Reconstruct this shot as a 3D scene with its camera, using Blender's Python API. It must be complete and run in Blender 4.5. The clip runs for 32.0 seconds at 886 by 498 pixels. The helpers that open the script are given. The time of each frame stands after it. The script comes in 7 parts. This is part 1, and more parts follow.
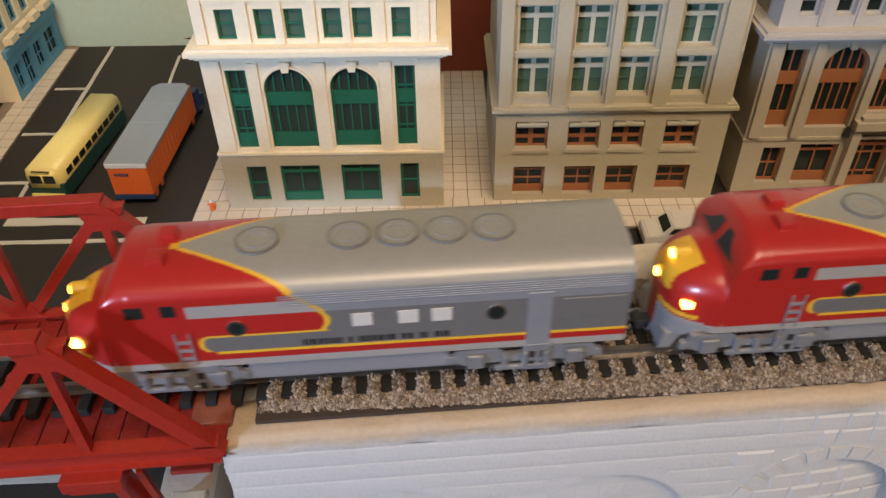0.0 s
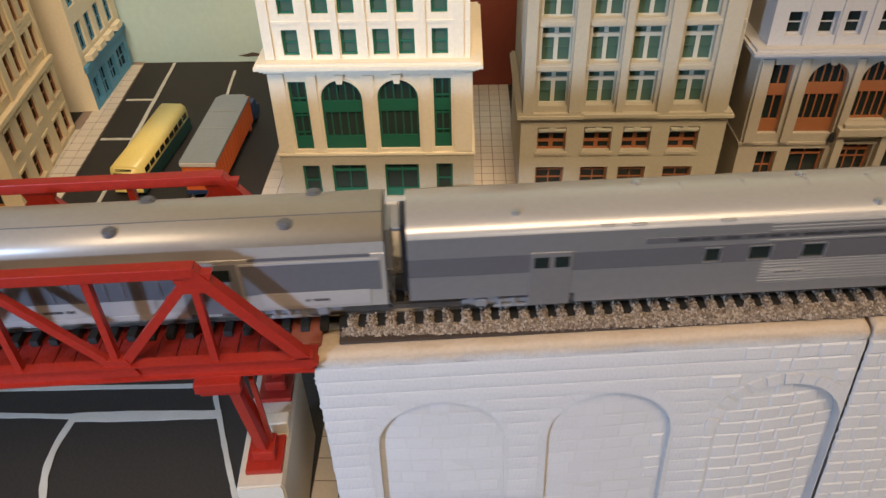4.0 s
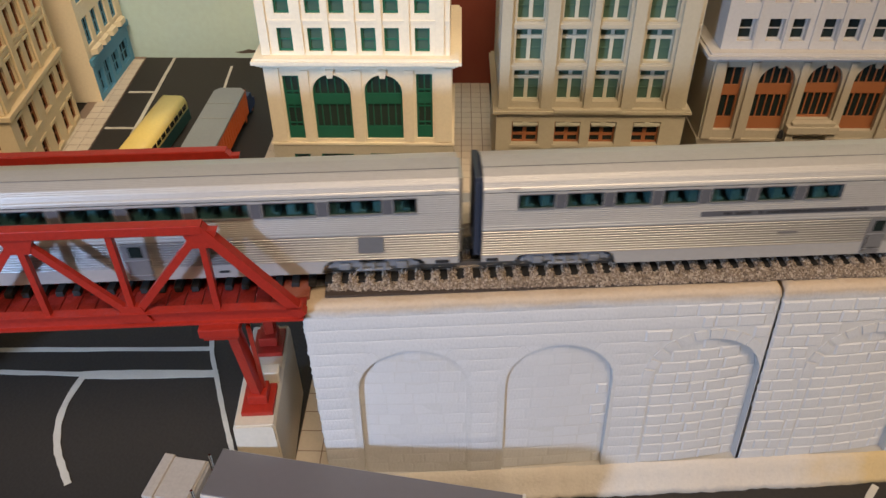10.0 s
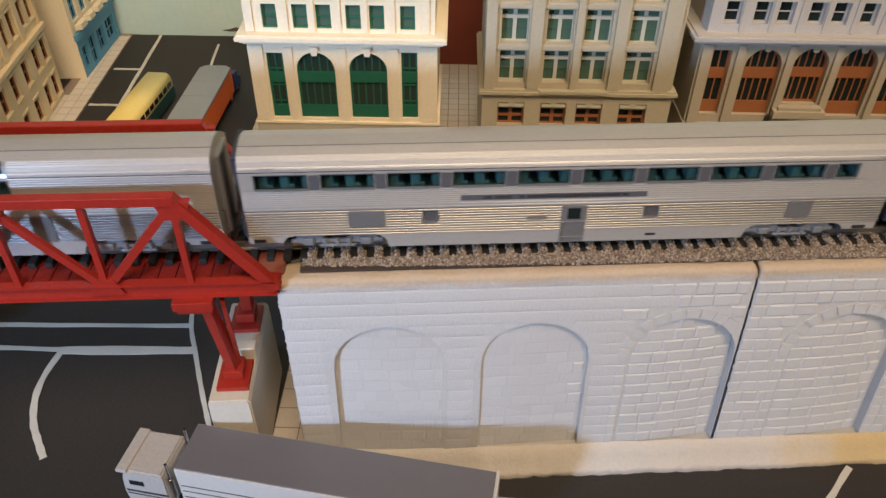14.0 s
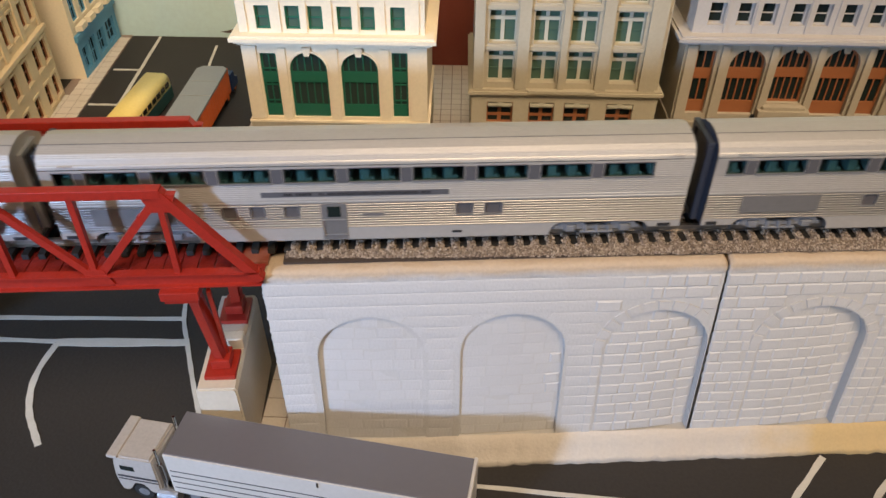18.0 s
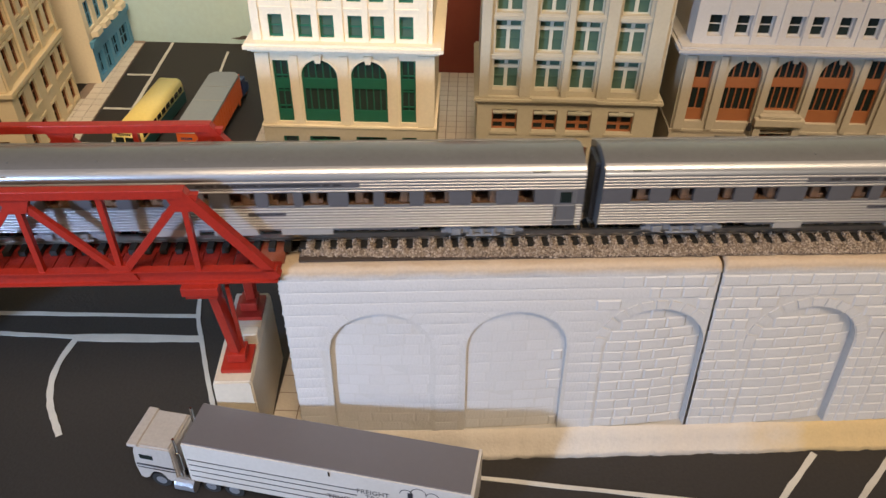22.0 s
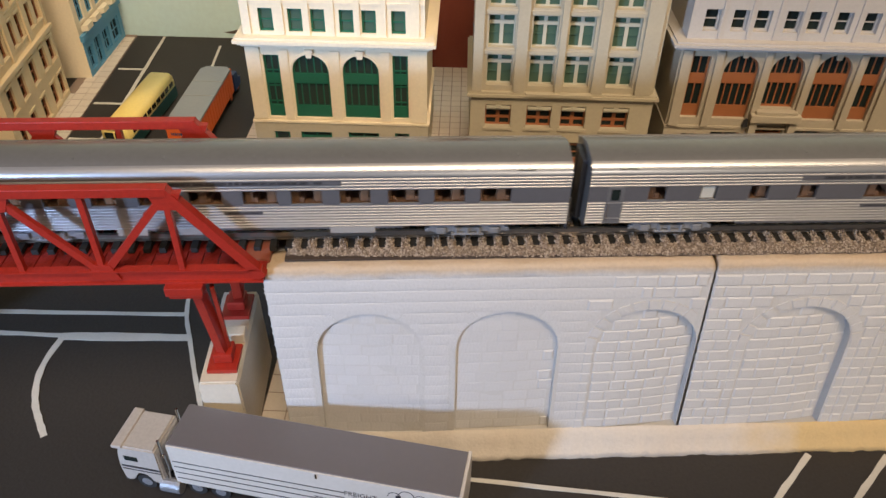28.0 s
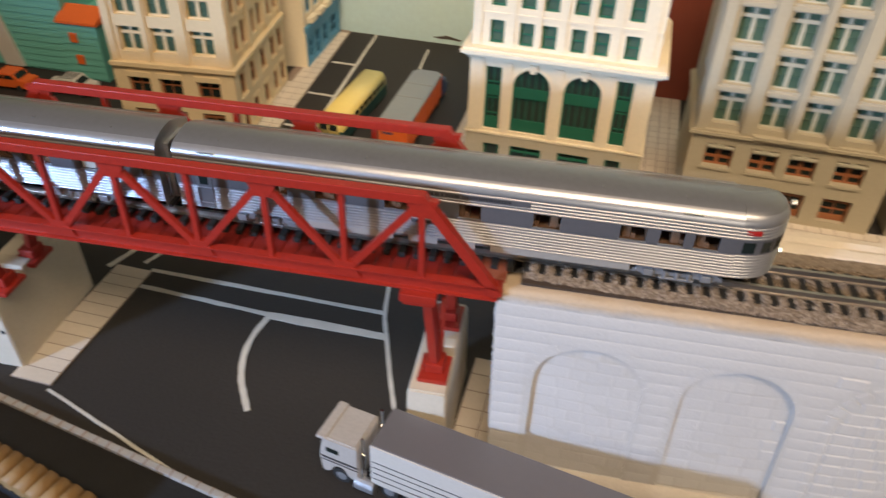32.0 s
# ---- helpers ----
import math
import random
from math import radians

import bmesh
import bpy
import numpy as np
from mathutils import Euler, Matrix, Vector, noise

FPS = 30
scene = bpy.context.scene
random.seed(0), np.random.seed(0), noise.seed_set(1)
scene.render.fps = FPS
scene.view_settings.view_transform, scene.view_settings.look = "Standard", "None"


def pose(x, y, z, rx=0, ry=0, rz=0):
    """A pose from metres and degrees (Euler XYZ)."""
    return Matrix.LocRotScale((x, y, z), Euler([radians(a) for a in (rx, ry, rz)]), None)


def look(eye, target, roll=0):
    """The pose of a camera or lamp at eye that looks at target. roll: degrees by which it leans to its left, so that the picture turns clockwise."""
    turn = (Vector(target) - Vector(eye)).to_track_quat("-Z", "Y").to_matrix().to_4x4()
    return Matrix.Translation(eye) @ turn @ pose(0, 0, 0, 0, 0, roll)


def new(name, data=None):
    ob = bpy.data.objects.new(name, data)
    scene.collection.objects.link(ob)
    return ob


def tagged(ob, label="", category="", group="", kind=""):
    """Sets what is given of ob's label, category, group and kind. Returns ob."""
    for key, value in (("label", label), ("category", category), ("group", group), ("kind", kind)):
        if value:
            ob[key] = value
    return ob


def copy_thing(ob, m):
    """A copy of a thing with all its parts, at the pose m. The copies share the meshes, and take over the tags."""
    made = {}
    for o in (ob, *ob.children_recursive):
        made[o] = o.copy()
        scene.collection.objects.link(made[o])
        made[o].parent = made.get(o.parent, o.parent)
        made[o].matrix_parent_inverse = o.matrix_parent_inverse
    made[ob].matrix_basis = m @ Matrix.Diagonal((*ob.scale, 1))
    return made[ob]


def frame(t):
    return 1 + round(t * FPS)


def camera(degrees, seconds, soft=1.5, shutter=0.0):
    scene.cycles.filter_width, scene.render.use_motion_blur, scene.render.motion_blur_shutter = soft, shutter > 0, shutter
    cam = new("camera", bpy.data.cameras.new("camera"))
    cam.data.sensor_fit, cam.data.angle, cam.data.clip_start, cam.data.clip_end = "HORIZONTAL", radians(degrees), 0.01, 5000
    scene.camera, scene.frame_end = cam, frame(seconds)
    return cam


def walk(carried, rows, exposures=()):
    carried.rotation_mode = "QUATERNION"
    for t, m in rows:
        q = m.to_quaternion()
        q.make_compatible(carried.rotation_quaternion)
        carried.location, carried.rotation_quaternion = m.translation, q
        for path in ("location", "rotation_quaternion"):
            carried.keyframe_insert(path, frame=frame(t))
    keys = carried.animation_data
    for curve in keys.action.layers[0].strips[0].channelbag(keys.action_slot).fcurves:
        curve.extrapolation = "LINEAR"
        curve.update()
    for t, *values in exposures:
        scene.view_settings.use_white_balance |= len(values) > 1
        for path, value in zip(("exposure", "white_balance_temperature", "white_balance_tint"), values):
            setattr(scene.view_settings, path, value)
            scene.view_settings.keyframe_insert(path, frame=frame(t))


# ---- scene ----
MM = 0.001


def mm(x, y, z, rx=0, ry=0, rz=0):
    """A pose in millimetres and degrees."""
    return pose(x * MM, y * MM, z * MM, rx, ry, rz)


cam = camera(60.44, 32.0, soft=1.5, shutter=0.24)
# seconds, eye in millimetres, Euler turn in degrees
PATH = [
    (0, 36.44, -76.59, 175.13, 50.491, 0.723, -0.252),
    (0.5, 34.89, -79.45, 178.97, 50.408, 0.505, 0.226),
    (1, 32.50, -84.48, 180.93, 50.254, 0.787, 0.596),
    (1.5, 30.95, -88.86, 183.11, 50.386, 1.083, 0.871),
    (2, 31.86, -95.01, 185.22, 50.381, 1.169, 0.585),
    (2.5, 31.48, -99.13, 185.42, 50.398, 0.991, 0.811),
    (3, 30.92, -102.47, 186.83, 50.340, 1.089, 0.624),
    (3.5, 31.92, -105.80, 187.26, 51.073, 0.973, 1.012),
    (4, 32.00, -114.82, 191.21, 51.846, 1.285, 1.178),
    (4.5, 30.54, -123.78, 194.48, 51.838, 1.009, 1.535),
    (6.5, 32.11, -130.10, 195.74, 52.258, 0.241, 1.612),
    (7, 34.27, -132.85, 197.54, 52.455, 0.546, 1.293),
    (7.5, 34.00, -133.84, 199.30, 52.465, 0.478, 1.161),
    (8, 32.81, -135.93, 199.68, 52.259, 0.309, 1.227),
    (8.5, 34.61, -137.44, 201.23, 52.461, 0.192, 1.193),
    (9, 35.69, -138.05, 200.30, 52.247, 0.189, 1.305),
    (9.5, 35.85, -139.00, 200.39, 52.075, 0.197, 1.316),
    (10, 37.45, -141.28, 200.56, 52.078, 0.257, 1.086),
    (10.5, 37.65, -142.87, 201.06, 51.995, 0.330, 0.945),
    (11, 39.11, -145.06, 201.27, 51.735, 0.352, 0.903),
    (11.5, 39.58, -144.95, 200.16, 51.593, 0.330, 0.876),
    (12, 39.97, -145.29, 199.25, 51.462, 0.041, 0.960),
    (12.5, 41.71, -144.10, 197.68, 51.314, -0.118, 0.993),
    (13, 42.48, -142.54, 195.62, 50.972, -0.477, 0.967),
    (13.5, 41.89, -142.14, 197.16, 51.062, -0.520, 1.053),
    (15.5, 45.38, -142.72, 198.76, 51.051, -0.534, 1.332),
    (16, 47.30, -144.01, 199.51, 51.097, -0.512, 1.304),
    (16.5, 47.94, -145.06, 201.09, 51.335, -0.458, 1.321),
    (17, 48.24, -147.71, 201.68, 51.445, -0.594, 1.348),
    (17.5, 46.64, -148.61, 201.26, 51.394, -0.691, 1.571),
    (18, 49.17, -148.66, 200.17, 51.234, -0.378, 1.520),
    (18.5, 48.42, -150.11, 201.05, 51.194, -0.315, 1.377),
    (19, 46.44, -153.98, 203.39, 51.394, -0.725, 1.372),
    (19.5, 46.41, -156.59, 204.66, 51.711, -0.661, 1.435),
    (20, 45.77, -156.55, 204.46, 51.822, -0.662, 1.645),
    (20.5, 44.28, -158.53, 204.74, 51.783, -0.737, 1.750),
    (21, 47.00, -159.50, 205.42, 51.905, -0.677, 1.712),
    (21.5, 49.05, -159.06, 205.35, 51.693, -0.475, 1.731),
    (22, 47.64, -157.42, 205.05, 51.673, -0.668, 1.906),
    (22.5, 48.99, -153.65, 202.97, 51.427, -0.714, 1.831),
    (23, 49.70, -152.77, 202.73, 51.263, -0.657, 1.828),
    (23.5, 50.00, -154.73, 203.91, 51.499, -0.732, 1.820),
    (24, 50.63, -155.09, 204.07, 51.439, -0.750, 1.793),
    (24.5, 49.78, -155.47, 204.61, 51.499, -0.817, 1.749),
    (25, 51.05, -154.71, 204.97, 51.513, -0.801, 1.836),
    (25.5, 52.00, -154.63, 204.11, 51.461, -0.683, 1.832),
    (27.5, 52.71, -154.26, 203.60, 51.269, -0.754, 1.948),
    (28, 50.26, -153.68, 203.87, 51.243, -0.767, 1.853),
    (28.5, 49.71, -154.73, 203.59, 51.139, -0.805, 1.989),
    (29, 50.75, -155.74, 203.37, 51.166, -0.885, 2.013),
    (29.5, 51.04, -156.67, 203.71, 51.185, -0.808, 1.981),
    (30, 49.67, -157.87, 204.90, 51.150, -0.826, 2.011),
    (30.5, 48.14, -158.04, 205.56, 51.108, -0.879, 1.978),
    (31, 47.16, -158.53, 205.51, 51.103, -0.810, 2.248),
    (31.5, 41.23, -159.19, 205.02, 51.551, -0.871, 3.420),
    (31.7, 33.11, -157.56, 205.06, 52.977, -1.541, 6.838),
    (31.8, 29.08, -155.88, 204.52, 52.283, -1.619, 9.389),
    (31.9, 24.28, -152.40, 203.51, 51.572, -1.891, 12.045),
    (32, 19.82, -149.85, 202.60, 51.840, -1.498, 14.810),
]
walk(cam, [(t, mm(x, y, z, rx, ry, rz)) for t, x, y, z, rx, ry, rz in PATH],
     exposures=[(0.0, -0.28, 6500, 10), (2.0, -0.2, 6500, 10), (4.0, -0.16, 6500, 10), (9.0, -0.2, 6500, 10), (16.0, -0.12, 6500, 10), (20.0, 0.0, 6500, 10), (25.0, -0.04, 6500, 10), (32.0, -0.04, 6500, 10)])


# ---- light: a bluish window far to one side, a low pale window in front, warm ceiling lamps above the aisle ----
world = bpy.data.worlds.new("room_air")
scene.world = world
world.use_nodes = True
world.node_tree.nodes["Background"].inputs[0].default_value = (1.0, 0.83, 0.66, 1)
world.node_tree.nodes["Background"].inputs[1].default_value = 0.112


def area_lamp(name, eye, target, sx, sy, watts, colour, spread=180):
    data = bpy.data.lights.new(name, "AREA")
    data.shape, data.size, data.size_y, data.energy, data.color = "RECTANGLE", sx, sy, watts, colour
    data.spread = radians(spread)
    ob = new(name, data)
    ob.matrix_world = look(eye, target)
    return ob


# the spread narrows both window beams, so their light fades across wall and town
area_lamp("window_light", (-1.10, -1.34, 0.53), (-0.075, 0.06, 0.03), 0.16, 0.16, 0.62, (0.42, 0.61, 0.97), 19.5)
area_lamp("window_light_front", (0.52, -1.6, 0.13), (0.31, -0.01, 0.02), 0.16, 0.10, 0.2, (1.0, 0.86, 0.7), 30)
area_lamp("ceiling_lamp", (0.28, -0.40, 0.95), (0.12, 0.34, 0.08), 0.8, 0.4, 2.47, (1.0, 0.77, 0.53), 58)


# ---- materials ----
def material(name, colour, rough=0.6, metal=0.0, other=None, mix=0.5, size=40.0, bump=0.0, grain=600.0, spread=0.02,
             by_piece=0.0, coat=0.0, stretch=(1, 1, 1)):
    """Paint or plastic with stains (noise at `size` per metre), fine grain and relief (noise at `grain` per metre)."""
    m = bpy.data.materials.new(name)
    m.use_nodes = True
    n, link = m.node_tree.nodes, m.node_tree.links
    b = n["Principled BSDF"]
    b.inputs["Metallic"].default_value = metal
    b.inputs["Coat Weight"].default_value = coat
    at = n.new("ShaderNodeTexCoord")
    mp = n.new("ShaderNodeMapping")
    mp.inputs["Scale"].default_value = stretch
    link.new(at.outputs["Object"], mp.inputs["Vector"])
    big, fine = n.new("ShaderNodeTexNoise"), n.new("ShaderNodeTexNoise")
    for node, s, d in ((big, size, 6.0), (fine, grain, 3.0)):
        node.inputs["Scale"].default_value, node.inputs["Detail"].default_value = s, d
        link.new(mp.outputs["Vector"], node.inputs["Vector"])
    ramp = n.new("ShaderNodeValToRGB")
    ramp.color_ramp.elements[0].position, ramp.color_ramp.elements[1].position = 0.35, 0.72
    ramp.color_ramp.elements[0].color = (*colour, 1)
    far = other or [c * 0.82 for c in colour]
    ramp.color_ramp.elements[1].color = (*[c * (1 - mix) + d * mix for c, d in zip(colour, far)], 1)
    link.new(big.outputs["Fac"], ramp.inputs["Fac"])
    hsv = n.new("ShaderNodeHueSaturation")
    val = n.new("ShaderNodeMapRange")
    val.inputs["From Min"].default_value, val.inputs["From Max"].default_value = 0.25, 0.75
    val.inputs["To Min"].default_value, val.inputs["To Max"].default_value = 1 - spread * 2, 1 + spread * 2
    link.new(fine.outputs["Fac"], val.inputs["Value"])
    link.new(ramp.outputs["Color"], hsv.inputs["Color"])
    if by_piece:
        info, add = n.new("ShaderNodeObjectInfo"), n.new("ShaderNodeMath")
        add.operation = "MULTIPLY_ADD"
        add.inputs[1].default_value = by_piece
        link.new(info.outputs["Random"], add.inputs[0])
        link.new(val.outputs["Result"], add.inputs[2])
        link.new(add.outputs["Value"], hsv.inputs["Value"])
    else:
        link.new(val.outputs["Result"], hsv.inputs["Value"])
    link.new(hsv.outputs["Color"], b.inputs["Base Color"])
    rr = n.new("ShaderNodeMapRange")
    rr.inputs["To Min"].default_value, rr.inputs["To Max"].default_value = max(rough - 0.1, 0.03), min(rough + 0.1, 1)
    link.new(big.outputs["Fac"], rr.inputs["Value"])
    link.new(rr.outputs["Result"], b.inputs["Roughness"])
    if bump:
        bp = n.new("ShaderNodeBump")
        bp.inputs["Strength"].default_value, bp.inputs["Distance"].default_value = bump, 0.0006
        link.new(fine.outputs["Fac"], bp.inputs["Height"])
        link.new(bp.outputs["Normal"], b.inputs["Normal"])
    return m


def glass(name, colour, rough=0.05, clear=0.8):
    m = bpy.data.materials.new(name)
    m.use_nodes = True
    n, link = m.node_tree.nodes, m.node_tree.links
    b = n["Principled BSDF"]
    b.inputs["Base Color"].default_value = (*colour, 1)
    b.inputs["Roughness"].default_value = rough
    b.inputs["Specular IOR Level"].default_value = 0.3
    if clear:
        see, gloss, mix, edge = n.new("ShaderNodeBsdfTransparent"), n.new("ShaderNodeBsdfGlossy"), n.new("ShaderNodeMixShader"), n.new("ShaderNodeLayerWeight")
        see.inputs["Color"].default_value = (*colour, 1)
        gloss.inputs["Roughness"].default_value = rough
        lift = n.new("ShaderNodeMath")
        lift.operation = "POWER"
        lift.inputs[1].default_value = 3.0
        add = n.new("ShaderNodeMath")
        add.operation = "MULTIPLY_ADD"
        add.inputs[1].default_value, add.inputs[2].default_value = 0.4, 0.025
        link.new(edge.outputs["Facing"], lift.inputs[0])
        link.new(lift.outputs["Value"], add.inputs[0])
        link.new(add.outputs["Value"], mix.inputs["Fac"])
        link.new(see.outputs["BSDF"], mix.inputs[1])
        link.new(gloss.outputs["BSDF"], mix.inputs[2])
        link.new(mix.outputs["Shader"], n["Material Output"].inputs["Surface"])
    return m


def lit(name, colour, power):
    m = bpy.data.materials.new(name)
    m.use_nodes = True
    b = m.node_tree.nodes["Principled BSDF"]
    b.inputs["Base Color"].default_value = (*colour, 1)
    b.inputs["Emission Color"].default_value = (*colour, 1)
    b.inputs["Emission Strength"].default_value = power
    return m


ASPHALT = material("asphalt_paint", (0.023, 0.0195, 0.017), 0.7, other=(0.031, 0.026, 0.022), size=14, grain=900, bump=0.25, spread=0.08)
LINE = material("line_paint", (0.62, 0.6, 0.54), 0.7, other=(0.4, 0.37, 0.33), size=60, grain=1500, bump=0.2)
PLASTER = material("white_plaster", (0.51, 0.5, 0.485), 0.75, other=(0.49, 0.44, 0.37), mix=0.45, size=24, grain=900, bump=0.3, spread=0.015)
STONE = material("plaster_block", (0.52, 0.505, 0.49), 0.72, other=(0.48, 0.455, 0.42), mix=0.4, size=30, grain=1100, bump=0.25, spread=0.015, by_piece=0.05)
COPING = material("coping_plaster", (0.54, 0.52, 0.5), 0.78, other=(0.52, 0.47, 0.41), mix=0.5, size=30, grain=900, bump=0.4, spread=0.03)


def tan_above(m, z0, z1, colour, axis="Z", wander=0.0022):
    """Tan paint beyond an uneven, soft edge that lies between z0 and z1 along the axis."""
    n, link = m.node_tree.nodes, m.node_tree.links
    at, split, wob = n.new("ShaderNodeTexCoord"), n.new("ShaderNodeSeparateXYZ"), n.new("ShaderNodeTexNoise")
    wob.inputs["Scale"].default_value, wob.inputs["Detail"].default_value = 90.0, 4.0
    add, fade, mix = n.new("ShaderNodeMath"), n.new("ShaderNodeMapRange"), n.new("ShaderNodeMix")
    add.operation = "MULTIPLY_ADD"
    add.inputs[1].default_value = wander
    mix.data_type = "RGBA"
    link.new(at.outputs["Object"], split.inputs["Vector"])
    link.new(at.outputs["Object"], wob.inputs["Vector"])
    link.new(wob.outputs["Fac"], add.inputs[0])
    link.new(split.outputs[axis], add.inputs[2])
    fade.inputs["From Min"].default_value, fade.inputs["From Max"].default_value = z0 + wander / 2, z1 + wander / 2
    link.new(add.outputs["Value"], fade.inputs["Value"])
    link.new(fade.outputs["Result"], mix.inputs["Factor"])
    hsv = n["Hue/Saturation/Value"]
    link.new(hsv.inputs["Color"].links[0].from_socket, mix.inputs["A"])
    mix.inputs["B"].default_value = (*colour, 1)
    link.new(mix.outputs["Result"], hsv.inputs["Color"])


tan_above(COPING, 0.0684, 0.0706, (0.48, 0.37, 0.26))
CAP_PALE = material("cream_cap_plaster", (0.68, 0.6, 0.49), 0.8, other=(0.6, 0.48, 0.34), size=30, grain=800, bump=0.4)
CONCRETE = material("painted_concrete", (0.62, 0.55, 0.44), 0.75, other=(0.5, 0.42, 0.3), size=30, grain=700, bump=0.2)
PAVING = material("pavement_tile", (0.6, 0.53, 0.44), 0.75, other=(0.48, 0.41, 0.33), size=40, grain=900, bump=0.2, by_piece=0.08)
JOINT = material("pavement_joint", (0.27, 0.2, 0.155), 0.85, size=60, grain=900)
RED = material("red_bridge_paint", (0.35, 0.023, 0.011), 0.4, other=(0.28, 0.016, 0.01), size=55, grain=900, bump=0.15, spread=0.06)
RED_DECK = material("red_deck_paint", (0.25, 0.018, 0.012), 0.5, other=(0.15, 0.012, 0.01), size=90, grain=900, bump=0.3, spread=0.1, by_piece=0.1)
TIE = material("black_tie_plastic", (0.012, 0.011, 0.01), 0.75, size=80, grain=900, bump=0.2)
RAIL = material("nickel_silver_rail", (0.42, 0.38, 0.33), 0.34, 0.9, other=(0.2, 0.16, 0.13), size=90, grain=900)
BALLAST = material("grey_tan_ballast", (0.28, 0.22, 0.165), 0.9, other=(0.16, 0.12, 0.09), mix=1.0, size=700, grain=1600, bump=0.5, spread=0.2)
# dark brown of the track bed, and of the painted shadow line under the ballast
SHADOW_GAP = material("roadbed_and_shadow_dark", (0.05, 0.032, 0.02), 0.9, size=70, grain=800)
CREAM = material("cream_wall_paint", (0.8, 0.7, 0.515), 0.62, other=(0.76, 0.63, 0.43), mix=0.5, size=18, grain=700, bump=0.1)
STONE_BASE = material("stone_base_paint", (0.46, 0.41, 0.3), 0.7, other=(0.4, 0.34, 0.24), size=20, grain=700, bump=0.12)
GREEN = material("green_window_paint", (0.012, 0.12, 0.068), 0.5, size=40, grain=700)
TAN = material("tan_wall_paint", (0.43, 0.375, 0.265), 0.66, other=(0.37, 0.315, 0.215), size=18, grain=700, bump=0.1)
TAN_TRIM = material("light_window_trim", (0.47, 0.44, 0.33), 0.6, size=40, grain=700)
BROWN = material("brown_window_paint", (0.32, 0.115, 0.042), 0.5, other=(0.24, 0.08, 0.03), size=60, grain=700)
GREYWALL = material("grey_wall_paint", (0.43, 0.395, 0.35), 0.66, other=(0.39, 0.35, 0.3), size=18, grain=700, bump=0.1)
GREYSTONE = material("stone_lower_paint", (0.41, 0.355, 0.265), 0.7, other=(0.35, 0.29, 0.2), size=20, grain=700, bump=0.1)
DARKWALL = material("dark_side_wall", (0.1, 0.085, 0.07), 0.75, size=20, grain=500)
YELLOWWALL = material("ochre_wall_paint", (0.74, 0.59, 0.36), 0.64, other=(0.64, 0.49, 0.28), size=18, grain=700, bump=0.1)
BLUEWALL = material("blue_storefront_paint", (0.1, 0.3, 0.46), 0.55, size=30, grain=700)
TEALWALL = material("teal_clapboard_paint", (0.14, 0.42, 0.35), 0.55, size=30, grain=700)
ORANGE = material("orange_paint", (0.72, 0.13, 0.02), 0.5, size=40, grain=700)
BRICKRED = material("red_brick_paint", (0.2, 0.04, 0.02), 0.75, other=(0.18, 0.03, 0.016), size=60, grain=700, bump=0.1)
GLASS_DARK = glass("dark_window_glass", (0.014, 0.02, 0.018), 0.12, 0)
GLASS_GREEN = glass("dull_green_glass", (0.055, 0.1, 0.066), 0.6, 0)
GLASS_MID = glass("dim_green_glass", (0.026, 0.04, 0.032), 0.3, 0)
GLASS_CLEAR = glass("clear_glass", (0.93, 0.95, 0.94), 0.16, 1)
GLASS_TEAL = glass("tinted_glass", (0.62, 0.74, 0.74), 0.05, 1)
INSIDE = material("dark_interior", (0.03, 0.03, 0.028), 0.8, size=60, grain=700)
SEAT = material("teal_seat_plastic", (0.27, 0.34, 0.335), 0.5, size=90, grain=900)
SEAT_BROWN = material("brown_seat_plastic", (0.27, 0.135, 0.08), 0.55, size=90, grain=900)
DIM = material("grey_green_interior", (0.15, 0.18, 0.175), 0.6, size=90, grain=900)
BRIGHT_STEEL = material("bright_fluted_silver", (0.4, 0.39, 0.38), 0.3, 0.8, other=(0.35, 0.34, 0.325), size=22, grain=700, spread=0.02)
WOOD = material("brown_interior_plastic", (0.24, 0.12, 0.07), 0.6, size=90, grain=900)
SILVER = material("silver_paint", (0.5, 0.47, 0.43), 0.36, 0.42, other=(0.45, 0.42, 0.38), size=26, grain=900, spread=0.02)
SKIRT = material("plain_silver_skirt", (0.5, 0.47, 0.43), 0.42, 0.4, other=(0.45, 0.42, 0.385), size=26, grain=900, spread=0.02)
BAG_SILVER = material("dull_silver_paint", (0.47, 0.435, 0.385), 0.45, 0.45, other=(0.41, 0.38, 0.34), size=26, grain=900, spread=0.02)
BAG_PLATE = material("dark_grey_panel", (0.2, 0.2, 0.21), 0.38, 0.5, size=40, grain=800)
STEEL = material("fluted_silver", (0.48, 0.48, 0.49), 0.32, 0.75, other=(0.42, 0.415, 0.41), size=22, grain=700, spread=0.02)
ROOF = material("grey_roof_paint", (0.24, 0.235, 0.23), 0.36, 0.55, other=(0.2, 0.19, 0.18), size=30, grain=700, spread=0.02)
PLATE = material("flat_grey_panel", (0.26, 0.25, 0.245), 0.4, 0.5, size=40, grain=800)
BAND = material("grey_window_band", (0.125, 0.122, 0.13), 0.42, 0.25, size=40, grain=800)
BLIND = material("closed_grey_blind", (0.11, 0.1, 0.1), 0.3, 0.1, size=60, grain=800)
RUBBER = material("blue_black_rubber", (0.03, 0.035, 0.05), 0.5, size=60, grain=900)
DARK = material("black_plastic", (0.02, 0.02, 0.022), 0.5, size=60, grain=900)
TRUCK = material("grey_truck_plastic", (0.33, 0.34, 0.36), 0.38, 0.45, other=(0.18, 0.18, 0.19), size=160, grain=1500, bump=0.4)
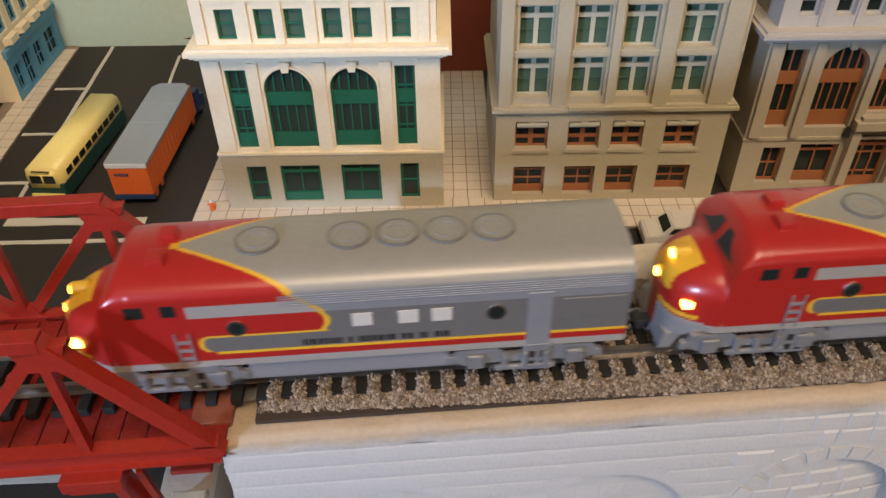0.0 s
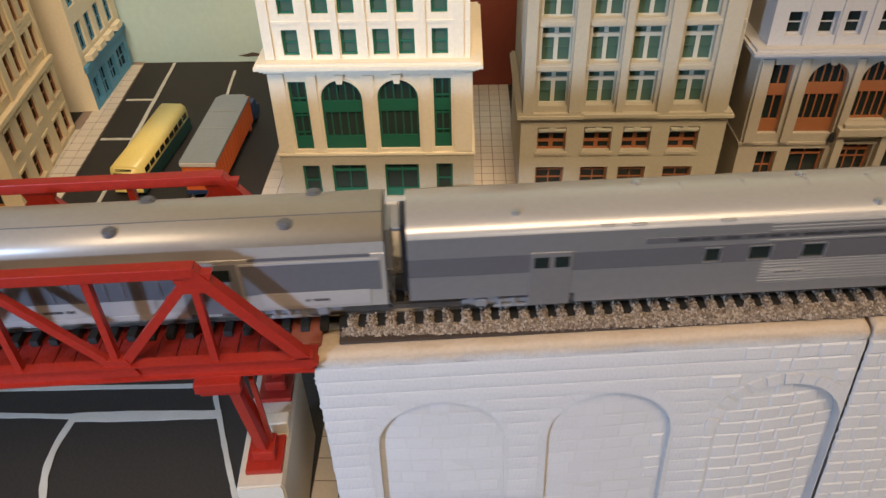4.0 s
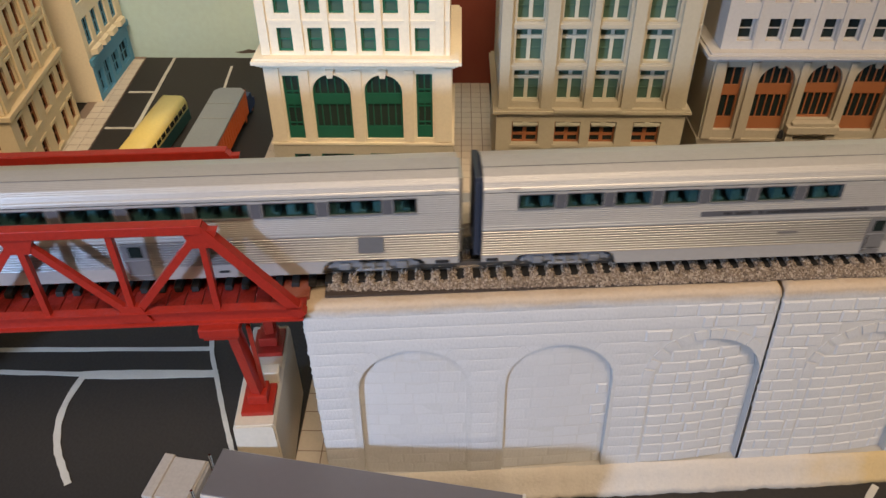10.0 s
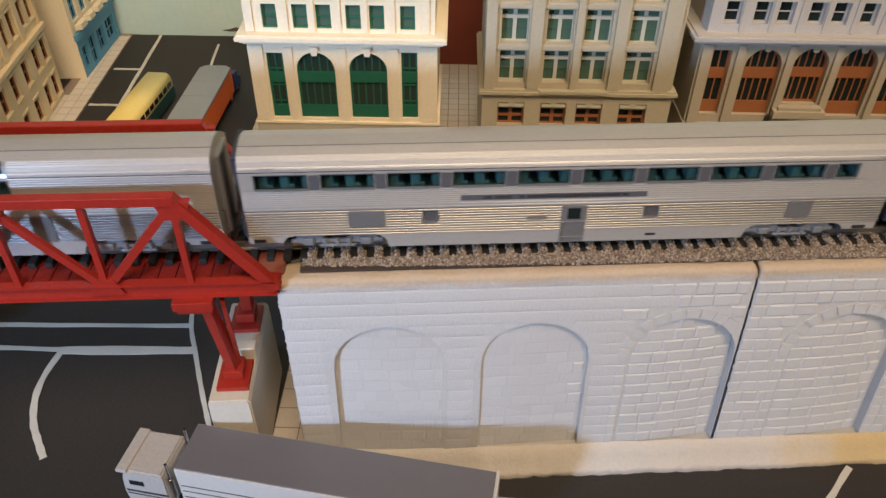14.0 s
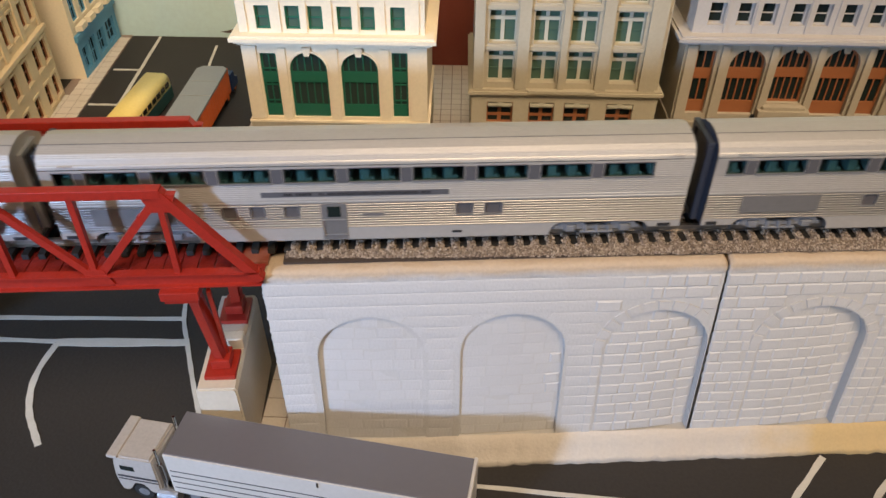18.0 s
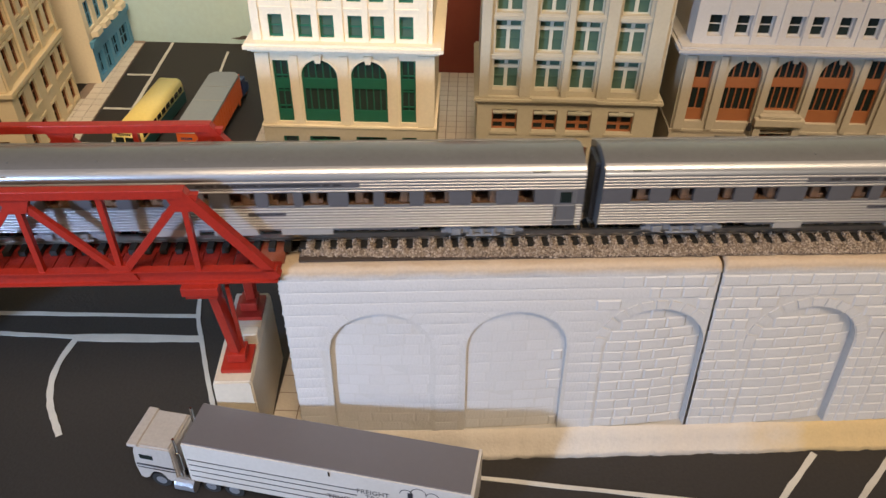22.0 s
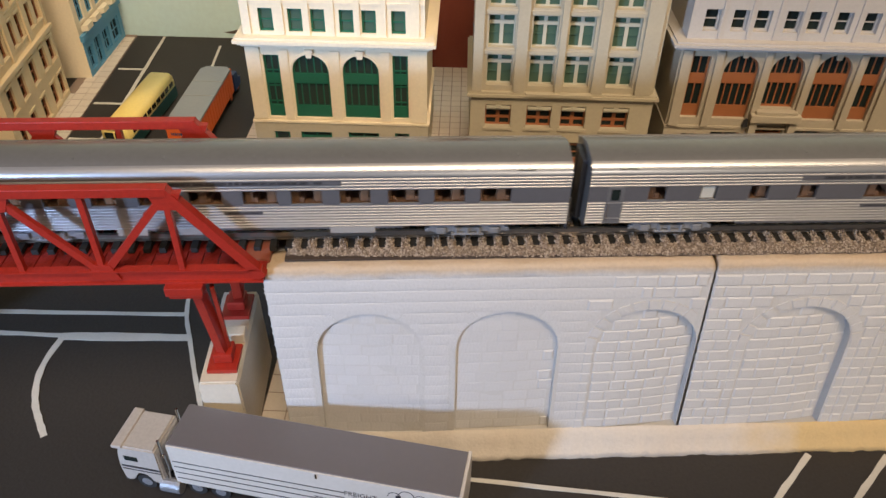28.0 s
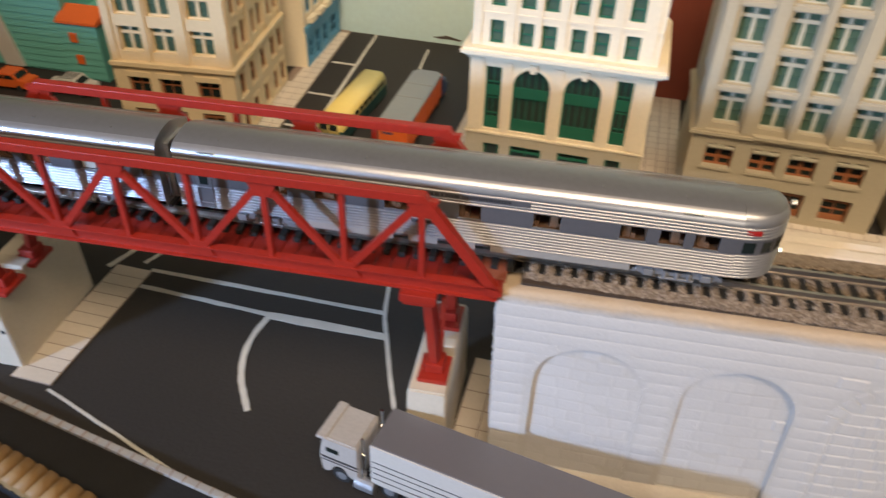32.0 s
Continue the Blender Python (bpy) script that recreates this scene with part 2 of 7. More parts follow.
WAR_RED = material("glossy_red_paint", (0.41, 0.02, 0.016), 0.3, size=40, grain=700, coat=0.3, spread=0.02)
WAR_YEL = material("yellow_stripe_paint", (0.75, 0.42, 0.03), 0.4, size=40, grain=700)
LOCO_SIDE = material("loco_silver_paint", (0.4, 0.41, 0.44), 0.34, 0.5, other=(0.36, 0.36, 0.38), size=30, grain=800)
LOCO_ROOF = material("loco_roof_paint", (0.36, 0.335, 0.29), 0.42, 0.25, size=30, grain=800)
WHITE = material("white_plastic", (0.59, 0.555, 0.51), 0.4, other=(0.55, 0.5, 0.42), size=40, grain=900)
CAB_WHITE = material("dusty_cab_plastic", (0.45, 0.41, 0.37), 0.42, other=(0.39, 0.34, 0.29), size=70, grain=900, spread=0.04)
RIG_ROOF = material("blue_grey_roof", (0.27, 0.295, 0.305), 0.5, other=(0.23, 0.25, 0.26), size=30, grain=700)
PALE_ROOF = material("dull_silver_roof", (0.36, 0.36, 0.34), 0.4, 0.3, size=20, grain=600, spread=0.02)
TRAILER_ROOF = material("grey_trailer_roof", (0.165, 0.155, 0.163), 0.38, 0.1, size=14, grain=500, spread=0.01)
BUS_YEL = material("yellow_bus_plastic", (0.88, 0.7, 0.23), 0.38, size=40, grain=700, coat=0.2)
BUS_GREEN = material("dark_green_bus_plastic", (0.012, 0.06, 0.055), 0.4, size=40, grain=700)
RIG_BLUE = material("blue_plastic", (0.014, 0.04, 0.12), 0.42, size=40, grain=700)
TYRE = material("black_tyre_rubber", (0.018, 0.018, 0.018), 0.8, size=80, grain=900)
CHROME = material("chrome_plating", (0.72, 0.7, 0.66), 0.16, 1.0, size=90, grain=900)
INK = material("black_ink", (0.02, 0.02, 0.025), 0.6, size=90, grain=900)
LOG = material("yellow_wood", (0.34, 0.2, 0.075), 0.6, other=(0.24, 0.13, 0.05), size=120, grain=900, bump=0.3)
SKY = material("painted_sky_board", (0.6, 0.76, 0.7), 0.85, other=(0.46, 0.67, 0.78), mix=1.0, size=6, grain=300, spread=0.02)
LAMP_ON = lit("lit_headlight", (1.0, 0.55, 0.08), 16.0)
FLOORING = material("dark_room_floor", (0.05, 0.04, 0.035), 0.7, size=4, grain=60)


# ---- mesh helpers: everything is drawn in millimetres ----
def mesh_of(name, bm, mats):
    for v in bm.verts:
        v.co *= MM
    me = bpy.data.meshes.new(name)
    bm.to_mesh(me)
    bm.free()
    for m in (mats if isinstance(mats, (list, tuple)) else [mats]):
        me.materials.append(m)
    return me


def place(name, me, parent=None, m=None, label=""):
    ob = new(name, me)
    if parent is not None:
        ob.parent = parent
    if m is not None:
        ob.matrix_basis = m
    if label:
        ob["label"] = label
    return ob


def part(name, bm, mats, parent, label="", m=None):
    return place(name, mesh_of(name, bm, mats), parent, m, label)


def thing(name, label, category, m=None, group="", kind=""):
    ob = new(name)
    ob.empty_display_size = 0.005
    if m is not None:
        ob.matrix_basis = m
    return tagged(ob, label, category, group, kind)


def setting(name, bm, mats, m=None, label=""):
    ob = part(name, bm, mats, None, label, m)
    return tagged(ob, kind="structure")


def quad(bm, a, b, c, d, k=0):
    f = bm.faces.new([bm.verts.new(p) for p in (a, b, c, d)])
    f.material_index = k
    return f


def box(bm, x0, x1, y0, y1, z0, z1, r=0.0, k=0):
    vs = [bm.verts.new((x, y, z)) for z in (z0, z1) for y in (y0, y1) for x in (x0, x1)]
    fs = [bm.faces.new([vs[i] for i in q]) for q in ((0, 2, 3, 1), (4, 5, 7, 6), (0, 1, 5, 4), (2, 6, 7, 3), (0, 4, 6, 2), (1, 3, 7, 5))]
    for f in fs:
        f.material_index = k
    if r:
        edges = list({e for f in fs for e in f.edges})
        bmesh.ops.bevel(bm, geom=edges, offset=r, segments=2, profile=0.6, affect="EDGES")
    return fs


def prism(bm, outline, y0, y1, k=0, axis="y"):
    """A closed outline in (x, z), drawn out along y (or along x, with the outline in (y, z))."""
    spot = (lambda a, b, t: (a, t, b)) if axis == "y" else (lambda a, b, t: (t, a, b))
    if axis == "z":
        spot = lambda a, b, t: (a, b, t)
    n = len(outline)
    lo = [bm.verts.new(spot(a, b, y0)) for a, b in outline]
    hi = [bm.verts.new(spot(a, b, y1)) for a, b in outline]
    fs = [bm.faces.new(lo), bm.faces.new(hi[::-1])]
    for i in range(n):
        fs.append(bm.faces.new((lo[i], hi[i], hi[(i + 1) % n], lo[(i + 1) % n])))
    for f in fs:
        f.material_index = k
    bmesh.ops.recalc_face_normals(bm, faces=fs)
    return fs


def bar(bm, p, q, w, h, k=0):
    """A square-edged beam from p to q, w wide and h deep."""
    p, q = Vector(p), Vector(q)
    d = (q - p).normalized()
    side = d.cross(Vector((0, 0, 1)))
    side = side.normalized() if side.length > 0.01 else Vector((1, 0, 0))
    up = side.cross(d)
    ring = [[bm.verts.new(c + side * (sx * w / 2) + up * (sz * h / 2)) for sx, sz in ((-1, -1), (1, -1), (1, 1), (-1, 1))] for c in (p, q)]
    fs = [bm.faces.new(ring[0][::-1]), bm.faces.new(ring[1])]
    fs += [bm.faces.new((ring[0][i], ring[0][(i + 1) % 4], ring[1][(i + 1) % 4], ring[1][i])) for i in range(4)]
    for f in fs:
        f.material_index = k


def rod(bm, p, q, r, n=10, k=0, r2=None):
    p, q = Vector(p), Vector(q)
    d = (q - p).normalized()
    side = d.cross(Vector((0, 0, 1)) if abs(d.z) < 0.9 else Vector((1, 0, 0))).normalized()
    up = side.cross(d)
    ring = [[bm.verts.new(c + (side * math.cos(6.28318 * i / n) + up * math.sin(6.28318 * i / n)) * s) for i in range(n)]
            for c, s in ((p, r), (q, r if r2 is None else r2))]
    fs = [bm.faces.new(ring[0][::-1]), bm.faces.new(ring[1])]
    fs += [bm.faces.new((ring[0][i], ring[0][(i + 1) % n], ring[1][(i + 1) % n], ring[1][i])) for i in range(n)]
    for f in fs:
        f.material_index = k
    bmesh.ops.recalc_face_normals(bm, faces=fs)


def sunk(f, left, right):
    """How deep a sunk panel lies at the fraction f of its width: it sinks away towards its deeper edge."""
    return left + (right - left) * (f * f if right >= left else 1 - (1 - f) ** 2)


def facade(bm, x0, x1, z0, z1, holes, deep, y=0.0, k=0, back=None):
    """A wall face at y that looks to -y, with real openings (xa, xb, za, zb, rise of the arch, and where they differ the depths at the left and right) and their reveals."""
    xs = sorted({x0, x1, *[h[0] for h in holes], *[h[1] for h in holes]})
    zs = sorted({z0, z1, *[h[2] for h in holes], *[h[3] for h in holes]})
    for i in range(len(xs) - 1):
        for j in range(len(zs) - 1):
            cx, cz = (xs[i] + xs[i + 1]) / 2, (zs[j] + zs[j + 1]) / 2
            if not any(h[0] < cx < h[1] and h[2] < cz < h[3] for h in holes):
                quad(bm, (xs[i], y, zs[j]), (xs[i + 1], y, zs[j]), (xs[i + 1], y, zs[j + 1]), (xs[i], y, zs[j + 1]), k)
    for xa, xb, za, zb, rise, *own in holes:
        n = 12 if rise else 1
        left, right = own if own else (deep, deep)
        far = lambda x: y + sunk((x - xa) / (xb - xa), left, right)
        mid, half = (xa + xb) / 2, (xb - xa) / 2
        arc = [(mid - half * math.cos(math.pi * i / n), zb - rise + rise * math.sin(math.pi * i / n)) for i in range(n + 1)]
        rim = [(xa, za)] + arc + [(xb, za)]
        for (a, b), (c, d) in zip(rim, rim[1:] + rim[:1]):
            quad(bm, (a, y, b), (a, far(a), b), (c, far(c), d), (c, y, d), k)
        if rise:
            for corner, run in ((xa, arc[: n // 2 + 1]), (xb, arc[n // 2:])):
                for (a, b), (c, d) in zip(run, run[1:]):
                    bm.faces.new([bm.verts.new(p) for p in ((corner, y, zb), (a, y, b), (c, y, d))]).material_index = k
        if back is not None:
            for (a, b), (c, d) in zip(arc, arc[1:]):
                quad(bm, (a, far(a), za), (c, far(c), za), (c, far(c), d), (a, far(a), b), back)
    return bm


def ring(bm, outer, inner, y0, y1):
    """A flat frame in one piece between two outlines of (x, z), from y0 to y1 deep."""
    loops = [[bm.verts.new((x, y, z)) for x, z in line] for line, y in ((outer, y0), (inner, y0), (inner, y1), (outer, y1))]
    n = len(outer)
    for a, b in zip(loops, loops[1:] + loops[:1]):
        for i in range(n):
            bm.faces.new((a[i], a[(i + 1) % n], b[(i + 1) % n], b[i]))
    bmesh.ops.recalc_face_normals(bm, faces=bm.faces)


def arc_strip(bm, mid, spring, r0, r1, y0, y1, n=14):
    """A half-round moulding in one piece."""
    cols = []
    for i in range(n + 1):
        c, s = math.cos(math.pi * i / n), math.sin(math.pi * i / n)
        cols.append([bm.verts.new((mid - r * c, y, spring + r * s)) for r, y in ((r0, y0), (r1, y0), (r1, y1), (r0, y1))])
    for a, b in zip(cols, cols[1:]):
        for k in range(4):
            bm.faces.new((a[k], a[(k + 1) % 4], b[(k + 1) % 4], b[k]))
    bm.faces.new(cols[0][::-1])
    bm.faces.new(cols[-1])
    bmesh.ops.recalc_face_normals(bm, faces=bm.faces)


def bars_of_text(bm, x0, x1, z0, z1, y, seed, k=0):
    """Unreadable lettering: a row of small upright bars."""
    rnd, x = random.Random(seed), x0
    while x < x1:
        w = rnd.uniform(0.5, 1.0) * (z1 - z0)
        if rnd.random() < 0.85:
            box(bm, x, min(x + w * 0.72, x1), y - 0.05, y, z0, z1, k=k)
        x += w


TRACK = mm(0, 0, 0, 0, 0, 4.15)


# ---- the layout board, its streets and pavements ----
bm = bmesh.new()
box(bm, -420, 420, -62, 312, -14, 0)
setting("road", bm, ASPHALT, label="dark grey painted asphalt street of the layout")

bm = bmesh.new()
box(bm, -3800, 3800, -2600, 1800, -760, -750)
setting("floor", bm, FLOORING)
bm = bmesh.new()
box(bm, -420, 420, -140, -63, -36, -30)
box(bm, -420, 420, -62.9, 312, -36, -14.1)
setting("layout_board", bm, FLOORING)


LINES = []


def stripe(points, w, label="white painted road line"):
    """A hand-painted line on the street through points (x, y), each a little thicker than the one before."""
    bm, n, top = bmesh.new(), len(points), 0.14 + 0.012 * len(LINES)
    LINES.append(points)
    left, right = [], []
    for i, (x, y) in enumerate(points):
        a, b = Vector(points[max(i - 1, 0)]), Vector(points[min(i + 1, n - 1)])
        d = (b - a).normalized()
        s = w / 2 * (1 + 0.12 * math.sin(7.3 * i + x))
        left.append((x - d.y * s, y + d.x * s))
        right.append((x + d.y * s, y - d.x * s))
    for i in range(n - 1):
        a, b, c, d = (bm.verts.new((*p, top)) for p in (right[i], right[i + 1], left[i + 1], left[i]))
        bm.faces.new((a, b, c, d))
        for p, q in ((right[i], right[i + 1]), (left[i + 1], left[i])):
            quad(bm, (*p, 0), (*q, 0), (*q, top), (*p, top))
    ob = part("road_line", bm, LINE, None, label)
    return tagged(ob, kind="structure")


def run(x0, y0, x1, y1, n=8, wob=0.09):
    return [(x0 + (x1 - x0) * i / n + wob * math.sin(2.1 * i + x0), y0 + (y1 - y0) * i / n + wob * math.sin(3.7 * i + y0)) for i in range(n + 1)]


def bend(points, n=5):
    """A smooth curve through points (x, y)."""
    p = [Vector(q) for q in [points[0]] + points + [points[-1]]]
    out = []
    for a, b, c, d in zip(p, p[1:], p[2:], p[3:]):
        for k in range(n):
            s = k / n
            v = 0.5 * (2 * b + (c - a) * s + (2 * a - 5 * b + 4 * c - d) * s * s + (3 * b - a - 3 * c + d) * s ** 3)
            out.append((v.x, v.y))
    return out + [points[-1]]


stripe(run(-152, 53, -51.5, 55.2), 2.0)
stripe(run(-151, 43, -95, 42.0), 2.0)
stripe(run(-95, 41.6, -47, 43.0), 3.8)
stripe(bend([(-94.4, 41), (-95.5, 30), (-94.3, 20), (-90.5, 10), (-86, 3), (-81.5, -3.4)]), 2.2)
stripe(bend([(-55.8, 72), (-52.2, 55), (-47.2, 42), (-40, 24), (-33.5, 9)]), 1.6)
stripe(run(-151, -13.5, -84, -34.5), 1.1)
stripe(run(-164, 68, -170, 50), 2.2)
stripe(run(-152.5, 68, -157, 56), 1.6)
stripe(run(-132, 155, -78, 155), 4.6)
stripe(run(-129, 142.4, -76, 143.2), 2.2)
stripe(run(-132.5, 158, -142.5, 311, 14), 1.8)
stripe(run(-90, 158, -103.2, 299, 14), 1.6)
for y in (181.5, 220, 263):
    stripe(run(-132 - (y - 158) * 0.065, y, -150 - (y - 158) * 0.05, y, 4), 1.8)
stripe(run(166.0, 0, 143, -25.5), 1.9)
stripe(run(191.4, 0.5, 167, -24.5), 1.9)
stripe(run(40, -12.5, 150, -21.5), 1.4)
stripe(run(217, 2, 193, -23), 1.9)

# raised pavements with a kerb; their paving tiles come last in the file
PAVED = [
    ("pavement_back", -60, 262, 146.5, 166, 0.0, 1.0),
    ("pavement_alley", 34, 56, 166, 300, 0.0, 0.6),
    ("pavement_pier", -13, 3, -6, 42, 0.0, 0.5),
    ("pavement_left", -167, -151, -12, 52, 0.0, 0.6),
    ("pavement_corner", -60, -46, 166, 300, 0.0, 1.0),
]
for name, x0, x1, y0, y1, z0, z1 in PAVED:
    bm = bmesh.new()
    box(bm, x0, x1, y0, y1, z0, z1 - 0.12)
    setting(name, bm, JOINT)

bm = bmesh.new()
prism(bm, [(-149.5, 150), (-171, 150), (-175, 311), (-160.5, 311)], 0.0, 0.88, axis="z")
setting("pavement_street", bm, JOINT)

# painted sky board behind the town, and the room that closes the place
bm = bmesh.new()
box(bm, -700, 700, 313, 318, -30, 330)
setting("backdrop", bm, SKY, label="pale green-blue painted sky board behind the layout")
bm = bmesh.new()
prism(bm, [(-104, 3.4), (-99, 2.6), (-92, 3.0), (-86, 2.4), (-84, 3.2), (-91, 4.6), (-95, 5.4), (-99, 4.2)], 312.8, 312.99)
setting("backdrop_scuff", bm, DARKWALL, label="dark scuff mark at the foot of the sky board")

# ---- retaining wall: two plaster castings with blind arches, leaning back a little ----
TILT_BACK = 5.16
WALL = TRACK @ mm(0, -6.5, 0, -TILT_BACK, 0, 0)
ARCHES = [(10.9, 40.9), (51.1, 81.0), (92.2, 122.0), (137.6, 168.2), (179, 209), (220, 250)]
CASTS = [(0.0, 122.15), (122.95, 262.0)]
walls = []
END_LEAN = lambda z: 0.8 - 2.4 * z / 70  # the end by the bridge is cut aslant


def recess(u):
    """The arch round u, and how deep its sunk panel lies at its left and right edge."""
    for (p, q), ends in zip(ARCHES, ((1.7, 0.5), (1.0, 2.0), (0.3, 3.0), (0.3, 3.0), (0.4, 2.8), (0.4, 2.8))):
        if u < q:
            return p, q, ends


for a, b in CASTS:
    holes = [(p, q, 8.5, 56.0, 13.2, *recess(p + 1)[2]) for p, q in ARCHES if p >= a and q <= b]
    bm = bmesh.new()
    facade(bm, a, b, 0, 68.2, holes, 2.0, back=0)
    bmesh.ops.remove_doubles(bm, verts=bm.verts, dist=0.01)
    for v in bm.verts:
        if v.co.x < 0.01:
            v.co.x = END_LEAN(v.co.z)
    wall = tagged(part("wall_retaining", bm, PLASTER, None, "white plaster retaining wall with blind arches", WALL), kind="structure")
    bm = bmesh.new()
    box(bm, a, b if b > 200 else b + 0.78, 3.05, 24, 0, 68.2)
    part("wall_core", bm, PLASTER, wall)
    bm = bmesh.new()
    n, rows = 150, [(0.03, 68.0), (-0.08, 68.5), (-0.14, 69.6), (-0.15, 70.9), (0.2, 71.7), (1.2, 72.2), (3.4, 72.4), (6.0, 72.3), (9.0, 72.0), (9.0, 67.6)]
    grid = []
    for i in range(n + 1):
        x = a + (b - a) * i / n + (END_LEAN(70) if a + i == 0 else 0)
        grid.append([bm.verts.new((x, y + 0.3 * noise.noise((x * 0.21, y, z * 0.3)) + 0.16 * noise.noise((x * 0.9, y, z)), z + 0.4 * noise.noise((x * 0.13, 5 + y, z * 0.2)) + 0.2 * noise.noise((x * 0.8, 2 + y, z * 0.7)) - (0.9 if i in (0, n) else 0) * (z > 69))) for y, z in rows])
    for i in range(n):
        for j in range(len(rows) - 1):
            bm.faces.new((grid[i][j], grid[i + 1][j], grid[i + 1][j + 1], grid[i][j + 1]))
    for end in (grid[0][::-1], grid[-1]):
        bm.faces.new(end)
    bmesh.ops.recalc_face_normals(bm, faces=bm.faces)
    for f in bm.faces:
        f.smooth = len(f.verts) == 4
    part("coping", bm, COPING, wall, "rough white coping with a tan top")
    walls.append(wall)
bm = bmesh.new()
box(bm, 122.1, 123.0, 1.5, 3.0, 0, 50)
part("joint_filler", bm, PLASTER, walls[0])


def rough_bead(wall, x_of, z0, z1, y, size, seed):
    """A broken plaster edge: a bead of uneven thickness that wanders from z0 up to z1."""
    bm, n, rings = bmesh.new(), round((z1 - z0) / 0.55), []
    for i in range(n + 1):
        z = z0 + (z1 - z0) * i / n
        rad = size * max(0.25, 0.75 + 0.9 * noise.noise((seed, z * 0.7, 0)) + 0.5 * noise.noise((seed, z * 2.1, 5)))
        x = x_of(z) + 0.35 * size * noise.noise((seed + 9, z * 0.5, 2))
        rings.append([bm.verts.new((x + rad * math.cos(k * 1.0472), y + 0.8 * rad * math.sin(k * 1.0472), z)) for k in range(6)])
    for a, b in zip(rings, rings[1:]):
        for k in range(6):
            bm.faces.new((a[k], a[(k + 1) % 6], b[(k + 1) % 6], b[k]))
    for end in (rings[0], rings[-1]):
        bm.faces.new(end)
    bmesh.ops.recalc_face_normals(bm, faces=bm.faces)
    part("rough_edge", bm, PLASTER, wall)


rough_bead(walls[0], lambda z: END_LEAN(z) + 0.25, 9, 70.5, 0.5, 0.62, 1)
rough_bead(walls[0], lambda z: 121.95, 50, 70.5, 0.25, 0.36, 4)
rough_bead(walls[1], lambda z: 123.15, 30, 70.5, 0.25, 0.36, 7)
# the sloped foot of the wall
bm = bmesh.new()
n, rows = 210, [(0.6, 9.0), (-0.6, 8.2), (-1.6, 5.0), (-3.4, 1.2), (-4.6, 0.0), (2, 0.0)]
grid = [[bm.verts.new((-0.5 + 262 * i / n, y + 0.5 * noise.noise((i * 0.1, y, 3)) + (0.45 * noise.noise((i * 0.37, y * 0.3, 1)) + 0.3 * noise.noise((i * 1.1, y * 0.5, 6))) * (y < -1), max(0, z + 0.3 * noise.noise((i * 0.14, z, 8)) + 0.25 * noise.noise((i * 0.6, z, 2))))) for y, z in rows] for i in range(n + 1)]
for i in range(n):
    for j in range(len(rows) - 1):
        bm.faces.new((grid[i][j], grid[i + 1][j], grid[i + 1][j + 1], grid[i][j + 1]))
for end in (grid[0], grid[-1]):
    bm.faces.new(end)
bmesh.ops.recalc_face_normals(bm, faces=bm.faces)
for f in bm.faces:
    f.smooth = len(f.verts) == 4
FOOT = material("wall_foot_plaster", (0.6, 0.55, 0.48), 0.8, other=(0.56, 0.48, 0.39), mix=1.0, size=12, grain=900, bump=0.3)
tan_above(FOOT, 0.142, 0.165, (0.56, 0.4, 0.19), "X", 0.03)
part("wall_foot", bm, FOOT, walls[0], "smooth cream and tan plaster foot", WALL.inverted() @ TRACK @ mm(0, -6.5, 0))
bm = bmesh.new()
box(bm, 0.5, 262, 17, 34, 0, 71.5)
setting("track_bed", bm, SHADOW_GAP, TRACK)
bm = bmesh.new()
box(bm, -2, 262, 33.9, 43.0, 0, 70.0)
setting("wall_back", bm, PLASTER, TRACK, "white plaster wall behind the track")
for a, b in ((-2, 58), (58.4, 168.5), (169.1, 262)):
    bm = bmesh.new()
    n, rows = 50, [(32.6, 70.0), (32.5, 71.6), (33.2, 72.3), (36.5, 72.6), (38.2, 71.9), (40.5, 72.4), (43.4, 72.0), (44.4, 70.6), (44.2, 69.0)]
    grid = []
    for i in range(n + 1):
        x = a + (b - a) * i / n
        grid.append([bm.verts.new((x, y + 0.3 * noise.noise((x * 0.2, y, z * 0.3)), z + 0.5 * noise.noise((x * 0.13, 9 + y, z * 0.2)))) for y, z in rows])
    for i in range(n):
        for j in range(len(rows) - 1):
            bm.faces.new((grid[i][j], grid[i + 1][j], grid[i + 1][j + 1], grid[i][j + 1]))
    for end in (grid[0][::-1], grid[-1]):
        bm.faces.new(end)
    bmesh.ops.recalc_face_normals(bm, faces=bm.faces)
    setting("coping_back", bm, CAP_PALE, TRACK, "chipped cream plaster coping behind the track")

# ---- track: two rails on black sleepers in glued ballast ----
Z_RAIL, V_MID = 76.0, 15.4
for v in (10.9, 19.9):
    bm = bmesh.new()
    prism(bm, [(v - 0.85, 73.9), (v + 0.85, 73.9), (v + 0.85, 74.2), (v + 0.2, 74.4), (v + 0.2, 75.4), (v + 0.45, 75.5), (v + 0.45, 76.0),
               (v - 0.45, 76.0), (v - 0.45, 75.5), (v - 0.2, 75.4), (v - 0.2, 74.4), (v - 0.85, 74.2)], -3350, 3350, axis="x")
    setting("rail", bm, RAIL, TRACK, "shiny nickel silver model rail")
bm = bmesh.new()
n = 480


def ballast_edge(u):
    """Where the ballast ends towards the wall: further back near the bridge, ragged all along."""
    return 2.7 + 2.1 * math.exp(-(u - 5) / 38) + 0.35 * noise.noise((u * 0.35, 7, 1))


def in_bay(u):
    """How far the bay between two sleepers is filled at u: 0 over a sleeper, 1 in the middle of the bay."""
    d = (u - 5.15 + 2.125) % 4.25 - 2.125
    return min(1.0, max(0.0, (abs(d) - 0.85) / 0.5))


